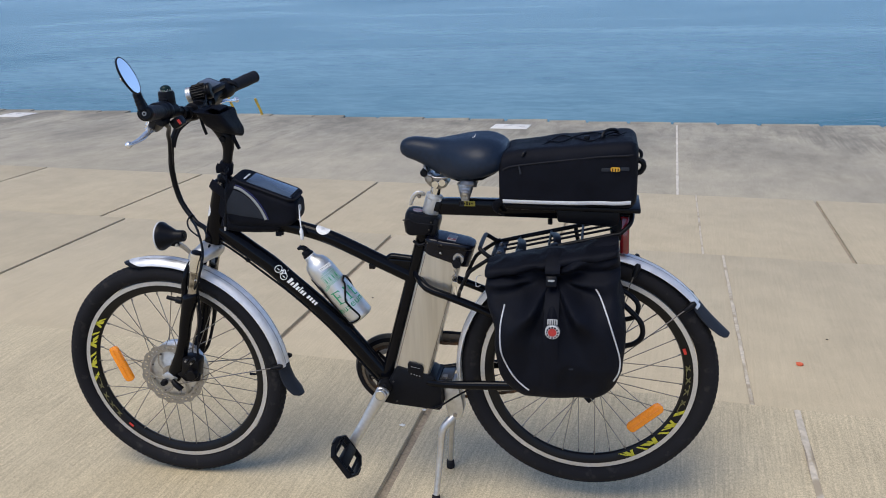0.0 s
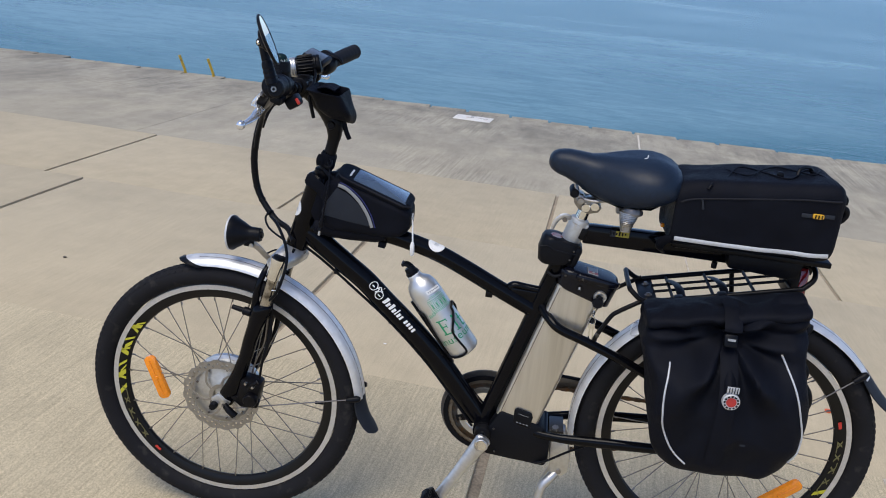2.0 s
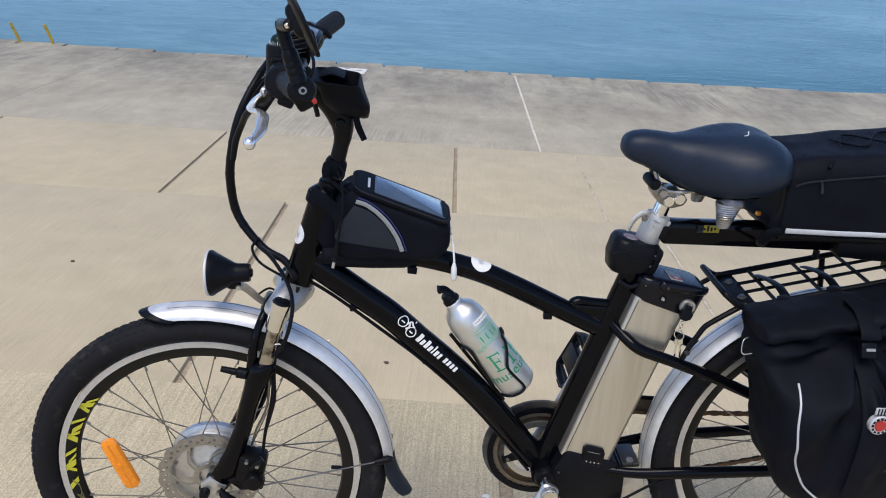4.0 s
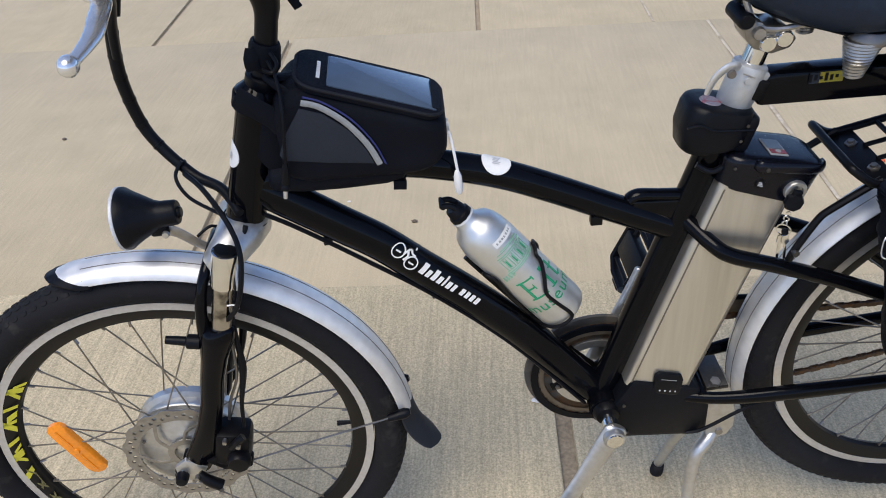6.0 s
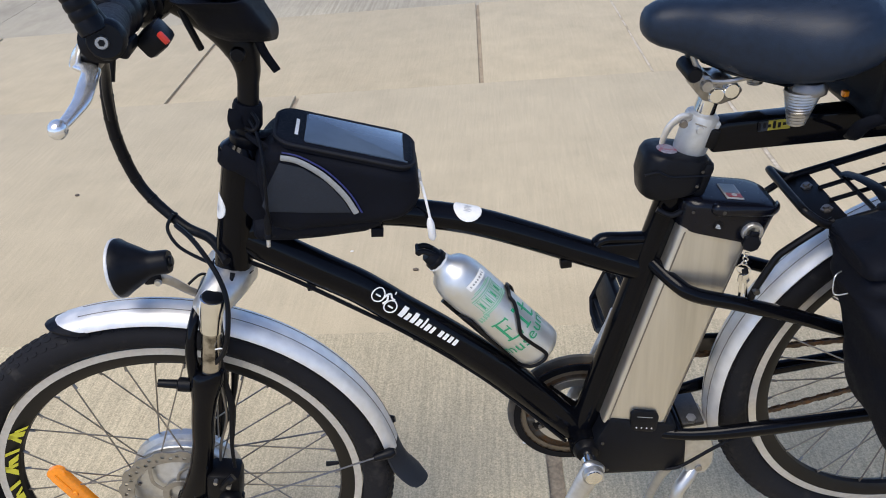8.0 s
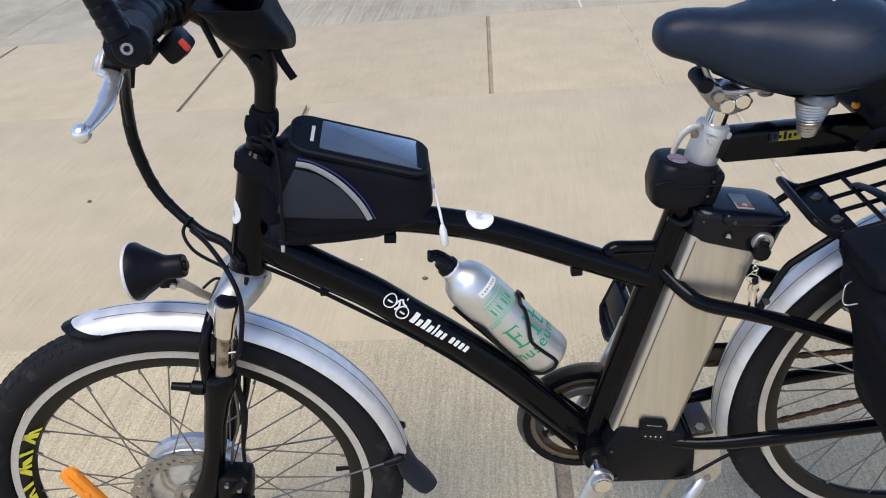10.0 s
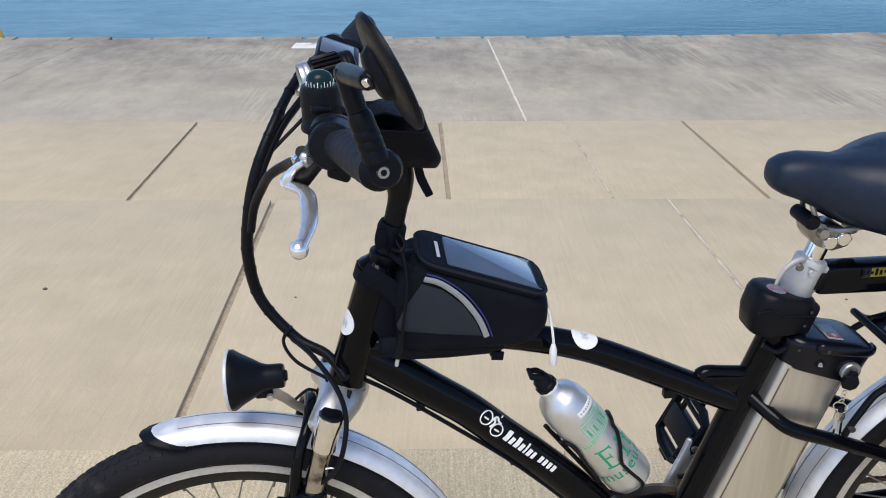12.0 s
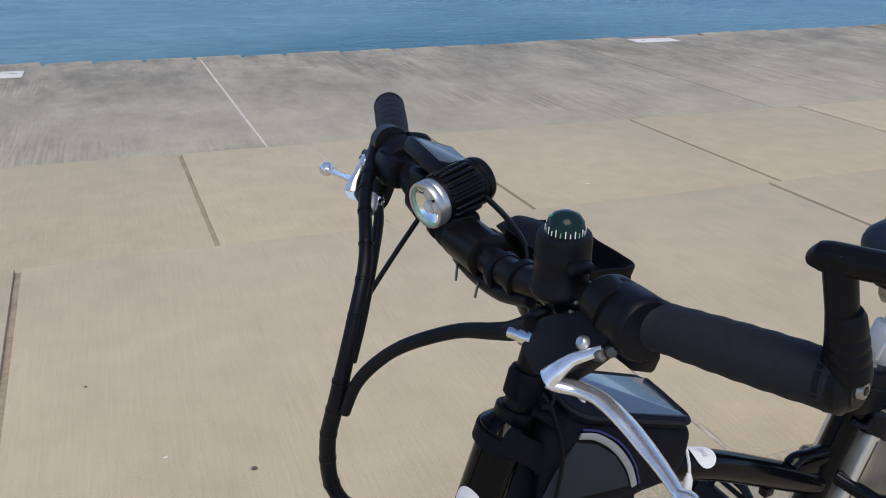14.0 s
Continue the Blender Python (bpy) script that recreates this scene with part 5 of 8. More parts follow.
def crank_arm(v0, v1, sgn):
    p0, p1 = BB + Vector((0, v0, -0.002)), BB + Vector((-0.086 if sgn > 0 else 0.074, v1, -0.150 * sgn))
    d = (p1 - p0).normalized()
    arm = part("crank_arm", tube([p0 - d * 0.016, p0 - d * 0.008, p0 + d * 0.02, p0 + d * 0.09, p1 - d * 0.015, p1 + d * 0.010, p1 + d * 0.014], [0.011, 0.0190, 0.0180, 0.0140, 0.0140, 0.0150, 0.009], 16, flat=0.48), CAST, crank_set, "worn alloy crank arm")
    part("crank_cap", lathe([(0.0, -0.0150), (0.0125, -0.0150), (0.0160, -0.0135), (0.0165, -0.004)], p0, (0, -sgn, 0) if sgn < 0 else (0, 1, 0), 20), CAST, crank_set)
    return p1


def pedal(at, out, along, big=1.0, core=0.032):
    """A cage pedal: its middle, the outward direction and the long axis of the plate."""
    x, y = Vector(along).normalized(), Vector((0, out, 0))
    z = x.cross(y)
    m = Matrix((x, y, z)).transposed().to_4x4()
    m.translation = at
    ob = part("pedal", box((0, 0, 0), (core, 0.088, 0.020), 0.006, m), PLASTIC, crank_set, "black plastic cage pedal")
    part("spindle", tube([at - y * 0.060, at - y * 0.040], 0.006, 10, smooth=False), STEEL, ob)
    outline = [(x_ * big, y_ * big) for x_, y_ in ((-0.047, -0.022), (-0.036, -0.046), (0.036, -0.046), (0.047, -0.022), (0.047, 0.022), (0.036, 0.046), (-0.036, 0.046), (-0.047, 0.022))]
    bm = bmesh.new()
    tube([m @ Vector((p[0], p[1], 0)) for p in outline + outline[:1]], 0.0062, 8, bm, flat=1.5, side=z, smooth=False)
    part("cage", bm, PLASTIC, ob)
    for s in (-1, 1):
        part("cage_bar", tube([m @ Vector((s * 0.034 * big, -0.040 * big, 0)), m @ Vector((s * 0.034 * big, 0.040 * big, 0))], 0.0042, 8, smooth=False), PLASTIC, ob)
        part("cage_bar", tube([m @ Vector((s * 0.010, s * 0.024 * big, 0)), m @ Vector((s * 0.040 * big, s * 0.024 * big, 0))], 0.0050, 8, smooth=False), PLASTIC, ob)
        part("pedal_reflector", box((0, 0, 0), (0.006, 0.030, 0.010), 0.001, Matrix.Translation(at + x * 0.0535 * s * big) @ m.to_3x3().to_4x4()), PLASTIC, ob)


near_end = crank_arm(-0.080, -0.108, 1)
far_end = crank_arm(0.066, 0.094, -1)
pedal(near_end + Vector((0.002, -0.058, 0.0)), -1, (0.54, 0, -0.84))
pedal(far_end + Vector((0.002, 0.048, 0.002)), 1, (0.40, 0, 0.92), 1.10, 0.046)


def chain_mesh():
    """Links along the two runs between chainring and sprocket, and round both."""
    bm = bmesh.new()
    R0, R1 = 0.096, 0.040
    c0, c1 = Vector((BB[0], 0.047, BB[2])), Vector((REAR[0], 0.047, REAR[2]))
    path = [polar(c0, R0, a) for a in np.arange(180, 361, 7)]
    n = 44
    a, b = polar(c0, R0, 0), polar(c1, R1, 0)
    path += [a.lerp(b, i / n) for i in range(1, n)]
    path += [polar(c1, R1, d) for d in np.arange(0, 181, 18)]
    a, b = polar(c1, R1 + 0.01, 180), polar(c0, R0, 180)
    path += [a.lerp(b, i / n) + Vector((0, 0, -0.010 * math.sin(math.pi * i / n))) for i in range(1, n)]
    for i, p in enumerate(path):
        q = path[(i + 1) % len(path)]
        d = (q - p)
        m = Matrix.Rotation(-math.atan2(d.z, d.x), 4, "Y")
        for s in (-1, 1):
            box((p + q) / 2 + Vector((0, s * (0.0028 if i % 2 else 0.0020), 0)), (d.length * 1.15, 0.0010, 0.0085 if i % 2 else 0.0070), 0, m, bm)
        tube([p + Vector((0, -0.003, 0)), p + Vector((0, 0.003, 0))], 0.0036, 6, bm, smooth=False)
    return bm


chain = part("chain", chain_mesh(), CHAIN, bike, "oily brown roller chain")
part("sprocket", lathe([(0.016, -0.004), (0.037, -0.003), (0.040, 0.0), (0.037, 0.003), (0.016, 0.004)], REAR + Vector((0, 0.047, 0)), seg=28), CHAIN, chain)
part("sprocket", lathe([(0.016, -0.004), (0.048, -0.003), (0.051, 0.0), (0.048, 0.003), (0.016, 0.004)], REAR + Vector((0, 0.038, 0)), seg=32), CHAIN, chain)
part("derailleur", tube([(1.225, 0.070, 0.375), (1.235, 0.075, 0.33), (1.20, 0.060, 0.29)], [0.012, 0.014, 0.010], 10), SATIN_BLACK, chain, "black rear derailleur")
part("chain_guard_strip", prism([(0.70, 0.474), (0.82, 0.476), (0.95, 0.468), (0.95, 0.440), (0.82, 0.446), (0.70, 0.446)], 0.060, 0.063, 0.001), BRASS_RING, crank_set, "brown chain guard strip")
part("strip_edge", tube([(0.70, 0.0615, 0.475), (0.82, 0.0615, 0.477), (0.95, 0.0615, 0.469)], 0.0042, 8), PLASTIC, crank_set)

stand = part("centre_stand", prism([(0.814, 0.374), (0.850, 0.374), (0.868, 0.312), (0.870, 0.276), (0.859, 0.254), (0.828, 0.252), (0.820, 0.290)], -0.022, 0.022, 0.004), CAST, bike, "two-legged silver centre stand")
part("stand_bolt", lathe([(0.0, -0.025), (0.006, -0.025), (0.006, -0.018)], (0.846, 0, 0.268), seg=12), ROTOR, stand)
part("stand_bolt", lathe([(0.0, 0.006), (0.008, 0.006), (0.009, 0.0)], (0.8235, -0.026, 0.3845), (0, -0.2, 1), 6), ROTOR, stand)
part("stand_leg", tube([(0.844, -0.010, 0.262), (0.828, -0.022, 0.246), (0.811, -0.031, 0.220), (0.804, -0.042, 0.150), (0.796, -0.066, 0.060), (0.793, -0.075, 0.030)], [0.011, 0.012, 0.011, 0.0095, 0.0085, 0.0085], 12), CAST, stand, "bright stand leg")
part("stand_leg", tube([(0.840, 0.010, 0.268), (0.830, 0.035, 0.228), (0.816, 0.070, 0.150), (0.804, 0.103, 0.040)], [0.010, 0.010, 0.009, 0.0085], 12), CAST, stand, "dull silver stand leg")
for p in ((0.793, -0.076, 0.010), (0.803, 0.106, 0.010)):
    part("rubber_foot", lathe([(0.0, 0.0), (0.0115, 0.0), (0.0125, 0.004), (0.0115, 0.026), (0.0085, 0.030), (0.0, 0.030)], p, (0.02, -p[1] * 0.3 / 0.1 * 0.6, 1), 14), RUBBER, stand, "black rubber foot")
part("stand_cable", tube([(0.76, -0.03, 0.292), (0.80, -0.046, 0.302), (0.86, -0.050, 0.345), (0.90, -0.055, 0.372)], 0.0028, 7), PLASTIC, frame_ob)

# ---- rear rack, tail light, lock cable ----
def deck(u):
    """Height of the carrier's deck."""
    return 0.748 + (u - 0.971) * 0.235


def half_rack(s):
    """One side of the carrier's hoop: the front bends up, the rear curls up behind the lamp."""
    return [(1.270, s * 0.066, 0.819), (1.12, s * 0.066, deck(1.12)), (0.985, s * 0.066, deck(0.985)), (0.968, s * 0.066, 0.747), (0.952, s * 0.065, 0.751), (0.934, s * 0.060, 0.764), (0.929, s * 0.045, 0.768)]


rear_end = [(1.290, 0.058, 0.838), (1.297, 0.035, 0.850), (1.298, 0, 0.854), (1.297, -0.035, 0.850), (1.290, -0.058, 0.838), (1.270, -0.066, 0.819)]
rack = part("rear_rack", tube(half_rack(-1) + half_rack(1)[::-1] + rear_end, 0.0055, 10, steps=4), SATIN_BLACK, bike, "black tubular steel rear carrier")
part("rack_plate", box((0.972, 0, 0.7455), (0.036, 0.128, 0.004), 0.001, Matrix.Rotation(radians(-12), 4, "Y")), SATIN_BLACK, rack)
for v in (-0.030, 0.032):
    part("rack_bolt", lathe([(0.0, 0.006), (0.0045, 0.006), (0.005, 0.003), (0.008, 0.002), (0.008, 0.0)], (0.974, v, 0.7478), (-0.2, 0, 1), 6), STEEL, rack, "dull bolt and washer")
for u in (1.02, 1.10, 1.18, 1.25):
    part("cross_rod", tube([(u, -0.064, deck(u)), (u, 0.064, deck(u))], 0.0034, 8, smooth=False), SATIN_BLACK, rack)
for v in (-0.014, 0.020):
    part("long_rod", tube([(0.985, v, deck(0.985)), (1.265, v, deck(1.265))], 0.0032, 8, smooth=False), SATIN_BLACK, rack)
for u in (1.030, 1.115):
    part("hook_strap", box((u, -0.072, deck(u)), (0.020, 0.026, 0.020), 0.005, Matrix.Rotation(radians(-13), 4, "Y")), PLASTIC, rack, "black hook strap over the rail")
    part("hook_strap", tube([(u - 0.008, 0.030, deck(u) + 0.003), (u - 0.002, 0.0, deck(u) + 0.010), (u + 0.004, -0.035, deck(u) + 0.012), (u + 0.006, -0.070, deck(u) + 0.004)], 0.0095, 8, flat=0.22, side=(0, 0, 1)), PLASTIC, rack)
for s in (-1, 1):
    part("rack_stay", tube([(0.968, s * 0.062, 0.752), (0.9450, s * 0.063, 0.7375), (0.9120, s * 0.063, 0.7140), (0.9000, s * 0.063, 0.7020), (0.8845, s * 0.064, 0.6720), (0.8760, s * 0.064, 0.6520), (0.8740, s * 0.062, 0.6400)], 0.0050, 9), SATIN_BLACK, rack)
    part("rack_leg", tube([(1.16, s * 0.068, deck(1.16)), (1.19, s * 0.072, 0.62), (1.205, s * 0.074, 0.43)], 0.0055, 9), SATIN_BLACK, rack)
    part("stay_bolt", lathe([(0.0, -0.005), (0.0045, -0.005), (0.0045, 0.005), (0.0, 0.005)], (0.8770, s * 0.068, 0.6560), seg=6), SCREW, rack)
tail = part("tail_light", loft([[Vector((1.281 + x + (w - 0.80) * -0.03, y, w)) for x, y in rounded_rect(0.024 * k, 0.055 * k, 0.008 * k)] for w, k in ((0.752, 0.85), (0.757, 1), (0.840, 1), (0.848, 0.8))]), RED_LENS, bike, "red rear lamp below the carrier end")
part("lamp_housing", box((1.262, 0, 0.815), (0.026, 0.060, 0.055), 0.006), PLASTIC, tail)
part("lock_cable", tube([(1.24, -0.060, 0.690), (1.29, -0.066, 0.668), (1.318, -0.070, 0.640), (1.312, -0.070, 0.608), (1.28, -0.066, 0.596), (1.24, -0.060, 0.605)], 0.0062, 10), PLASTIC, bike, "black coiled lock cable")
part("lock_cable", tube([(1.245, -0.085, 0.682), (1.29, -0.090, 0.640), (1.325, -0.092, 0.602), (1.330, -0.092, 0.565), (1.305, -0.090, 0.540), (1.25, -0.085, 0.528)], 0.0066, 10), PLASTIC, bike, "black coiled lock cable")

# ---- handlebar and controls ----
stem = part("stem", tube([HT1, (0.2475, 0, 0.935), (0.2540, 0, 0.958), (0.2620, 0, 0.993), (0.2650, 0, 1.012), (0.2620, 0, 1.036), (0.246, 0, 1.063), (0.222, 0, 1.087), (0.198, 0, 1.104)], [0.0148, 0.0138, 0.0130, 0.0128, 0.0155, 0.0200, 0.0205, 0.0200, 0.0190], 20), SATIN_BLACK, bike, "satin black adjustable stem")
part("stem_clamp", lathe([(0.016, -0.026), (0.0195, -0.024), (0.0195, 0.024), (0.016, 0.026)], (0.190, 0, 1.108), seg=20), SATIN_BLACK, stem)
part("stem_hinge", lathe([(0.0, -0.026), (0.0075, -0.0255), (0.0085, -0.023), (0.0085, 0.023), (0.0, 0.026)], (0.262, 0, 1.034), seg=18), PLASTIC, stem)
part("stem_strap", tube([(0.2475, 0, 0.938), (0.2500, 0, 0.942), (0.2545, 0, 0.964), (0.2560, 0, 0.969)], [0.0165, 0.0182, 0.0180, 0.0160], 16, smooth=False), FABRIC, stem, "black strap round the stem")
part("strap_tail", tube([(0.243, -0.014, 0.966), (0.240, -0.020, 0.956), (0.241, -0.020, 0.944)], 0.008, 8, flat=0.2, side=(0, 1, 0)), FABRIC, stem)
part("stem_spacer", lathe([(0.019, 0), (0.0205, 0.002), (0.0205, 0.014), (0.018, 0.016)], (0.242, 0, 0.915), HTD, 20), PLASTIC, stem)
BAR = [(0.2325, -0.3180, 1.1535), (0.217, -0.262, 1.1455), (0.200, -0.195, 1.1360), (0.191, -0.135, 1.128), (0.187, -0.075, 1.113), (0.188, -0.03, 1.108), (0.188, 0.03, 1.108), (0.187, 0.075, 1.113), (0.190, 0.135, 1.128), (0.202, 0.190, 1.135), (0.222, 0.240, 1.144), (0.237, 0.287, 1.152)]
bar = part("handlebar", tube(BAR, 0.0125, 16), SATIN_BLACK, bike, "black riser handlebar")


def grip(p0, p1):
    """A foam grip with a rolled inner flange, worn a little uneven."""
    a, b = Vector(p0), Vector(p1)
    n = (b - a).length
    prof = [(0.012, -0.003), (0.0165, -0.002), (0.0170, 0.000), (0.0166, 0.0150)]
    for k in range(20):
        prof.append((0.0157 + 0.0013 * math.sin(k / 19 * math.pi * 0.8) + 0.0003 * math.sin(k * 2.1), 0.017 + (n - 0.024) * k / 19))
    prof += [(0.0172, n - 0.006), (0.0167, n - 0.002), (0.0135, n), (0.0, n)]
    return lathe(prof, a, b - a, 30)


part("grip", grip(BAR[2], BAR[0]), GRIP, bar, "soft black foam grip")
part("grip", grip(BAR[9], BAR[11]), GRIP, bar, "soft black foam grip")
part("grip_collar", lathe([(0.013, -0.034), (0.0198, -0.0335), (0.0218, -0.031), (0.0222, -0.027), (0.0222, -0.004), (0.0214, -0.003), (0.0214, 0.000), (0.0220, 0.001), (0.0218, 0.012), (0.0200, 0.016), (0.013, 0.017)], (0.1970, -0.178, 1.1340), (0.10, 1, -0.09), 26), PLASTIC, bar, "black collar beside the grip")
part("collar_block", box((0.2000, -0.192, 1.1115), (0.022, 0.034, 0.016), 0.004, Matrix.Rotation(radians(20), 4, "Y")), PLASTIC, bar)


def plate(outline, origin, e1, e2, t0, t1, bevel=0.003):
    """A plate drawn in the plane of e1 and e2, between two offsets along its normal."""
    e1, e2 = Vector(e1).normalized(), Vector(e2).normalized()
    n = e1.cross(e2).normalized()
    bm = bmesh.new()
    a = ring_of(bm, [Vector(origin) + e1 * x + e2 * y + n * t0 for x, y in outline])
    b = ring_of(bm, [Vector(origin) + e1 * x + e2 * y + n * t1 for x, y in outline])
    bridge(bm, a, b)
    bm.faces.new(a[::-1]), bm.faces.new(b)
    bmesh.ops.recalc_face_normals(bm, faces=bm.faces)
    bmesh.ops.bevel(bm, geom=list(bm.edges), offset=bevel, segments=2, affect="EDGES", profile=0.6)
    return bm


def brake_lever(s, at, blade, ball):
    """A black perch clamped on the bar with a cable adjuster inboard and a cast blade outboard; s: the side."""
    O = Vector(at)

    def sp(x, y, h=0.0):
        """x outboard, y up towards the bar, h ahead of the perch's face."""
        return O + Vector((0, s * x, 0)) + Vector((0.55, 0, 0.83)) * y + Vector((-0.83, 0, 0.55)) * h
    outline = [(-0.034, 0.021), (-0.036, 0.012), (-0.033, 0.004), (-0.012, -0.002), (0.003, 0.0005), (0.012, 0.010), (0.018, 0.020), (0.030, 0.046), (0.020, 0.054), (0.002, 0.056), (-0.016, 0.044), (-0.030, 0.032)]
    lever = part("brake_lever", tube(blade, [0.0098, 0.0104, 0.0092, 0.0082, 0.0082, 0.0078, 0.0062, 0.0050], 18, flat=0.52, side=(0.57, s * 0.275, 0.76)), LEVER, bar, "silver alloy brake lever")
    part("lever_ball", lathe([(0.0, -0.0092), (0.0046, -0.0078), (0.0077, -0.0032), (0.0083, 0.001), (0.0071, 0.0055), (0.0041, 0.0082), (0.0, 0.0090)], ball, (0.1, s, -0.2), 20), LEVER, lever)
    part("lever_heel", tube([sp(0.007, 0.002, 0.006), sp(0.011, 0.012, 0.007), sp(0.015, 0.022, 0.006), sp(0.022, 0.031, 0.004), sp(0.028, 0.039, 0.002)], [0.0088, 0.0066, 0.0048, 0.0040, 0.0034], 12, flat=0.7, side=(-0.83, 0, 0.55)), LEVER, lever)
    part("lever_body", plate(outline, O, (0, s, 0), (0.55, 0, 0.83), *((-0.014, 0.004) if s < 0 else (-0.004, 0.014))), SATIN_BLACK, lever, "black lever perch")
    part("pivot_bolt", lathe([(0.0, 0.0035), (0.0030, 0.0035), (0.0048, 0.0015), (0.0052, -0.002)], sp(0.014, 0.035, 0.0050), (-0.83, 0, 0.55), 16), CAST, lever, "bright pivot bolt")
    part("pivot_plate", box(sp(0.026, 0.034, 0.001), (0.006, 0.012, 0.008), 0.002, Matrix.Rotation(s * radians(24), 4, "X") @ Matrix.Rotation(radians(-34), 4, "Y")), STEEL, lever, "dull steel lever hinge")
    part("hinge_screw", lathe([(0.0, 0.003), (0.0035, 0.0025), (0.004, -0.002)], sp(0.033, 0.041, 0.000), (-0.4, s * 0.8, 0.3), 10), SCREW, lever)
    part("cable_adjuster", lathe([(0.0, 0.014), (0.0042, 0.0135), (0.0045, 0.004), (0.0066, 0.003), (0.0070, -0.001), (0.0062, -0.004), (0.0072, -0.008), (0.0, -0.010)], sp(-0.038, 0.012, 0.000), (-0.35, -s * 0.85, -0.1), 16), CHROME, lever, "bright cable adjuster")
    part("bar_clamp", lathe([(0.013, -0.010), (0.0175, -0.009), (0.0175, 0.009), (0.013, 0.010)], sp(0.008, 0.064, -0.004), (0.12, 1, -0.1 * s), 18), SATIN_BLACK, lever)
    for y in (0.046, 0.053):
        part("clamp_screw", lathe([(0.0, 0.001), (0.0013, 0.0010), (0.0016, -0.001)], sp(-0.010, y, 0.0044), (-0.83, 0, 0.55), 8), STEEL, lever)
    return lever


brake_lever(-1, (0.1520, -0.1690, 1.0885), [(0.1505, -0.1735, 1.0910), (0.1540, -0.1775, 1.0900), (0.1635, -0.188, 1.0893), (0.1690, -0.205, 1.0903), (0.1710, -0.226, 1.0875), (0.1715, -0.246, 1.0825), (0.1690, -0.268, 1.0795), (0.1650, -0.288, 1.0770)], (0.1642, -0.2915, 1.0772))
brake_lever(1, (0.1540, 0.1750, 1.0930), [(0.1525, 0.1795, 1.0955), (0.1560, 0.1835, 1.0945), (0.1640, 0.194, 1.0938), (0.1680, 0.211, 1.0948), (0.1700, 0.232, 1.0920), (0.1700, 0.252, 1.0880), (0.1680, 0.274, 1.0850), (0.1660, 0.293, 1.0835)], (0.1655, 0.2965, 1.0832))
switch = part("switch_box", box((0.2210, -0.160, 1.1040), (0.027, 0.034, 0.024), 0.006, Matrix.Rotation(radians(-32), 4, "Y")), PLASTIC, bar, "black switch box with a red rocker")
part("red_switch", box((0.2340, -0.1775, 1.1085), (0.0065, 0.005, 0.0125), 0.002, Matrix.Rotation(radians(-32), 4, "Y")), RED, switch, "red rocker switch")
part("switch_lead", tube([(0.2150, -0.150, 1.0960), (0.208, -0.120, 1.095), (0.200, -0.080, 1.094), (0.196, -0.045, 1.092)], 0.0030, 8), PLASTIC, switch)

# bell with a compass dome
BELL = Vector((0.184, -0.130, 1.131))
bell = part("compass_bell", lathe([(0.0, -0.002), (0.020, -0.002), (0.0212, 0.000), (0.0210, 0.004), (0.0195, 0.006), (0.0193, 0.021), (0.0198, 0.023), (0.0198, 0.026), (0.0193, 0.028), (0.0193, 0.037), (0.0188, 0.0405), (0.0180, 0.0425), (0.0150, 0.043)], BELL, (0, 0, 1), 36), PLASTIC, bar, "black bell with a compass on top")
part("compass_dome", lathe([(0.0138, 0.041), (0.0136, 0.0455), (0.0123, 0.0512), (0.0092, 0.0550), (0.0046, 0.0570), (0.0, 0.0575)], BELL, (0, 0, 1), 28), COMPASS, bell, "clear dome over a green compass card")
for k in range(26):
    a = 2 * math.pi * k / 26
    tall = 0.0050 if k % 2 else 0.0032
    part("compass_mark", box(BELL + Vector((0.01358 * math.cos(a), 0.01358 * math.sin(a), 0.0430 + tall / 2)), (0.0006, 0.0007, tall), 0, Matrix.Rotation(a, 4, "Z")), WHITE if k % 4 else PALE_GREEN, bell)
for k, (r0, a0) in enumerate(((0.0085, 20), (0.0100, 150), (0.0075, 255))):
    a = radians(a0)
    part("compass_print", box(BELL + Vector((r0 * math.cos(a), r0 * math.sin(a), 0.0562 - r0 * 0.22)), (0.0040, 0.0030, 0.0006), 0, Matrix.Rotation(a, 4, "Z") @ Matrix.Rotation(radians(28), 4, "Y")), GREEN, bell)
part("bell_tab", box(BELL + Vector((0.000, -0.0205, 0.0245)), (0.019, 0.009, 0.0085), 0.003, Matrix.Rotation(radians(6), 4, "Y")), PLASTIC, bell, "black thumb tab")
part("bell_clamp", lathe([(0.013, -0.013), (0.0178, -0.012), (0.0178, 0.012), (0.013, 0.013)], (0.1905, -0.131, 1.1275), (0.1, 1, -0.1), 20), PLASTIC, bell)

# torch
T0, T1 = Vector((0.1560, 0.0270, 1.1382)), Vector((0.212, 0.0405, 1.1490))
td = (T1 - T0).normalized()
torch = part("bar_torch", lathe([(0.0195, 0.012), (0.0200, 0.014), (0.0200, 0.050), (0.0212, 0.0515), (0.0212, 0.0545), (0.0200, 0.0555), (0.0212, 0.0570), (0.0212, 0.0605), (0.0196, 0.064), (0.015, 0.066), (0.0, 0.066)], T0, td, 36), SATIN_BLACK, bar, "black finned bar torch with a silver bezel")
part("bezel", lathe([(0.0178, 0.000), (0.0200, 0.000), (0.0206, 0.002), (0.0206, 0.0055), (0.0201, 0.0065), (0.0206, 0.0075), (0.0206, 0.0105), (0.0198, 0.0125), (0.0176, 0.011)], T0, td, 36, close=True), CAST, torch, "silver bezel")
part("reflector_bowl", lathe([(0.0, 0.013), (0.007, 0.012), (0.0178, 0.003), (0.0178, 0.014), (0.0, 0.016)], T0, td, 28), CHROME, torch)
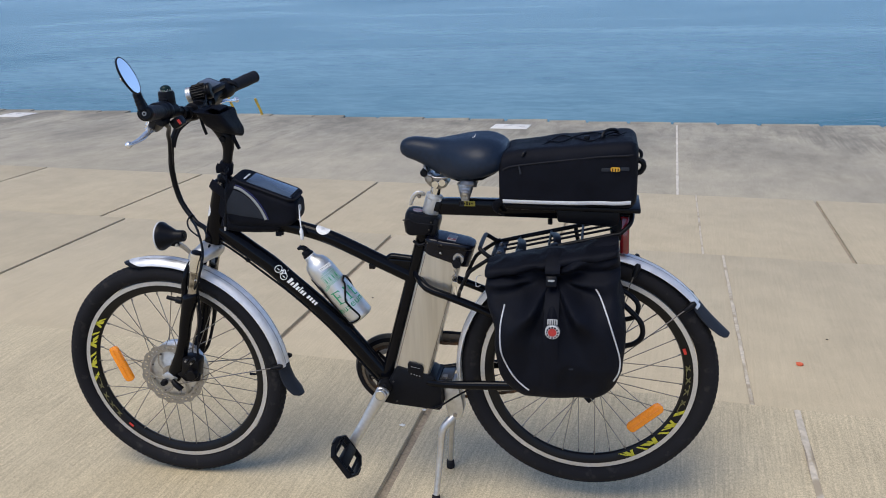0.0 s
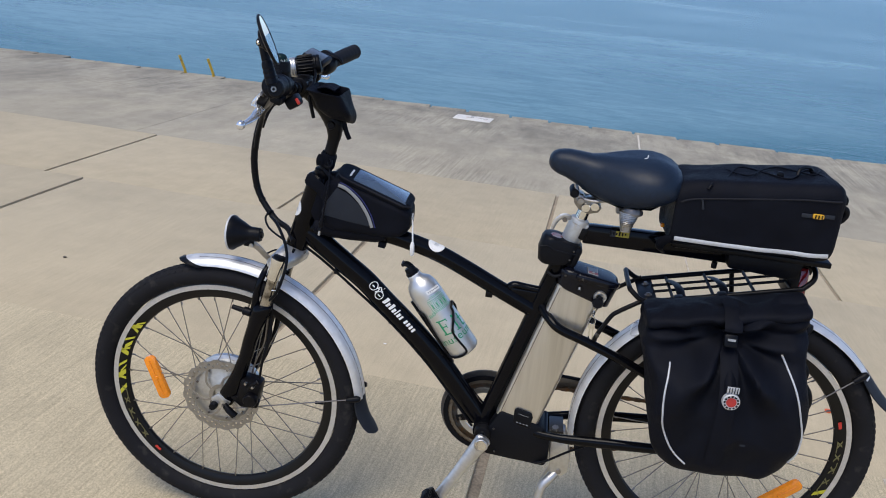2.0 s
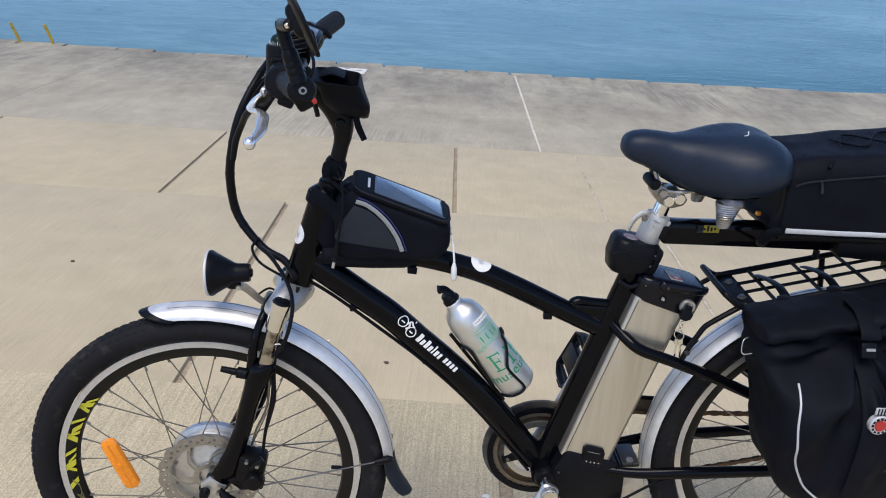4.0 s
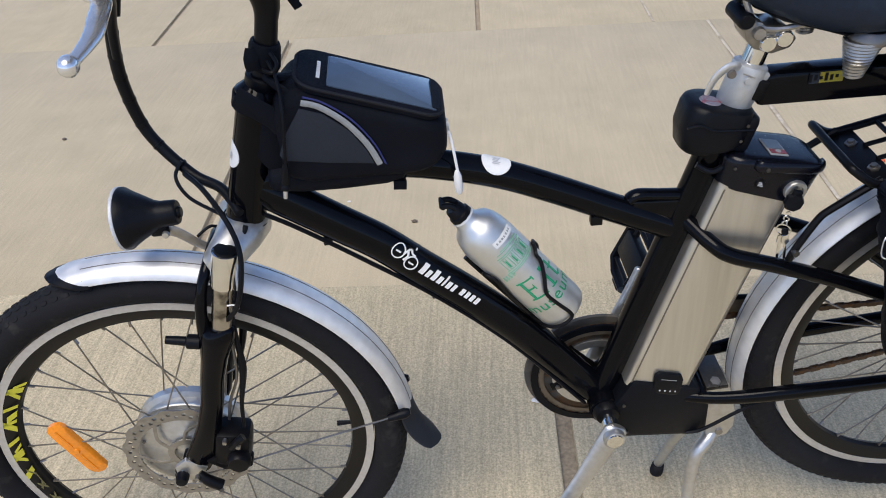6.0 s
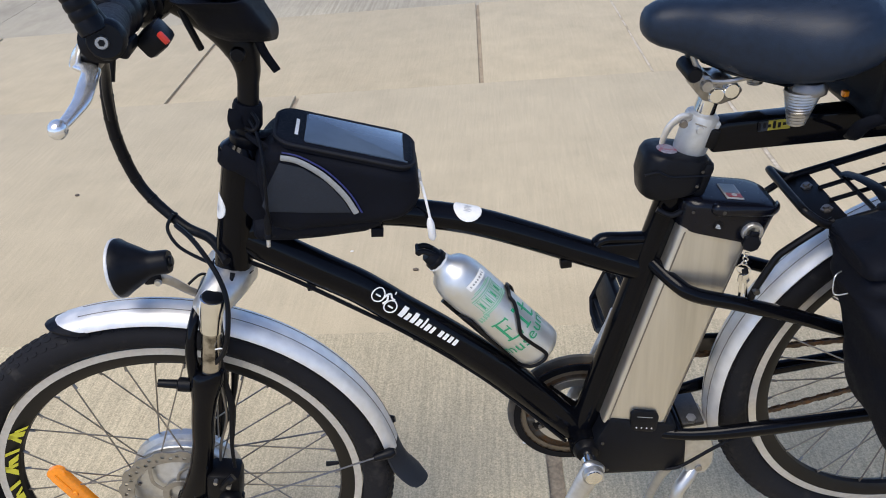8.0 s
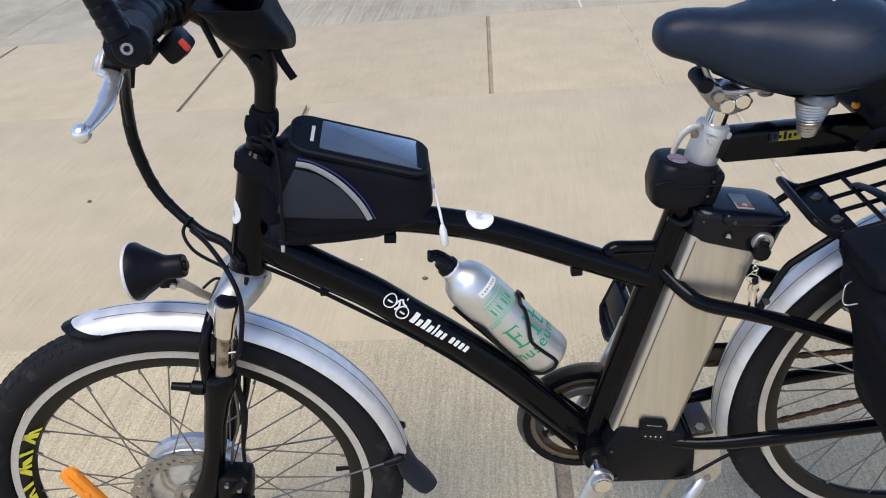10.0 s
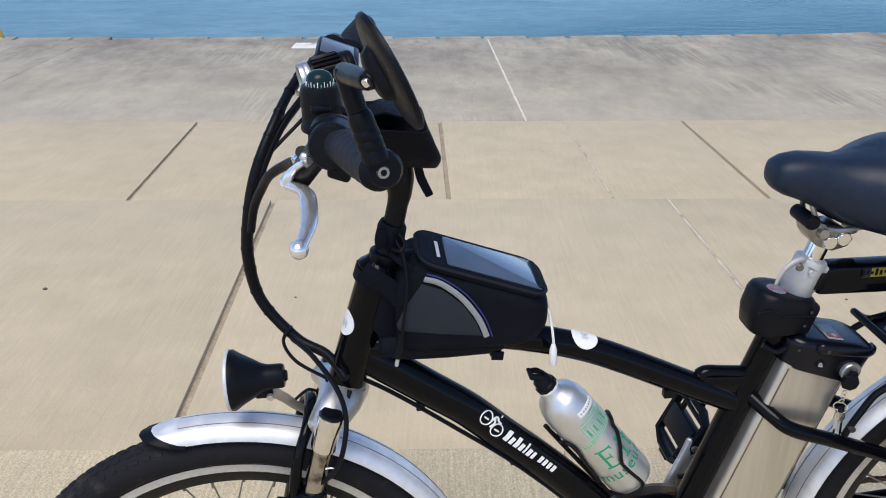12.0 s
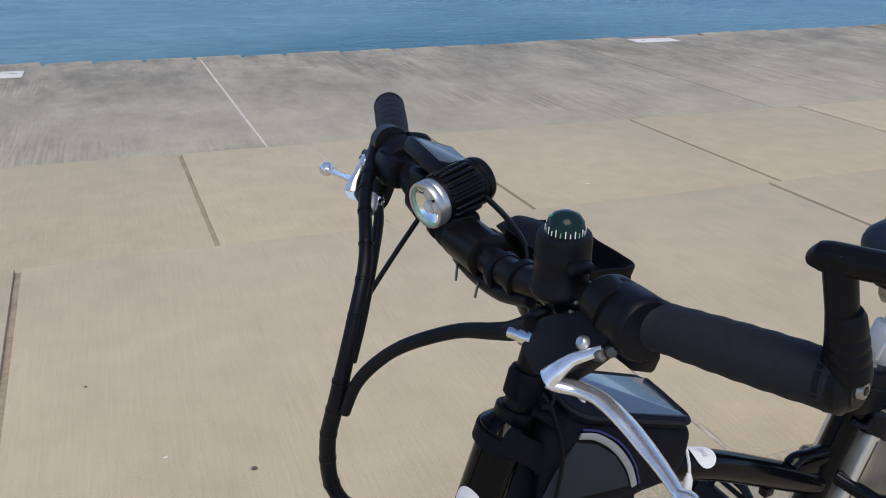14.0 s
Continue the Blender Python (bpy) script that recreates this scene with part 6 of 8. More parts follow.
part("lens_ring", lathe([(0.0165, 0.0030), (0.0180, 0.0020), (0.0180, 0.0038), (0.0165, 0.0045)], T0, td, 28, close=True), PALE_GREEN, torch, "pale green ring inside the bezel")
ts = td.orthogonal().normalized()
tt = td.cross(ts)
for k in range(3):
    a = 2 * math.pi * k / 3 + 0.5
    part("led", lathe([(0.0, -0.002), (0.005, 0.0), (0.0066, 0.004)], T0 + td * 0.006 + (ts * math.cos(a) + tt * math.sin(a)) * 0.0078, td, 12), LAMP_GLASS, torch)
for k in range(20):
    a = 2 * math.pi * k / 20
    off = (ts * math.cos(a) + tt * math.sin(a)) * 0.0205
    part("fin", tube([T0 + td * 0.0165 + off, T0 + td * 0.018 + off * 1.05, T0 + td * 0.047 + off * 1.05, T0 + td * 0.049 + off], [0.0012, 0.0019, 0.0019, 0.0012], 6, smooth=False), SATIN_BLACK, torch)
part("torch_mount", box((0.189, 0.026, 1.119), (0.030, 0.026, 0.022), 0.005), PLASTIC, torch)
part("torch_band", lathe([(0.013, -0.012), (0.0172, -0.011), (0.0172, 0.011), (0.013, 0.012)], (0.188, 0.026, 1.1085), seg=18), FABRIC, torch)

# display
DM = Matrix.Rotation(radians(20), 4, "Y") @ Matrix.Rotation(radians(5), 4, "X")
DC = Vector((0.1985, 0.078, 1.1560))
DN = (DM.to_3x3() @ Vector((0, 0, 1))).normalized()
DX = (DM.to_3x3() @ Vector((1, 0, 0))).normalized()
display = part("bar_display", box(DC, (0.052, 0.070, 0.016), 0.005, DM), PLASTIC, bar, "black display with a grey screen")
part("screen", box(DC + DN * 0.0078 - DX * 0.002 + Vector((0, -0.004, 0)), (0.040, 0.052, 0.003), 0.001, DM), SCREEN, display, "grey liquid-crystal screen")
for k in range(3):
    part("display_button", lathe([(0.0, 0.002), (0.0035, 0.002), (0.004, 0)], DC + DN * 0.008 + Vector((0, 0.029, 0)) + DX * (0.012 * (k - 1)), DN, 10), PLASTIC, display)
part("display_foot", box((0.184, 0.082, 1.137), (0.024, 0.030, 0.026), 0.005), PLASTIC, display)
part("display_clamp", lathe([(0.013, -0.010), (0.018, -0.009), (0.018, 0.009), (0.013, 0.010)], (0.188, 0.088, 1.117), (0, 1, 0.2), 18), PLASTIC, display)
part("throttle", lathe([(0.013, -0.024), (0.0200, -0.022), (0.0225, -0.017), (0.0235, 0.0), (0.0225, 0.012), (0.0205, 0.016), (0.013, 0.018)], (0.197, 0.168, 1.132), (0.18, 1, 0.12), 26), PLASTIC, bar, "black twist throttle")
part("throttle_tab", tube([(0.205, 0.168, 1.151), (0.224, 0.170, 1.147), (0.233, 0.172, 1.136)], [0.007, 0.006, 0.004], 8), PLASTIC, bar)
part("throttle_box", box((0.180, 0.150, 1.128), (0.026, 0.040, 0.030), 0.007, Matrix.Rotation(radians(14), 4, "Y")), PLASTIC, bar)

# mirror
mirror_n = Vector((0.890, 0.200, 0.410)).normalized()
long_ax = Vector((-0.54, 0.25, 0.79))
long_ax = (long_ax - mirror_n * long_ax.dot(mirror_n)).normalized()
short_ax = mirror_n.cross(long_ax)
MC = Vector((0.2395, -0.3745, 1.2425))


def oval(k, h, c=MC):
    return [c + long_ax * 0.0430 * k * math.cos(a) + short_ax * 0.0392 * k * math.sin(a) + mirror_n * h for a in (2 * math.pi * j / 40 for j in range(40))]


mirror = part("mirror", loft([oval(0.45, -0.0046), oval(0.75, -0.0040), oval(0.90, -0.0028), oval(0.98, -0.0012), oval(1.0, 0.0006), oval(1.0, 0.0024), oval(0.96, 0.0034), oval(0.93, 0.0018)]), PLASTIC, bar, "oval bar-end mirror, black shell")
BOSS = MC + Vector((-0.0095, 0.0015, -0.0030))
part("mirror_boss", loft([[BOSS + long_ax * x * k + short_ax * y * k + mirror_n * h for x, y in rounded_rect(0.038, 0.020, 0.008)] for h, k in ((0.006, 1.10), (0.002, 1.0), (-0.0010, 0.90), (-0.0030, 0.62))]), PLASTIC, mirror, "raised boss behind the glass")
part("mirror_glass", loft([oval(0.935, 0.0016), oval(0.93, 0.0026)]), GLASS, mirror, "mirror glass")
KNEE = Vector((0.2110, -0.3125, 1.2260))
HINGE = Vector((0.2262, -0.3735, 1.2375))
part("mirror_arm", tube([(0.2310, -0.3120, 1.160), (0.2280, -0.3150, 1.172), (0.2185, -0.3155, 1.198), KNEE, KNEE + Vector((-0.001, 0.0005, 0.0065))], [0.0110, 0.0095, 0.0080, 0.0082, 0.0070], 16), PLASTIC, mirror, "black jointed mirror arm")
part("arm_sleeve", lathe([(0.0070, -0.021), (0.0106, -0.020), (0.0106, -0.012), (0.0099, -0.010), (0.0106, -0.008), (0.0106, -0.004), (0.0098, -0.002), (0.0105, 0.0), (0.0104, 0.004), (0.0096, 0.006), (0.0102, 0.008), (0.0098, 0.016), (0.0082, 0.020), (0.0070, 0.0205)], (0.2245, -0.3190, 1.181), (-0.30, 0.10, 0.94), 22), PLASTIC, mirror, "black sleeve round the foot of the arm")
part("mirror_arm", tube([KNEE + Vector((-0.002, 0.009, 0.000)), KNEE + Vector((-0.001, 0.004, 0.001)), KNEE.lerp(HINGE, 0.8), HINGE], [0.0060, 0.0082, 0.0074, 0.0066], 16), SATIN_BLACK, mirror)
part("mirror_hinge", lathe([(0.0, 0.0), (0.0058, 0.0), (0.0068, -0.002), (0.0074, -0.010), (0.0, -0.012)], HINGE + Vector((-0.0015, -0.0030, -0.0005)), -mirror_n * 0.8 + Vector((0, -0.6, 0)), 16), PLASTIC, mirror)
part("mirror_bolt", lathe([(0.0, 0.0012), (0.0030, 0.0012), (0.0036, 0.0), (0.0036, -0.006)], HINGE + Vector((-0.0020, -0.0038, -0.0008)), -mirror_n * 0.8 + Vector((0, -0.6, 0)), 12), CHROME, mirror, "bright hex bolt")
part("knee_bolt", lathe([(0.0, 0.0016), (0.0030, 0.0016), (0.0042, 0.0)], KNEE + Vector((-0.001, 0.0005, 0.0062)), (0, 0, 1), 12), CAST, mirror)
END = Vector((0.2325, -0.3200, 1.1538))
END_AX = Vector((0.23, -0.965, 0.13)).normalized()
part("end_plug", lathe([(0.0, 0.006), (0.0095, 0.005), (0.0165, 0.0), (0.0165, -0.012)], END, END_AX, 24), PLASTIC, mirror)
part("arm_boss", lathe([(0.0, 0.007), (0.0125, 0.007), (0.0155, 0.003), (0.0155, -0.008)], END + Vector((0.0030, 0.0020, 0.0004)), END_AX, 24), PLASTIC, mirror)
part("end_bolt", lathe([(0.0, 0.0030), (0.0046, 0.0030), (0.0054, 0.0)], END + END_AX * 0.0055 + Vector((0.0012, 0, 0)), END_AX, 18), ROTOR, mirror, "dull hex bolt")
# A black hexagon on the flat bolt head stands for the shade in its socket.
part("bolt_socket", lathe([(0.0, 0.0004), (0.0026, 0.0004), (0.003, -0.001)], END + END_AX * 0.0086 + Vector((0.0012, 0, 0)), END_AX, 6), SATIN_BLACK, mirror)

# control cables gathered into one loop ahead of the head tube
HARNESS = [(0.1847, 0.2000, 1.1390), (0.1630, 0.163, 1.127), (0.1419, 0.1239, 1.1127), (0.1178, 0.0637, 1.0783), (0.0933, 0.0360, 1.0266), (0.0789, 0.0342, 0.9667), (0.0718, 0.0450, 0.9081), (0.0818, 0.0500, 0.8431), (0.1250, 0.0320, 0.7930), (0.1640, 0.0085, 0.7800), (0.1880, -0.0280, 0.7650)]
harness = part("cable_harness", tube(HARNESS, [0.0062, 0.0062, 0.0060, 0.0064, 0.0068, 0.0078, 0.0078, 0.0075, 0.0070, 0.0066, 0.006], 14), PLASTIC, bar, "black taped harness of control cables")
wrap = smooth_path(HARNESS, 8)
for k in range(10, 64, 4):
    d = (wrap[k + 1] - wrap[k]).normalized()
    part("tape_edge", lathe([(0.0060, -0.0022), (0.0084 if k > 36 else 0.0072, -0.0014), (0.0082 if k > 36 else 0.0070, 0.0016), (0.0058, 0.0022)], wrap[k], d, 14), SATIN_BLACK, harness)
part("brake_cable", tube([(0.1605, 0.1350, 1.1030), (0.1480, 0.1060, 1.0930), (0.124, 0.066, 1.070), (0.104, 0.040, 1.035), (0.092, 0.034, 1.000)], [0.0042, 0.0050, 0.0052, 0.0050, 0.0050], 10), PLASTIC, bar, "black brake hose")
part("brake_cable", tube([(0.1620, -0.1320, 1.1080), (0.1600, -0.1120, 1.0930), (0.1535, -0.0950, 1.0850), (0.1408, -0.0637, 1.0712), (0.1180, -0.0310, 1.0480), (0.1040, -0.0050, 1.0220), (0.0900, 0.0150, 0.9900), (0.0820, 0.0250, 0.9550)], [0.0064, 0.0074, 0.0066, 0.0058, 0.0056, 0.0056, 0.0056, 0.005], 12), PLASTIC, bar, "black brake hose")
part("switch_cable", tube([(0.1900, -0.1280, 1.1120), (0.1740, -0.1260, 1.1120), (0.1640, -0.1180, 1.1020), (0.1560, -0.1020, 1.0900)], [0.0045, 0.0045, 0.0045, 0.004], 9), PLASTIC, bar)
part("torch_lead", tube([(0.1800, 0.0820, 1.1060), (0.1746, 0.0794, 1.1017), (0.1447, 0.0678, 1.0744), (0.1141, 0.0523, 1.0484), (0.1000, 0.0440, 1.0330)], 0.0024, 8), PLASTIC, bar)
part("torch_lead", tube([(0.206, 0.034, 1.146), (0.213, 0.016, 1.138), (0.219, -0.004, 1.128), (0.220, -0.030, 1.116), (0.212, -0.048, 1.105)], 0.0026, 8), PLASTIC, bar)
part("cable_joint", lathe([(0.0, -0.012), (0.005, -0.010), (0.006, 0.0), (0.005, 0.010), (0.0, 0.013)], (0.1500, 0.1260, 1.1050), (-0.4, -0.7, -0.4), 12), CAST, bar, "bright cable ferrule")
for u, v, w, r in ((0.188, -0.050, 1.107, 0.0165), (0.188, -0.078, 1.113, 0.0160), (0.188, 0.052, 1.109, 0.0165)):
    part("bar_tie", lathe([(0.0125, -0.004), (r, -0.003), (r, 0.003), (0.0125, 0.004)], (u, v, w), (0, 1, 0.1), 18), PLASTIC, bar)
part("bar_wiring", tube([(0.196, 0.050, 1.098), (0.190, 0.020, 1.089), (0.186, -0.020, 1.088), (0.184, -0.060, 1.094), (0.182, -0.100, 1.106)], [0.006, 0.0085, 0.0075, 0.0080, 0.005], 10), PLASTIC, bar, "black bundle of leads under the bar")
for p, q in (((0.178, -0.030, 1.090), (0.172, -0.036, 1.080)), ((0.180, 0.010, 1.088), (0.176, 0.004, 1.076))):
    part("tie_end", tube([p, q], 0.0012, 5, smooth=False), STEEL, bar)
part("head_cable", tube([(0.120, 0.020, 0.800), (0.145, -0.006, 0.790), (0.175, -0.046, 0.765), (0.186, -0.066, 0.732), (0.180, -0.080, 0.690), (0.166, -0.078, 0.655), (0.146, -0.068, 0.630)], 0.0034, 8), PLASTIC, bar)
part("head_cable", tube([(0.118, 0.030, 0.812), (0.108, 0.020, 0.796), (0.125, -0.004, 0.780), (0.165, -0.03, 0.768)], 0.0024, 7), PLASTIC, bar)

# ---- head lamp ----
HL0, HL1 = Vector((0.0370, -0.008, 0.7600)), Vector((0.117, -0.008, 0.7630))
hd = (HL1 - HL0).normalized()
lamp = part("head_lamp", lathe([(0.036, 0.003), (0.0395, 0.003), (0.0395, 0.008), (0.034, 0.016), (0.025, 0.032), (0.0185, 0.043), (0.0165, 0.050), (0.0160, 0.068), (0.0145, 0.071), (0.0, 0.072)], HL0, hd, 32), PLASTIC, bike, "black cone-shaped bicycle head lamp")
part("lens_rim", lathe([(0.0385, -0.001), (0.0402, 0.0), (0.0402, 0.0030), (0.0390, 0.0045)], HL0, hd, 32, close=True), REFLECT, lamp, "pale lens rim")
part("lens", lathe([(0.0, -0.004), (0.02, -0.003), (0.0375, 0.002), (0.036, 0.006), (0.0, 0.007)], HL0, hd, 32), LAMP_GLASS, lamp, "clear lamp lens")
part("lamp_knob", lathe([(0.0, 0.0030), (0.0062, 0.0026), (0.0078, 0.0), (0.0078, -0.004)], (0.1095, -0.008, 0.7625), (1, 0, 0.04), 18), SATIN_BLACK, lamp)
part("lamp_foot", box((0.080, -0.008, 0.742), (0.024, 0.018, 0.018), 0.004), PLASTIC, lamp)
part("lamp_bracket", tube([(0.080, -0.010, 0.739), (0.094, -0.010, 0.737), (0.106, -0.009, 0.728), (0.120, -0.006, 0.712), (0.136, -0.003, 0.700), (0.152, 0.0, 0.695)], [0.006, 0.0082, 0.0075, 0.0068, 0.0068, 0.0068], 10, flat=0.25, side=(0, 1, 0)), ROTOR, lamp, "bright steel lamp bracket")
part("bracket_bolt", lathe([(0.0, -0.0045), (0.0042, -0.0040), (0.0050, 0.0)], (0.089, -0.0195, 0.739), seg=12), CAST, lamp)
part("lamp_lead", tube([(0.118, 0.004, 0.715), (0.135, 0.015, 0.722), (0.152, 0.018, 0.716), (0.170, 0.012, 0.735)], 0.0020, 6), PLASTIC, lamp)

# ---- bottle cage, bottle ----
A0, A1 = Vector((0.4625, -0.004, 0.7120)), Vector((0.5955, -0.004, 0.5434))
AD = (A1 - A0).normalized()
AN = Vector((-AD.z, 0, AD.x))          # away from the down tube
LEN, BOT_R = (A1 - A0).length, 0.0355


def on_bottle(s, deg, r=BOT_R):
    """A point on the bottle: s along it, deg round it (0 near side, 90 upper side)."""
    a = radians(deg)
    return A0 + AD * s + (Vector((0, -1, 0)) * math.cos(a) + AN * math.sin(a)) * r


bottle = thing("water_bottle", "silver aluminium water bottle with green print in a cage", "bottle", BIKE_AT)
shell = [(0.0130, -0.010), (0.0150, -0.004), (0.0160, 0.002), (0.0185, 0.008), (0.0285, 0.017), (0.0325, 0.027), (0.0348, 0.038), (BOT_R, 0.050), (BOT_R, LEN - 0.012), (0.0342, LEN - 0.004), (0.0300, LEN), (0.0, LEN - 0.003)]
part("bottle_body", lathe(shell, A0, AD, 40), BOTTLE, bottle)
part("neck_ring", lathe([(0.0150, -0.003), (0.0163, -0.0035), (0.0163, -0.0015), (0.0150, -0.001)], A0, AD, 24, close=True), PLUG_WHITE, bottle, "white sealing ring")
part("screw_cap", lathe([(0.0150, -0.0035), (0.0160, -0.0050), (0.0160, -0.0100), (0.0135, -0.0120), (0.0125, -0.0200), (0.0105, -0.0225), (0.0, -0.0230)], A0, AD, 10), PLASTIC, bottle, "black screw cap with a loop")
for k in (-1, 1):
    side = Vector((0, 0.0075 * k, 0))
    part("cap_loop", tube([A0 - AD * 0.018 + AN * 0.006 + side, A0 - AD * 0.030 + AN * 0.002 + side, A0 - AD * 0.036 - AN * 0.006 + side * 0.9], [0.0042, 0.0040, 0.0040], 8), PLASTIC, bottle)
part("cap_loop", tube([A0 - AD * 0.036 - AN * 0.006 + Vector((0, y, 0)) for y in (-0.010, 0.0, 0.010)], 0.0046, 8, flat=0.7), PLASTIC, bottle)


def bottle_patch(s0, s1, a0, a1, material, name, n=8, skew=0.0):
    bm = bmesh.new()
    rows = []
    for i in range(n + 1):
        a = a0 + (a1 - a0) * i / n
        ds = skew * i / n
        rows.append([bm.verts.new(on_bottle(s0 + ds, a, BOT_R + r)) for r in (0.0001, 0.0006)] + [bm.verts.new(on_bottle(s1 + ds, a, BOT_R + r)) for r in (0.0006, 0.0001)])
    for p, q in zip(rows, rows[1:]):
        for k in range(4):
            bm.faces.new((p[k], p[(k + 1) % 4], q[(k + 1) % 4], q[k]))
    bm.faces.new(rows[0]), bm.faces.new(rows[-1][::-1])
    part(name, bm, material, bottle)


def bottle_letters(text, s0, deg0, size, material, space=1.0):
    """Words in the built-in font wrapped round the bottle, their tops towards the cap."""
    cu = bpy.data.curves.new("print", "FONT")
    cu.body, cu.size, cu.space_character, cu.resolution_u = text, size, space, 3
    flat = bpy.data.objects.new("print", cu)
    me = bpy.data.meshes.new_from_object(flat)
    bm = bmesh.new()
    bm.from_mesh(me)
    bpy.data.objects.remove(flat)
    bpy.data.curves.remove(cu)
    bmesh.ops.triangulate(bm, faces=bm.faces)
    for v in bm.verts:
        v.co = on_bottle(s0 - v.co.y, deg0 + math.degrees(v.co.x / BOT_R), BOT_R + 0.0007)
    part("printed_word", bm, material, bottle)


bottle_patch(0.037, 0.047, 18, 80, WHITE, "name_label", 8, 0.005)
for k in range(7):
    bottle_patch(0.0408 + 0.0006 * k, 0.0440 + 0.0006 * k, 24 + 7.5 * k, 24 + 7.5 * k + (4.5 if k % 3 else 3.2), TRIM_GREY, "label_line", 2, 0.0004)
# a columned house drawn in fine pale lines
for s0, a0, a1, thick in ((0.0530, 18, 66, 0.0012), (0.0555, 6, 74, 0.0010), (0.0600, 0, 76, 0.0016), (0.0635, 0, 76, 0.0009), (0.0840, -2, 76, 0.0010), (0.0870, -4, 78, 0.0016), (0.0900, -4, 78, 0.0009)):
    bottle_patch(s0, s0 + thick, a0, a1, PALE_GREEN, "print", 12, 0.003)
for k in range(13):
    a0 = 1 + 5.9 * k
    ds = 0.003 * a0 / 76
    bottle_patch(0.0655 + ds, 0.0835 + ds, a0, a0 + (2.6 if k % 2 else 1.3), PALE_GREEN, "print", 2)
    if k % 3 == 1:
        bottle_patch(0.0690 + ds, 0.0815 + ds, a0 + 2.6, a0 + 5.4, GREEN, "print", 2)
for k in range(4):
    bottle_patch(0.0900 - 0.001 * k, 0.0985 - 0.001 * k, -24 + 8 * k, -24 + 8 * k + 3.0, PALE_GREEN, "print", 2)
    bottle_patch(0.0945 - 0.001 * k, 0.0965 - 0.001 * k, -24 + 8 * k, -24 + 8 * k + 6.0, PALE_GREEN, "print", 2)
# large serif initials, partly behind the wire
for s0, s1, a0, a1, skew in ((0.1120, 0.1480, -8, -2, 0.001), (0.1100, 0.1125, -14, 24, 0.004), (0.1125, 0.1200, 21, 24, 0.0003), (0.1275, 0.1300, -2, 13, 0.0018), (0.1240, 0.1345, 11, 13.5, 0.0003), (0.1455, 0.1482, -14, 26, 0.0045), (0.1400, 0.1490, 24, 27, 0.0003),
                             (0.1290, 0.1520, 44, 50, 0.0005), (0.1285, 0.1305, 39, 50, 0.001), (0.1510, 0.1532, 38, 56, 0.0015), (0.1145, 0.1205, 43.5, 51, 0.0005),
                             (0.1200, 0.1520, 70, 76, 0.0005), (0.1300, 0.1322, 64, 88, 0.002), (0.1510, 0.1540, 74, 90, 0.0)):
    bottle_patch(s0, s1, a0, a1, GREEN, "print", 4, skew)
bottle_letters("museum", 0.1730, -52, 0.0265, GREEN, 1.08)

cage = part("bottle_cage", tube([on_bottle(0.050, -92, BOT_R + 0.006), on_bottle(0.100, -90, BOT_R + 0.006), on_bottle(0.180, -90, BOT_R + 0.006), on_bottle(0.225, -90, BOT_R + 0.006)], 0.0035, 8), SATIN_BLACK, bike, "black wire bottle cage")
for s in (1, -1):
    def cg(st, a):
        return on_bottle(st, a if s > 0 else 180 - a, BOT_R + 0.0028)
    part("cage_wire", tube([on_bottle(0.085, -84 if s > 0 else -96, BOT_R + 0.005), cg(0.075, -55), cg(0.088, -40), cg(0.120, -50), cg(0.150, -60), cg(0.180, -75)], 0.0026, 8), SATIN_BLACK, cage)
    part("cage_wire", tube([cg(0.096, 92), cg(0.099, 78), cg(0.103, 66), cg(0.113, 62), cg(0.127, 44), cg(0.141, 26), cg(0.148, 19), cg(0.158, 17), cg(0.178, 19), cg(0.198, 22), cg(0.206, 18), cg(0.208, 0), cg(0.206, -30), cg(0.204, -70)], 0.0027, 8), SATIN_BLACK, cage)
part("cage_wire", tube([on_bottle(0.096, 92, BOT_R + 0.0028), on_bottle(0.095, 90, BOT_R + 0.0028), on_bottle(0.096, 88, BOT_R + 0.0028)], 0.0027, 8), SATIN_BLACK, cage)

from mathutils.bvhtree import BVHTree


# ---- bags ----
def even_ring(ring, n):
    """The same closed ring, with n points at even steps along it."""
    ends = ring[1:] + ring[:1]
    lens = [(b - a).length for a, b in zip(ring, ends)]
    step, out, k, done = sum(lens) / n, [], 0, 0.0
    for i in range(n):
        want = i * step
        while k < len(ring) - 1 and done + lens[k] < want:
            done += lens[k]
            k += 1
        out.append(ring[k].lerp(ends[k], (want - done) / max(lens[k], 1e-9)))
    return out


def cloth(sections, puff=0.004, size=14.0, cols=44, rows=26, seed=0.0, crease=None, ridge=0.0):
    """A soft bag: closed sections of equal length, resampled along the loft and pushed in and out like cloth."""
    secs = [even_ring([Vector(p) for p in s], cols) for s in sections]
    n = cols
    rings = []
    for i in range(rows + 1):
        f = i / rows * (len(secs) - 1)
        k = min(int(f), len(secs) - 2)
        t = f - k
        p0, p1, p2, p3 = secs[max(k - 1, 0)], secs[k], secs[k + 1], secs[min(k + 2, len(secs) - 1)]
        ring = [0.5 * (2 * b + (c - a) * t + (2 * a - 5 * b + 4 * c - d) * t * t + (3 * b - a - 3 * c + d) * t ** 3) for a, b, c, d in zip(p0, p1, p2, p3)]
        mid = sum(ring, Vector()) / n
        out = []
        for p in ring:
            d = (p - mid).normalized()
            h = noise.noise(p * size + Vector((seed, 3.1, 7.7))) + 0.5 * noise.noise(p * size * 2.7 + Vector((1.3, seed, 2.2)))
            q = p + d * puff * h
            if ridge:
                q += d * ridge * (0.5 - 2.2 * abs(noise.noise(p * size * 0.9 + Vector((5.5, 1.7, seed)))))
            out.append(crease(q) if crease else q)
        rings.append(out)
    return loft(rings)


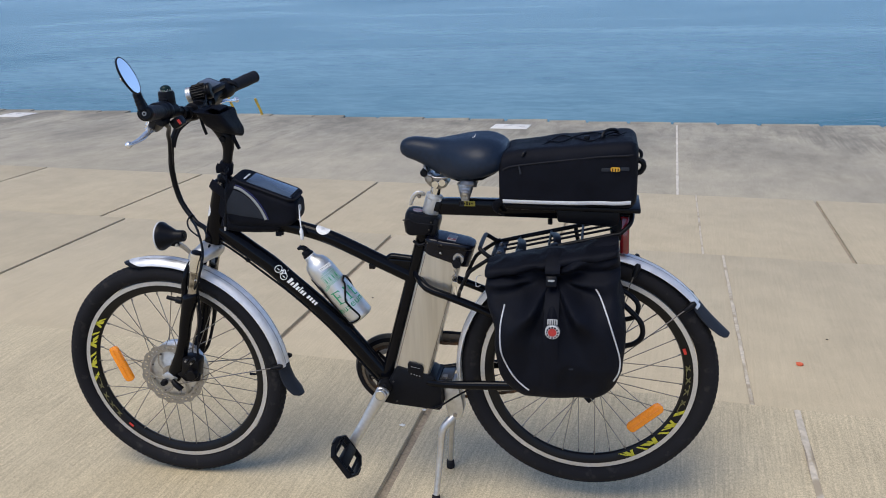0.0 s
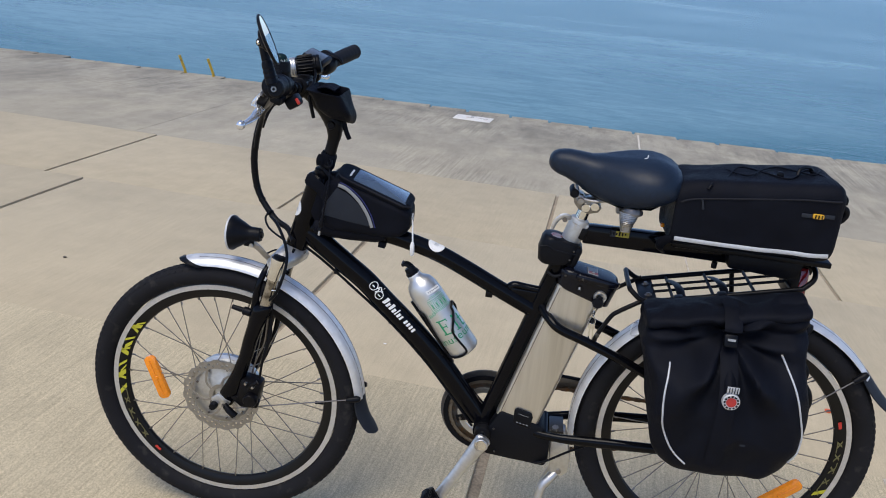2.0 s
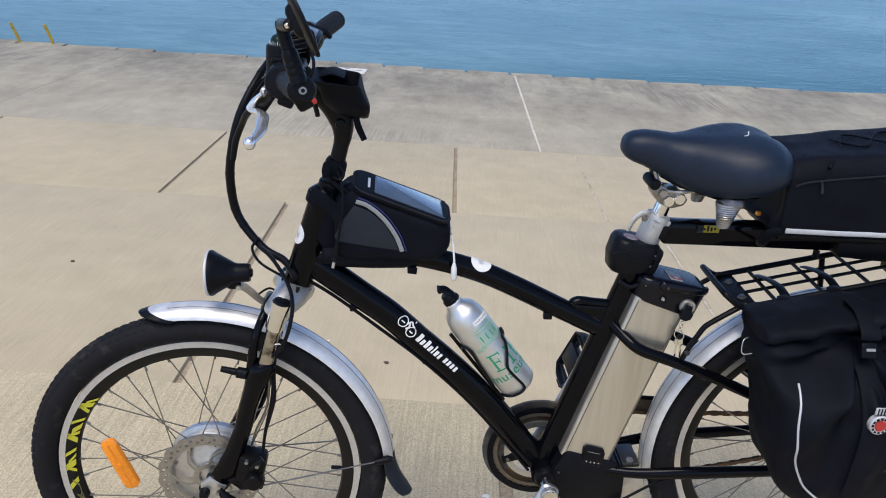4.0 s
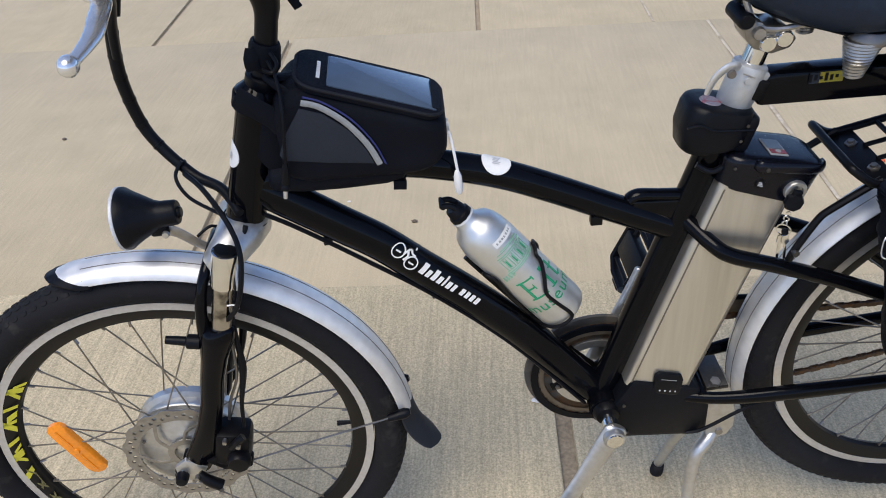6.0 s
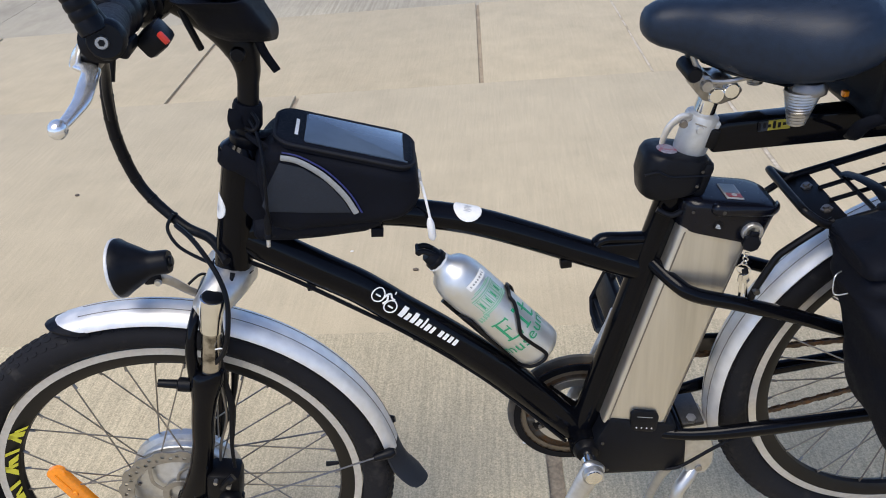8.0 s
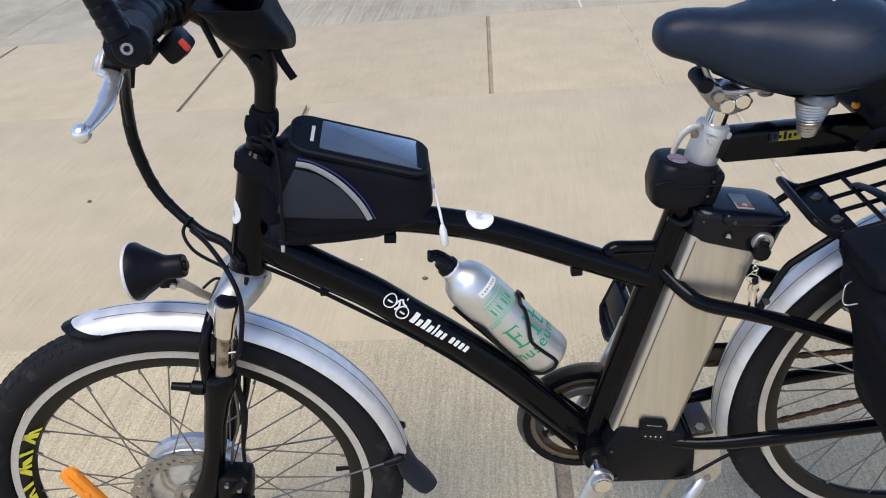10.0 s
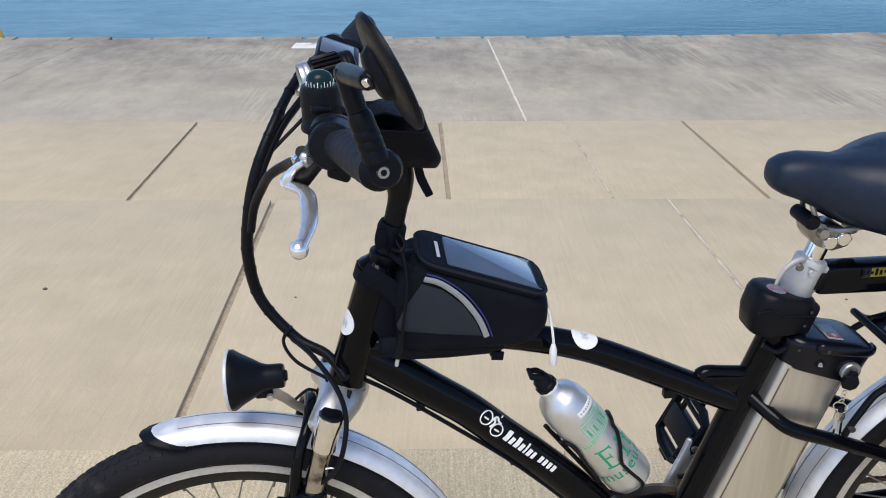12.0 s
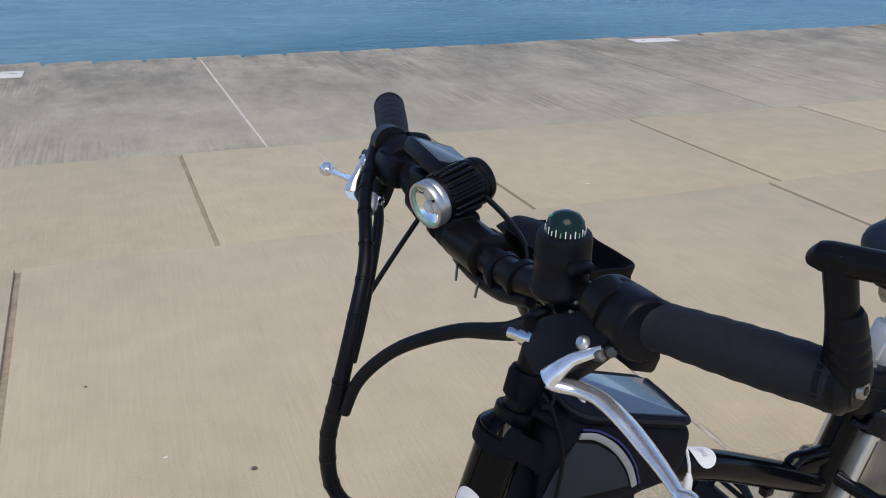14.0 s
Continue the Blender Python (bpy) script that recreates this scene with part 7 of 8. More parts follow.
def near_face(ob, u, w, lift=0.002):
    """The point of a bag's near face at that place, in the bicycle's own axes."""
    tree = BVHTree.FromPolygons([v.co for v in ob.data.vertices], [p.vertices for p in ob.data.polygons])
    hit = tree.ray_cast(Vector((u, -0.9, w)), Vector((0, 1, 0)))[0]
    return Vector((u, hit.y - lift, w)) if hit else Vector((u, -0.1, w))


# pannier
def pan_section(w, u0, u1, v0, v1, r=0.03, tilt=0.0):
    return [Vector(((u0 + u1) / 2 + x, (v0 + v1) / 2 + y, w + x * tilt)) for x, y in rounded_rect(u1 - u0, abs(v1 - v0), min(r, abs(v1 - v0) / 2.05), 8)]


def pan_crease(p):
    """Folds that run from the buckle outwards, and a fold under the rolled top."""
    if p.y < -0.10:
        d = p - Vector((1.117, p.y, 0.742))
        r = math.hypot(d.x, d.z)
        a = math.degrees(math.atan2(d.z, d.x))
        near = min(r / 0.075, 1.0) ** 1.6 * math.exp(-max(r - 0.06, 0) / 0.075)
        for at, wide, deep in ((-158, 13, 0.028), (-130, 10, -0.026), (-108, 9, 0.018), (-88, 8, -0.010), (-66, 9, 0.018), (-46, 10, -0.027), (-22, 12, 0.028)):
            p = p + Vector((0, 1.45 * deep * near * math.exp(-((a - at) / wide) ** 2), 0))
        for at, wide, deep in ((160, 9, 0.018), (142, 10, -0.018), (120, 9, 0.012), (60, 9, 0.012), (38, 10, -0.018), (18, 9, 0.018)):
            p = p + Vector((0, deep * 1.15 * min(r / 0.06, 1.0) ** 1.6 * math.exp(-max(r - 0.06, 0) / 0.06) * math.exp(-((a - at) / wide) ** 2), 0))
        fold = 0.740 + abs(p.x - 1.117) * 0.10 + (p.x - 1.11) * 0.06
        p = p + Vector((0, 0.026 * math.exp(-((p.z - fold) / 0.013) ** 2), 0))
        p = p + Vector((0, 0.020 * math.exp(-(d.x / 0.035) ** 2 - (d.z / 0.03) ** 2), 0))
        p = p + Vector((0, 0.005 * noise.noise(Vector((p.x * 26, 1.0, p.z * 17))), 0))
    return p


pannier = thing("pannier_bag", "black roll-top nylon pannier hung on the rear carrier", "bag", BIKE_AT, group="luggage on the bicycle")
pan_body = part("bag_body", cloth([pan_section(*s) for s in (
    (0.4575, 1.100, 1.215, -0.13, -0.200, 0.03, 0.05), (0.459, 1.066, 1.232, -0.110, -0.220, 0.035, 0.05), (0.469, 1.040, 1.252, -0.095, -0.240, 0.04, 0.05), (0.502, 1.010, 1.273, -0.084, -0.252, 0.04, 0.05), (0.565, 0.990, 1.285, -0.078, -0.259, 0.045, 0.03), (0.62, 0.980, 1.284, -0.078, -0.255, 0.045, 0.03),
    (0.675, 0.966, 1.278, -0.076, -0.242, 0.045, 0.06), (0.708, 0.962, 1.272, -0.076, -0.212, 0.04, 0.09), (0.726, 0.957, 1.270, -0.076, -0.202, 0.04, 0.13), (0.750, 0.957, 1.268, -0.076, -0.198, 0.035, 0.16), (0.773, 0.957, 1.265, -0.074, -0.170, 0.025, 0.19), (0.784, 0.955, 1.262, -0.078, -0.125, 0.018, 0.20))], 0.006, 9.0, cols=190, rows=120, seed=2.0, crease=pan_crease, ridge=0.007), FABRIC, pannier, "soft creased black nylon body")
part("roll_top", cloth([[Vector((u, -0.124 + 0.058 * math.cos(a) * k, 0.775 + (u - 1.11) * 0.195 + 0.016 * math.copysign(abs(math.sin(a)) ** 0.7, math.sin(a)) * k)) for a in (2 * math.pi * j / 28 for j in range(28))] for u, k in ((0.956, 0.5), (0.963, 0.95), (1.02, 1.0), (1.09, 0.92), (1.13, 0.92), (1.20, 1.0), (1.258, 0.95), (1.266, 0.5))], 0.005, 13.0, cols=96, rows=110, seed=5.0, ridge=0.010), FABRIC, pannier, "rolled closing edge")
part("centre_strap", tube([(1.118, -0.120, 0.796), (1.118, -0.165, 0.790), (1.117, -0.198, 0.762)] + [near_face(pan_body, 1.118, w, 0.001) for w in (0.74, 0.70, 0.64, 0.56, 0.50)], 0.0170, 8, flat=0.12, side=(0, 1, 0.2)), FABRIC, pannier, "black webbing strap")
part("buckle", box((1.115, -0.200, 0.743), (0.026, 0.012, 0.026), 0.004, Matrix.Rotation(radians(-22), 4, "X")), PLASTIC, pannier, "black side-release buckle")
part("buckle_print", box((1.115, -0.2075, 0.748), (0.015, 0.002, 0.0045), 0, Matrix.Rotation(radians(-22), 4, "X")), TRIM_GREY, pannier)
BADGE = near_face(pan_body, 1.122, 0.648, 0.0060)
part("badge", lathe([(0.0, 0.0040), (0.0150, 0.0040), (0.0166, 0.0025), (0.0166, -0.006)], BADGE, (0, -1, 0.05), 32), REFLECT, pannier, "round red and white badge")
part("badge_centre", lathe([(0.0, 0.0050), (0.0094, 0.0050), (0.0100, 0.003)], BADGE, (0, -1, 0.05), 24), BADGE_RED, pannier)
for k in range(12):
    a = radians(30 * k)
    part("badge_mark", box(BADGE + Vector((0.0126 * math.cos(a), -0.0041, 0.0126 * math.sin(a))), (0.0034, 0.0014, 0.0040), 0, Matrix.Rotation(-a, 4, "Y")), PLASTIC, pannier)
part("badge_tab", box(BADGE + Vector((0.0, 0.001, 0.024)), (0.023, 0.003, 0.013), 0.001), REFLECT, pannier, "grey ribbed tab")
for k in range(4):
    part("tab_rib", box(BADGE + Vector((-0.0075 + 0.005 * k, -0.0012, 0.024)), (0.0014, 0.002, 0.012), 0), FABRIC_GREY, pannier)
def seam_point(u, w):
    """The seam's place on the bag, moved inwards where the bag's side curves away."""
    for k in range(14):
        p = near_face(pan_body, u + (0.003 if u < 1.12 else -0.003) * k, w, 0.0022)
        if p.y < -0.145:
            break
    return p


for line in (((1.008, 0.686), (1.002, 0.650), (1.002, 0.610), (1.008, 0.572), (1.023, 0.537), (1.042, 0.508), (1.068, 0.486)), ((1.216, 0.728), (1.228, 0.708), (1.244, 0.676), (1.260, 0.630), (1.274, 0.580), (1.273, 0.545), (1.262, 0.520))):
    part("piping", tube([seam_point(*p.xz) for p in smooth_path([Vector((u, 0, w)) for u, w in line], 5)], 0.0019, 8, smooth=False), REFLECT, pannier, "silver reflective piping")
part("side_clip", tube([(0.944, -0.142, 0.730), (0.934, -0.148, 0.728), (0.932, -0.152, 0.712), (0.935, -0.156, 0.706), (0.945, -0.163, 0.712)], 0.0009, 8), CAST, pannier)
part("small_print", box(near_face(pan_body, 1.165, 0.552, 0.0), (0.010, 0.002, 0.004), 0), FABRIC_GREY, pannier)
part("bottom_hook", box((1.19, -0.11, 0.447), (0.075, 0.05, 0.012), 0.004), PLASTIC, pannier)


# trunk bag
def trunk_section(u, hw, w0, w1, r=0.028, lean=0.0):
    return [Vector((u + lean * (y), -x, (w0 + w1) / 2 + y)) for x, y in rounded_rect(hw * 2, w1 - w0, min(r, (w1 - w0) / 2.1), 8)]


trunk = thing("trunk_bag", "black padded nylon trunk bag on the seat-post rack", "bag", BIKE_AT, group="luggage on the bicycle")
trunk_body = part("bag_body", cloth([trunk_section(*s) for s in ((0.990, 0.060, 0.905, 0.975), (0.983, 0.080, 0.893, 0.995), (0.988, 0.087, 0.886, 1.010), (1.012, 0.091, 0.884, 1.018), (1.08, 0.095, 0.884, 1.027), (1.16, 0.098, 0.884, 1.034), (1.24, 0.099, 0.884, 1.042), (1.280, 0.098, 0.885, 1.045), (1.296, 0.093, 0.890, 1.040), (1.303, 0.082, 0.900, 1.028), (1.304, 0.062, 0.915, 1.008))], 0.0042, 11.0, cols=120, rows=90, seed=9.0, ridge=0.0025), FABRIC, trunk, "padded black nylon body")
part("reflective_stripe", tube([near_face(trunk_body, u, w, 0.0018) for u, w in ((0.992, 0.902), (1.01, 0.9015), (1.03, 0.901), (1.05, 0.901), (1.07, 0.901), (1.09, 0.901), (1.11, 0.901), (1.13, 0.9013), (1.15, 0.9016), (1.17, 0.902), (1.19, 0.902), (1.21, 0.9023), (1.23, 0.9026), (1.25, 0.903), (1.27, 0.904), (1.29, 0.905))], 0.0044, 8, flat=0.25, side=(0, 1, 0)), REFLECT, trunk, "pale reflective stripe")
part("lid_zip", tube([near_face(trunk_body, u, w, 0.001) for u, w in ((0.992, 0.978), (1.02, 0.988), (1.12, 1.002), (1.22, 1.013), (1.285, 1.017))] + [Vector((1.302, -0.05, 1.014)), Vector((1.305, 0.0, 1.013))], 0.0020, 8), ZIP, trunk, "coil zip round the lid")
part("zip_pull", tube([near_face(trunk_body, u, w, 0.003) for u, w in ((1.030, 0.990), (1.033, 0.981), (1.035, 0.970))], [0.0015, 0.0022, 0.0025], 8), FABRIC_GREY, trunk, "grey zip pull")
part("front_zip_pull", tube([(1.038, -0.093, 1.012), (1.042, -0.090, 1.018), (1.046, -0.085, 1.021)], 0.003, 8), PLASTIC, trunk)
LOGO = near_face(trunk_body, 1.252, 0.984, 0.001)
part("logo_wing", box(LOGO + Vector((-0.021, 0.001, -0.001)), (0.020, 0.003, 0.008), 0.001), FABRIC_GREY, trunk)
part("logo_wing", box(LOGO + Vector((0.021, 0.001, 0.001)), (0.020, 0.003, 0.008), 0.001), FABRIC_GREY, trunk)
part("logo", loft([[LOGO + Vector((x * k, h, y * k)) for x, y in rounded_rect(0.021, 0.0095, 0.003)] for h, k in ((0.001, 1.0), (-0.002, 1.0), (-0.003, 0.92))]), AMBER, trunk, "small amber logo patch")
for k in range(3):
    part("logo_mark", box(LOGO + Vector((-0.006 + 0.006 * k, -0.0045, 0.0)), (0.0024, 0.0012, 0.007), 0), SATIN_BLACK, trunk)
for v in (-0.06, 0.055):
    part("bungee", tube([(1.075, v, 1.026), (1.12, -v * 0.6, 1.033), (1.16, v * 0.2, 1.038), (1.20, v * 0.8, 1.040), (1.25, -v * 0.3, 1.046), (1.285, v, 1.043)], 0.0017, 7), FABRIC, trunk, "black bungee cord")
part("carry_loop", tube([(1.22, -0.020, 1.040), (1.225, -0.012, 1.052), (1.238, 0.0, 1.056), (1.252, 0.012, 1.053), (1.26, 0.02, 1.043)], 0.004, 8), PLASTIC, trunk)
part("cord_lock", box((1.185, -0.030, 1.042), (0.014, 0.012, 0.012), 0.004), PLASTIC, trunk)
part("rear_clip", tube([(1.302, -0.060, 0.998), (1.313, -0.062, 0.994), (1.317, -0.060, 0.982), (1.311, -0.058, 0.970), (1.302, -0.058, 0.966)], 0.0065, 10), PLASTIC, trunk, "black webbing clip at the back")
part("rear_tab", tube([(1.303, -0.060, 1.022), (1.310, -0.062, 1.014), (1.310, -0.062, 1.004)], 0.004, 8), PLASTIC, trunk)
part("front_strap", tube([(0.990, -0.086, 0.900), (0.974, -0.074, 0.888), (0.972, -0.060, 0.868), (0.985, -0.030, 0.850)], [0.008, 0.010, 0.009, 0.007], 8, flat=0.4), FABRIC, trunk)
part("amber_tag", box((0.978, -0.014, 0.903), (0.008, 0.008, 0.008), 0.002), ORANGE, trunk, "small amber tag on the front")


# bag on the top tube with a phone window
def tb_section(u, hw, w0, w1, r=0.016):
    return [Vector((u, -x, (w0 + w1) / 2 + y + (x * -0.07 if y > 0 else 0))) for x, y in rounded_rect(hw * 2, w1 - w0, min(r, (w1 - w0) / 2.1), 6)]


phone_bag = thing("phone_bag", "small black bag with a phone window strapped on the top tube", "bag", BIKE_AT, group="luggage on the bicycle")
part("bag_body", cloth([tb_section(*s) for s in ((0.257, 0.026, 0.830, 0.892), (0.254, 0.036, 0.818, 0.905), (0.262, 0.042, 0.810, 0.918), (0.278, 0.044, 0.806, 0.930), (0.293, 0.0445, 0.804, 0.928), (0.340, 0.0445, 0.803, 0.912), (0.390, 0.0445, 0.803, 0.894), (0.420, 0.044, 0.806, 0.883), (0.436, 0.041, 0.814, 0.876), (0.446, 0.034, 0.826, 0.870), (0.448, 0.022, 0.836, 0.862))], 0.0016, 22.0, cols=72, rows=40, seed=4.0), FABRIC, phone_bag, "padded black cloth body")
TOP_DIR, TOP_ACROSS = Vector((0.115, 0, -0.0410)).normalized(), Vector((0, 1, 0.075)).normalized()
TOP_N = TOP_DIR.cross(TOP_ACROSS).normalized()


def on_top(a, b, h=0.0):
    return Vector((0.364, 0, 0.9075)) + TOP_DIR * a + TOP_ACROSS * b + TOP_N * h


part("lid", loft([[on_top(x * k, y * k, h) for x, y in rounded_rect(0.170, 0.084, 0.022, 8)] for h, k in ((-0.006, 1.0), (0.001, 1.01), (0.003, 0.985), (0.0035, 0.95))]), FABRIC, phone_bag, "padded lid")
rim = [on_top(x, y, 0.001) for x, y in rounded_rect(0.172, 0.086, 0.023, 8)]
part("zip_piping", tube(rim + rim[:1], 0.0022, 7, smooth=False), ZIP, phone_bag)
part("phone_window", loft([[on_top(x * k + 0.014, y * k, h) for x, y in rounded_rect(0.128, 0.069, 0.004, 4)] for h, k in ((0.003, 1.0), (0.0048, 1.0), (0.0054, 0.97))]), WINDOW, phone_bag, "clear plastic phone window")
part("window_edge", loft([[on_top(x + 0.075, y, h) for x, y in rounded_rect(0.007, 0.066, 0.002, 3)] for h in (0.004, 0.0062)]), FABRIC, phone_bag)
for k in range(8):
    part("logo_bar", box((0, 0, 0), (0.0042, 0.0032, 0.0012), 0, Matrix.Translation(on_top(-0.060, -0.020 + 0.0048 * k, 0.0046)) @ Matrix((TOP_DIR, TOP_ACROSS, TOP_N)).transposed().to_4x4()), WHITE, phone_bag)
part("grey_panel", prism([(0.2540, 0.850), (0.2660, 0.876), (0.2860, 0.906), (0.312, 0.896), (0.338, 0.873), (0.355, 0.845), (0.361, 0.828), (0.31, 0.834), (0.258, 0.842)], -0.0462, -0.0430, 0.001), FABRIC_GREY, phone_bag, "charcoal side panel")
part("reflective_trim", tube([(0.289, -0.0465, 0.913), (0.309, -0.0470, 0.906), (0.335, -0.0470, 0.884), (0.356, -0.0470, 0.854), (0.367, -0.0465, 0.827)], 0.0037, 8, flat=0.3, side=(0, 1, 0)), TRIM_GREY, phone_bag, "silver curved trim")
part("blue_trim", tube([(0.292, -0.0462, 0.9195), (0.313, -0.0466, 0.911), (0.341, -0.0466, 0.888), (0.363, -0.0466, 0.856), (0.374, -0.0462, 0.827)], 0.0011, 7), BLUE_TRIM, phone_bag, "thin blue piping")
part("tube_skirt", loft([[Vector((u + du, hv * math.cos(q), 0.803 + hw * math.sin(q) * (1.0 if math.sin(q) > 0 else k))) for q in (2 * math.pi * j / 24 for j in range(24))] for u, du, hv, hw, k in ((0.232, 0, 0.030, 0.020, 0.6), (0.236, 0, 0.034, 0.024, 0.75), (0.270, 0, 0.036, 0.026, 0.92), (0.320, 0, 0.036, 0.026, 0.95), (0.372, 0, 0.035, 0.025, 0.90), (0.392, 0, 0.033, 0.022, 0.70), (0.396, 0, 0.028, 0.018, 0.5))]), FABRIC, phone_bag, "black cloth skirt wrapped round the tube")
part("strap_end", box((0.3865, -0.0200, 0.7800), (0.016, 0.003, 0.013), 0.001, Matrix.Rotation(radians(6), 4, "Y")), FABRIC, phone_bag)
part("head_strap", tube([HT1 + HTD * -0.014, HT1 + HTD * 0.002], 0.0300, 20, smooth=False), FABRIC, phone_bag, "black strap round the head tube")
part("head_strap", tube([(0.216, -0.026, 0.918), (0.232, -0.033, 0.908), (0.252, -0.034, 0.892), (0.262, -0.036, 0.880)], 0.0130, 8, flat=0.2, side=(0, 1, 0)), FABRIC, phone_bag)
part("front_panel", prism([(0.222, 0.838), (0.240, 0.900), (0.262, 0.905), (0.268, 0.880), (0.262, 0.815), (0.236, 0.812)], -0.024, 0.024, 0.004), FABRIC, phone_bag, "black cloth between the head tube and the bag")
part("front_tab", tube([(0.250, -0.020, 0.936), (0.262, -0.030, 0.930), (0.276, -0.036, 0.918), (0.282, -0.038, 0.904)], [0.004, 0.005, 0.006, 0.005], 8, flat=0.5), FABRIC, phone_bag)
part("head_strap", tube([(0.246, 0.0, 0.930), (0.262, 0.0, 0.925), (0.282, 0.0, 0.928)], 0.012, 8, flat=0.25, side=(0, 0, 1)), FABRIC, phone_bag)
part("plug_lead", tube([(0.448, -0.012, 0.852), (0.452, -0.024, 0.838), (0.455, -0.032, 0.818), (0.457, -0.035, 0.800)], 0.0018, 8), PLUG_WHITE, phone_bag, "white audio lead")
part("plug", lathe([(0.0, 0.0), (0.0028, 0.0), (0.0052, 0.004), (0.0050, 0.024), (0.0026, 0.032), (0.0, 0.033)], (0.4575, -0.0355, 0.770), (-0.04, 0.02, 1), 14), PLUG_WHITE, phone_bag, "white plastic plug")
part("lead_eyelet", lathe([(0.004, -0.002), (0.008, -0.002), (0.008, 0.002), (0.004, 0.002)], (0.449, -0.012, 0.852), (1, 0, 0.1), 16, close=True), REFLECT, phone_bag)
part("power_lead", tube([(0.258, -0.022, 0.955), (0.266, -0.034, 0.935), (0.268, -0.050, 0.905), (0.264, -0.054, 0.870), (0.2592, -0.054, 0.832)], 0.0020, 7), PLASTIC, phone_bag, "thin black power lead")
part("power_plug", lathe([(0.0, 0.0), (0.0024, 0.0), (0.0024, 0.010), (0.0052, 0.011), (0.0052, 0.017), (0.0044, 0.018), (0.0050, 0.019), (0.0046, 0.034), (0.0030, 0.046), (0.0, 0.047)], (0.2525, -0.0535, 0.798), (0.17, 0, 1), 14), PLASTIC, phone_bag, "black barrel plug")
part("plug_tip", lathe([(0.0, -0.001), (0.0026, -0.001), (0.0026, 0.010)], (0.2525, -0.0535, 0.798), (0.17, 0, 1), 12), TRACK, phone_bag, "bright plug tip")

# pouch behind the stem
pouch = thing("stem_pouch", "small black cloth pouch tied behind the handlebar stem", "pouch", BIKE_AT, group="luggage on the bicycle")


def pouch_ring(w, u0, u1, hv, r):
    """One level of the pouch; its floor rises towards the near side."""
    rise = 0.55 * max(1 - (w - 1.04) / 0.075, 0)
    mid = -0.014 - 0.022 * min(max((w - 1.04) / 0.07, 0), 1)
    return [Vector(((u0 + u1) / 2 + x, y + mid, w - 0.004 - 0.10 * x - (y - 0.03) * rise * 0.55)) for x, y in rounded_rect(u1 - u0, hv * 2, r, 6)]


part("pouch_body", cloth([pouch_ring(*s) for s in ((1.040, 0.262, 0.300, 0.028, 0.010), (1.044, 0.254, 0.306, 0.036, 0.014), (1.064, 0.238, 0.308, 0.048, 0.016), (1.092, 0.232, 0.300, 0.050, 0.016), (1.114, 0.222, 0.294, 0.054, 0.014), (1.115, 0.225, 0.291, 0.051, 0.012), (1.090, 0.248, 0.288, 0.044, 0.010))], 0.002, 25.0, cols=60, rows=30, seed=1.0), FABRIC, pouch, "open black cloth pouch")
part("pouch_flap", tube([(0.228, 0.0, 1.108), (0.248, 0.0, 1.114), (0.268, 0.0, 1.108)], 0.030, 10, flat=0.12, side=(0, 0, 1)), FABRIC, pouch)
part("pouch_strap", tube([(0.286, -0.010, 1.045), (0.290, -0.010, 1.028), (0.300, -0.010, 1.006)], [0.005, 0.0055, 0.005], 8, flat=0.4), FABRIC, pouch, "hanging strap end")

for path, r in ((((0.214, -0.030, 1.092), (0.222, -0.040, 1.075), (0.226, -0.040, 1.060), (0.228, -0.038, 1.050)), 0.0040),
                (((0.262, -0.018, 0.962), (0.268, -0.026, 0.952), (0.262, -0.030, 0.944), (0.252, -0.030, 0.948)), 0.0024)):
    part("stem_lead", tube(path, r, 7), PLASTIC, stem, "loose black lead tied to the stem")

# ---- along the water's edge, and litter ----
for x0, x1, yc, deep in ((-3.05, -2.36, 15.66, 0.50), (8.86, 9.88, 16.40, 0.42), (-14.6, -13.93, 15.76, 0.62)):
    plate = part("marker_plate", box(((x0 + x1) / 2, yc, -1.581 + 0.03 * (16.32 - yc)), (x1 - x0, deep, 0.010), 0.003, Matrix.Rotation(radians(-1.72), 4, "X")), PLATE_WHITE, None)
    tagged(plate, "white painted plate set in the concrete by the water", "plate", "plates along the edge")
    rl = random.Random(int(x0 * 10))
    for k in range(7):
        part("plate_mark", box((x0 + 0.1 + (x1 - x0 - 0.2) * rl.random(), yc - 0.15 + 0.3 * rl.random(), -1.5755 + 0.03 * (16.32 - yc)), (0.03 + 0.07 * rl.random(), 0.012, 0.002), 0), FABRIC_GREY, plate)
ladder = thing("ladder", "yellow steel ladder rails standing over the water's edge", "ladder", Matrix.Translation((-8.70, 16.43, -1.60)))
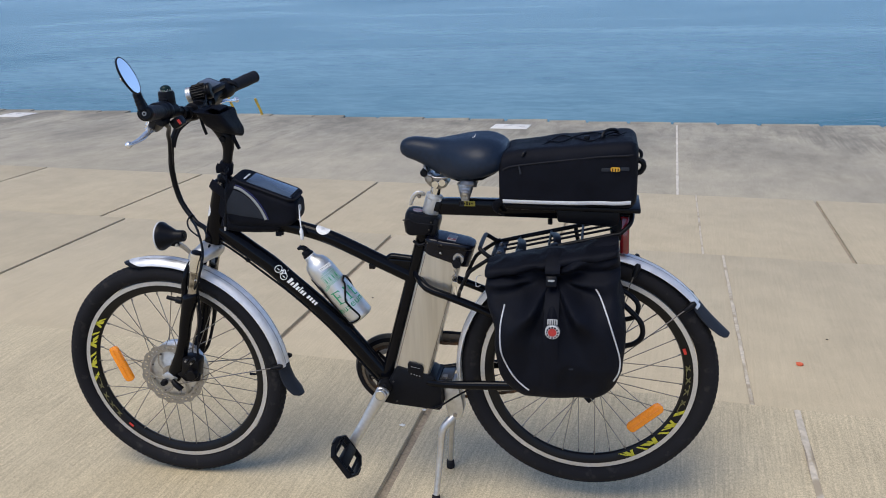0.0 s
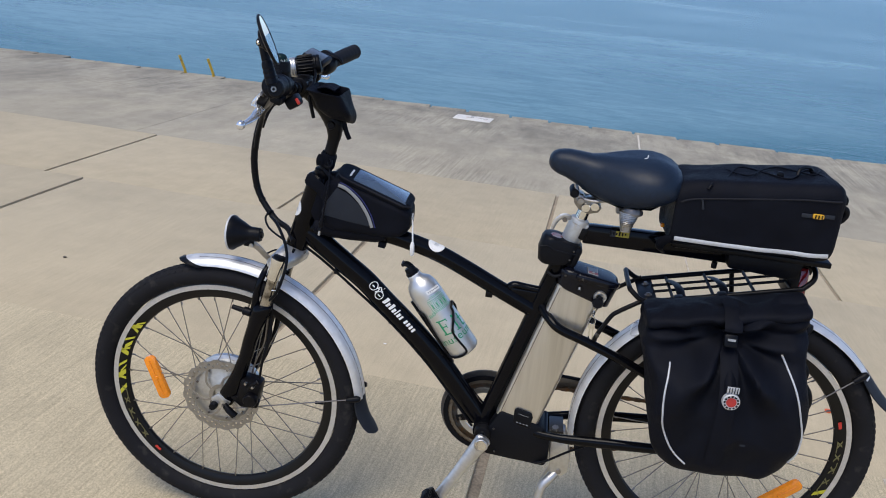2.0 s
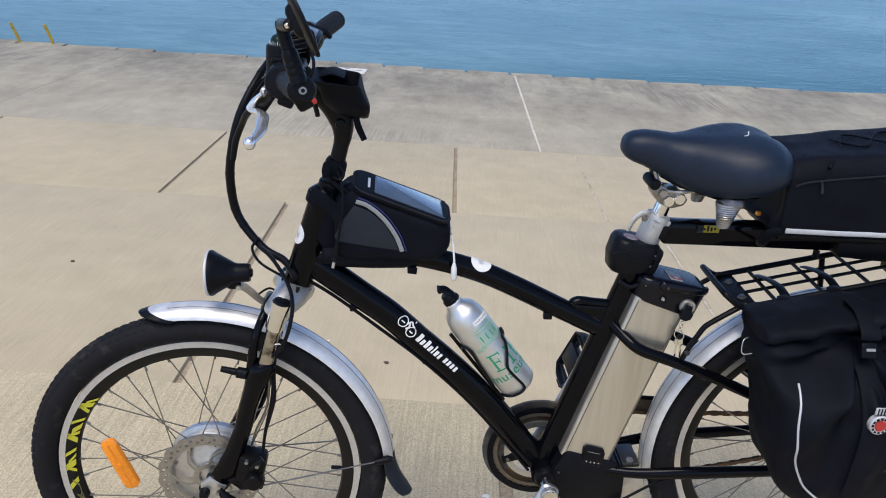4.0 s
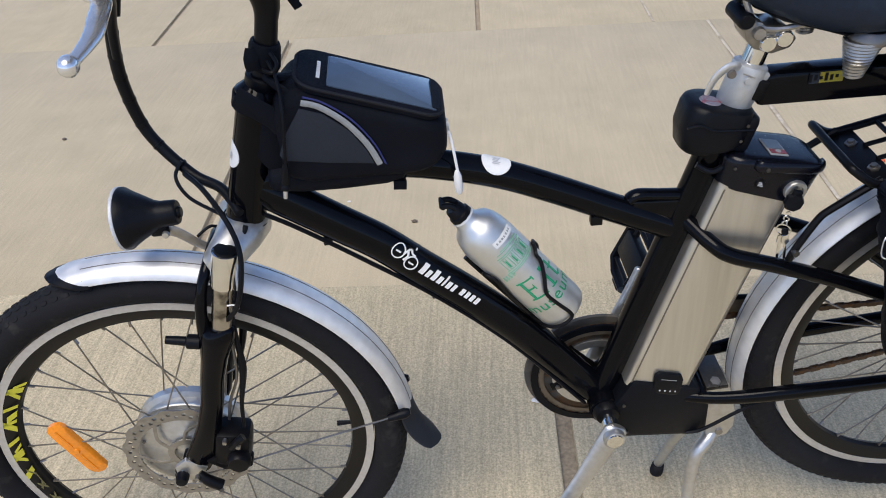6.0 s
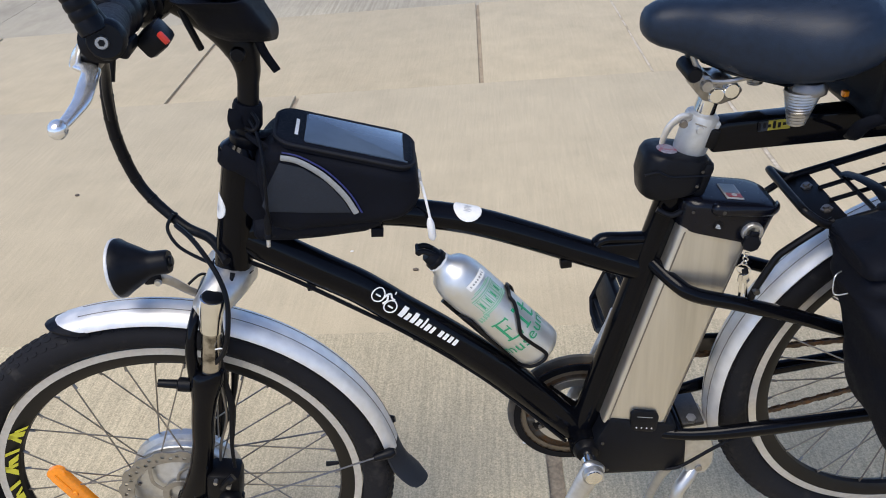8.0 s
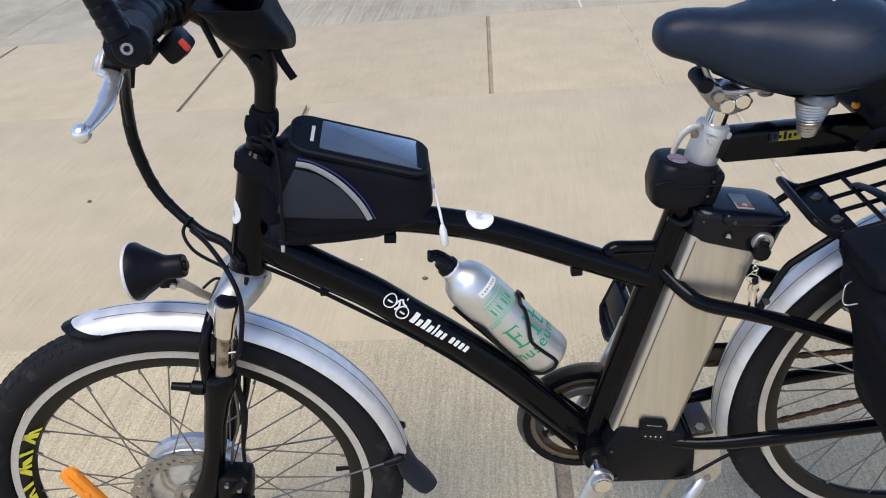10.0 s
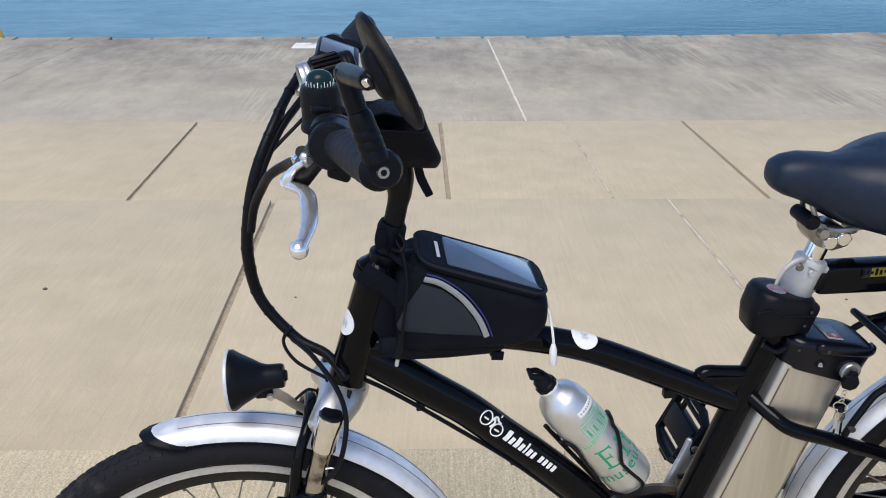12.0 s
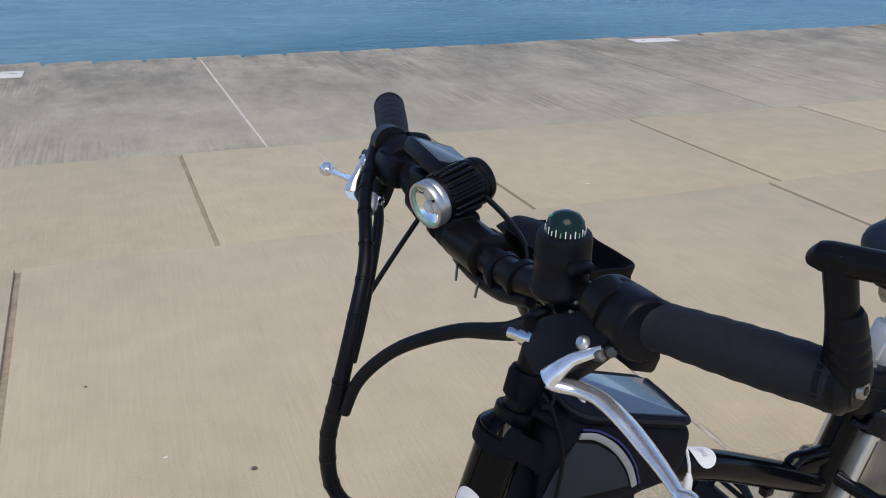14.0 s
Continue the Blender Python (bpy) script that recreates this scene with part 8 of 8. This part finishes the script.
for dx in (-0.32, 0.32):
    part("rail", tube([(dx, 0.10, -1.0), (dx, 0.08, -0.05), (dx - 0.02, 0.05, 0.10), (dx - 0.10, 0.00, 0.37)], 0.028, 10, smooth=False), LADDER_YELLOW, ladder, "yellow painted rail")
for k in range(3):
    part("rung", tube([(-0.32, 0.10, -0.25 - 0.28 * k), (0.32, 0.10, -0.25 - 0.28 * k)], 0.016, 8, smooth=False), LADDER_YELLOW, ladder)


def litter(name, label, category, at, size, material, seed, flat=0.5, group=""):
    bm = bmesh.new()
    bmesh.ops.create_icosphere(bm, subdivisions=2, radius=1.0)
    for v in bm.verts:
        v.co *= 1 + 0.35 * noise.noise(v.co * 1.7 + Vector((seed, 0, 0)))
        v.co.z *= flat
    bmesh.ops.scale(bm, vec=(size, size * 0.7, size), verts=bm.verts)
    low = min(v.co.z for v in bm.verts)
    bmesh.ops.translate(bm, vec=(at[0], at[1], at[2] - low), verts=bm.verts)
    ob = part(name, bm, material, None)
    tagged(ob, label, category, group)


litter("orange_peel", "scrap of orange peel lying on the concrete tread", "litter", (1.115, 4.46, -0.490 + 0.03 * 1.655), 0.019, PEEL, 3, 0.4)
litter("paper_scrap", "scrap of white paper on the concrete by the stand", "litter", (-0.30, 2.82, 0.010), 0.010, PAPER, 5, 0.25)
litter("paper_scrap", "scrap of white paper on the concrete by the joint", "litter", (-0.26, 2.93, 0.010), 0.008, PAPER, 6, 0.25)
for k, (x, y, r) in enumerate(((-2.96, 4.60, 0.011), (-2.40, 4.93, 0.011), (-0.69, 4.13, 0.011), (1.28, 4.80, 0.007), (-1.22, 4.84, 0.006))):
    litter("pebble", "small dark pebble lying on the concrete tread", "pebble", (x, y, -0.490 + 0.03 * (6.115 - y)), r, PEBBLE, 11 + k, 0.5, "pebbles on the concrete")
for k, (x, y, r) in enumerate(((-0.96, 4.29, 0.008), (2.55, 7.45, 0.017))):
    litter("paper_scrap", "scrap of pale paper lying on the concrete tread", "litter", (x, y, -0.490 + 0.03 * (6.115 - y) if y < 6 else -0.970 + 0.03 * (9.30 - y)), r, PAPER, 31 + k, 0.25)
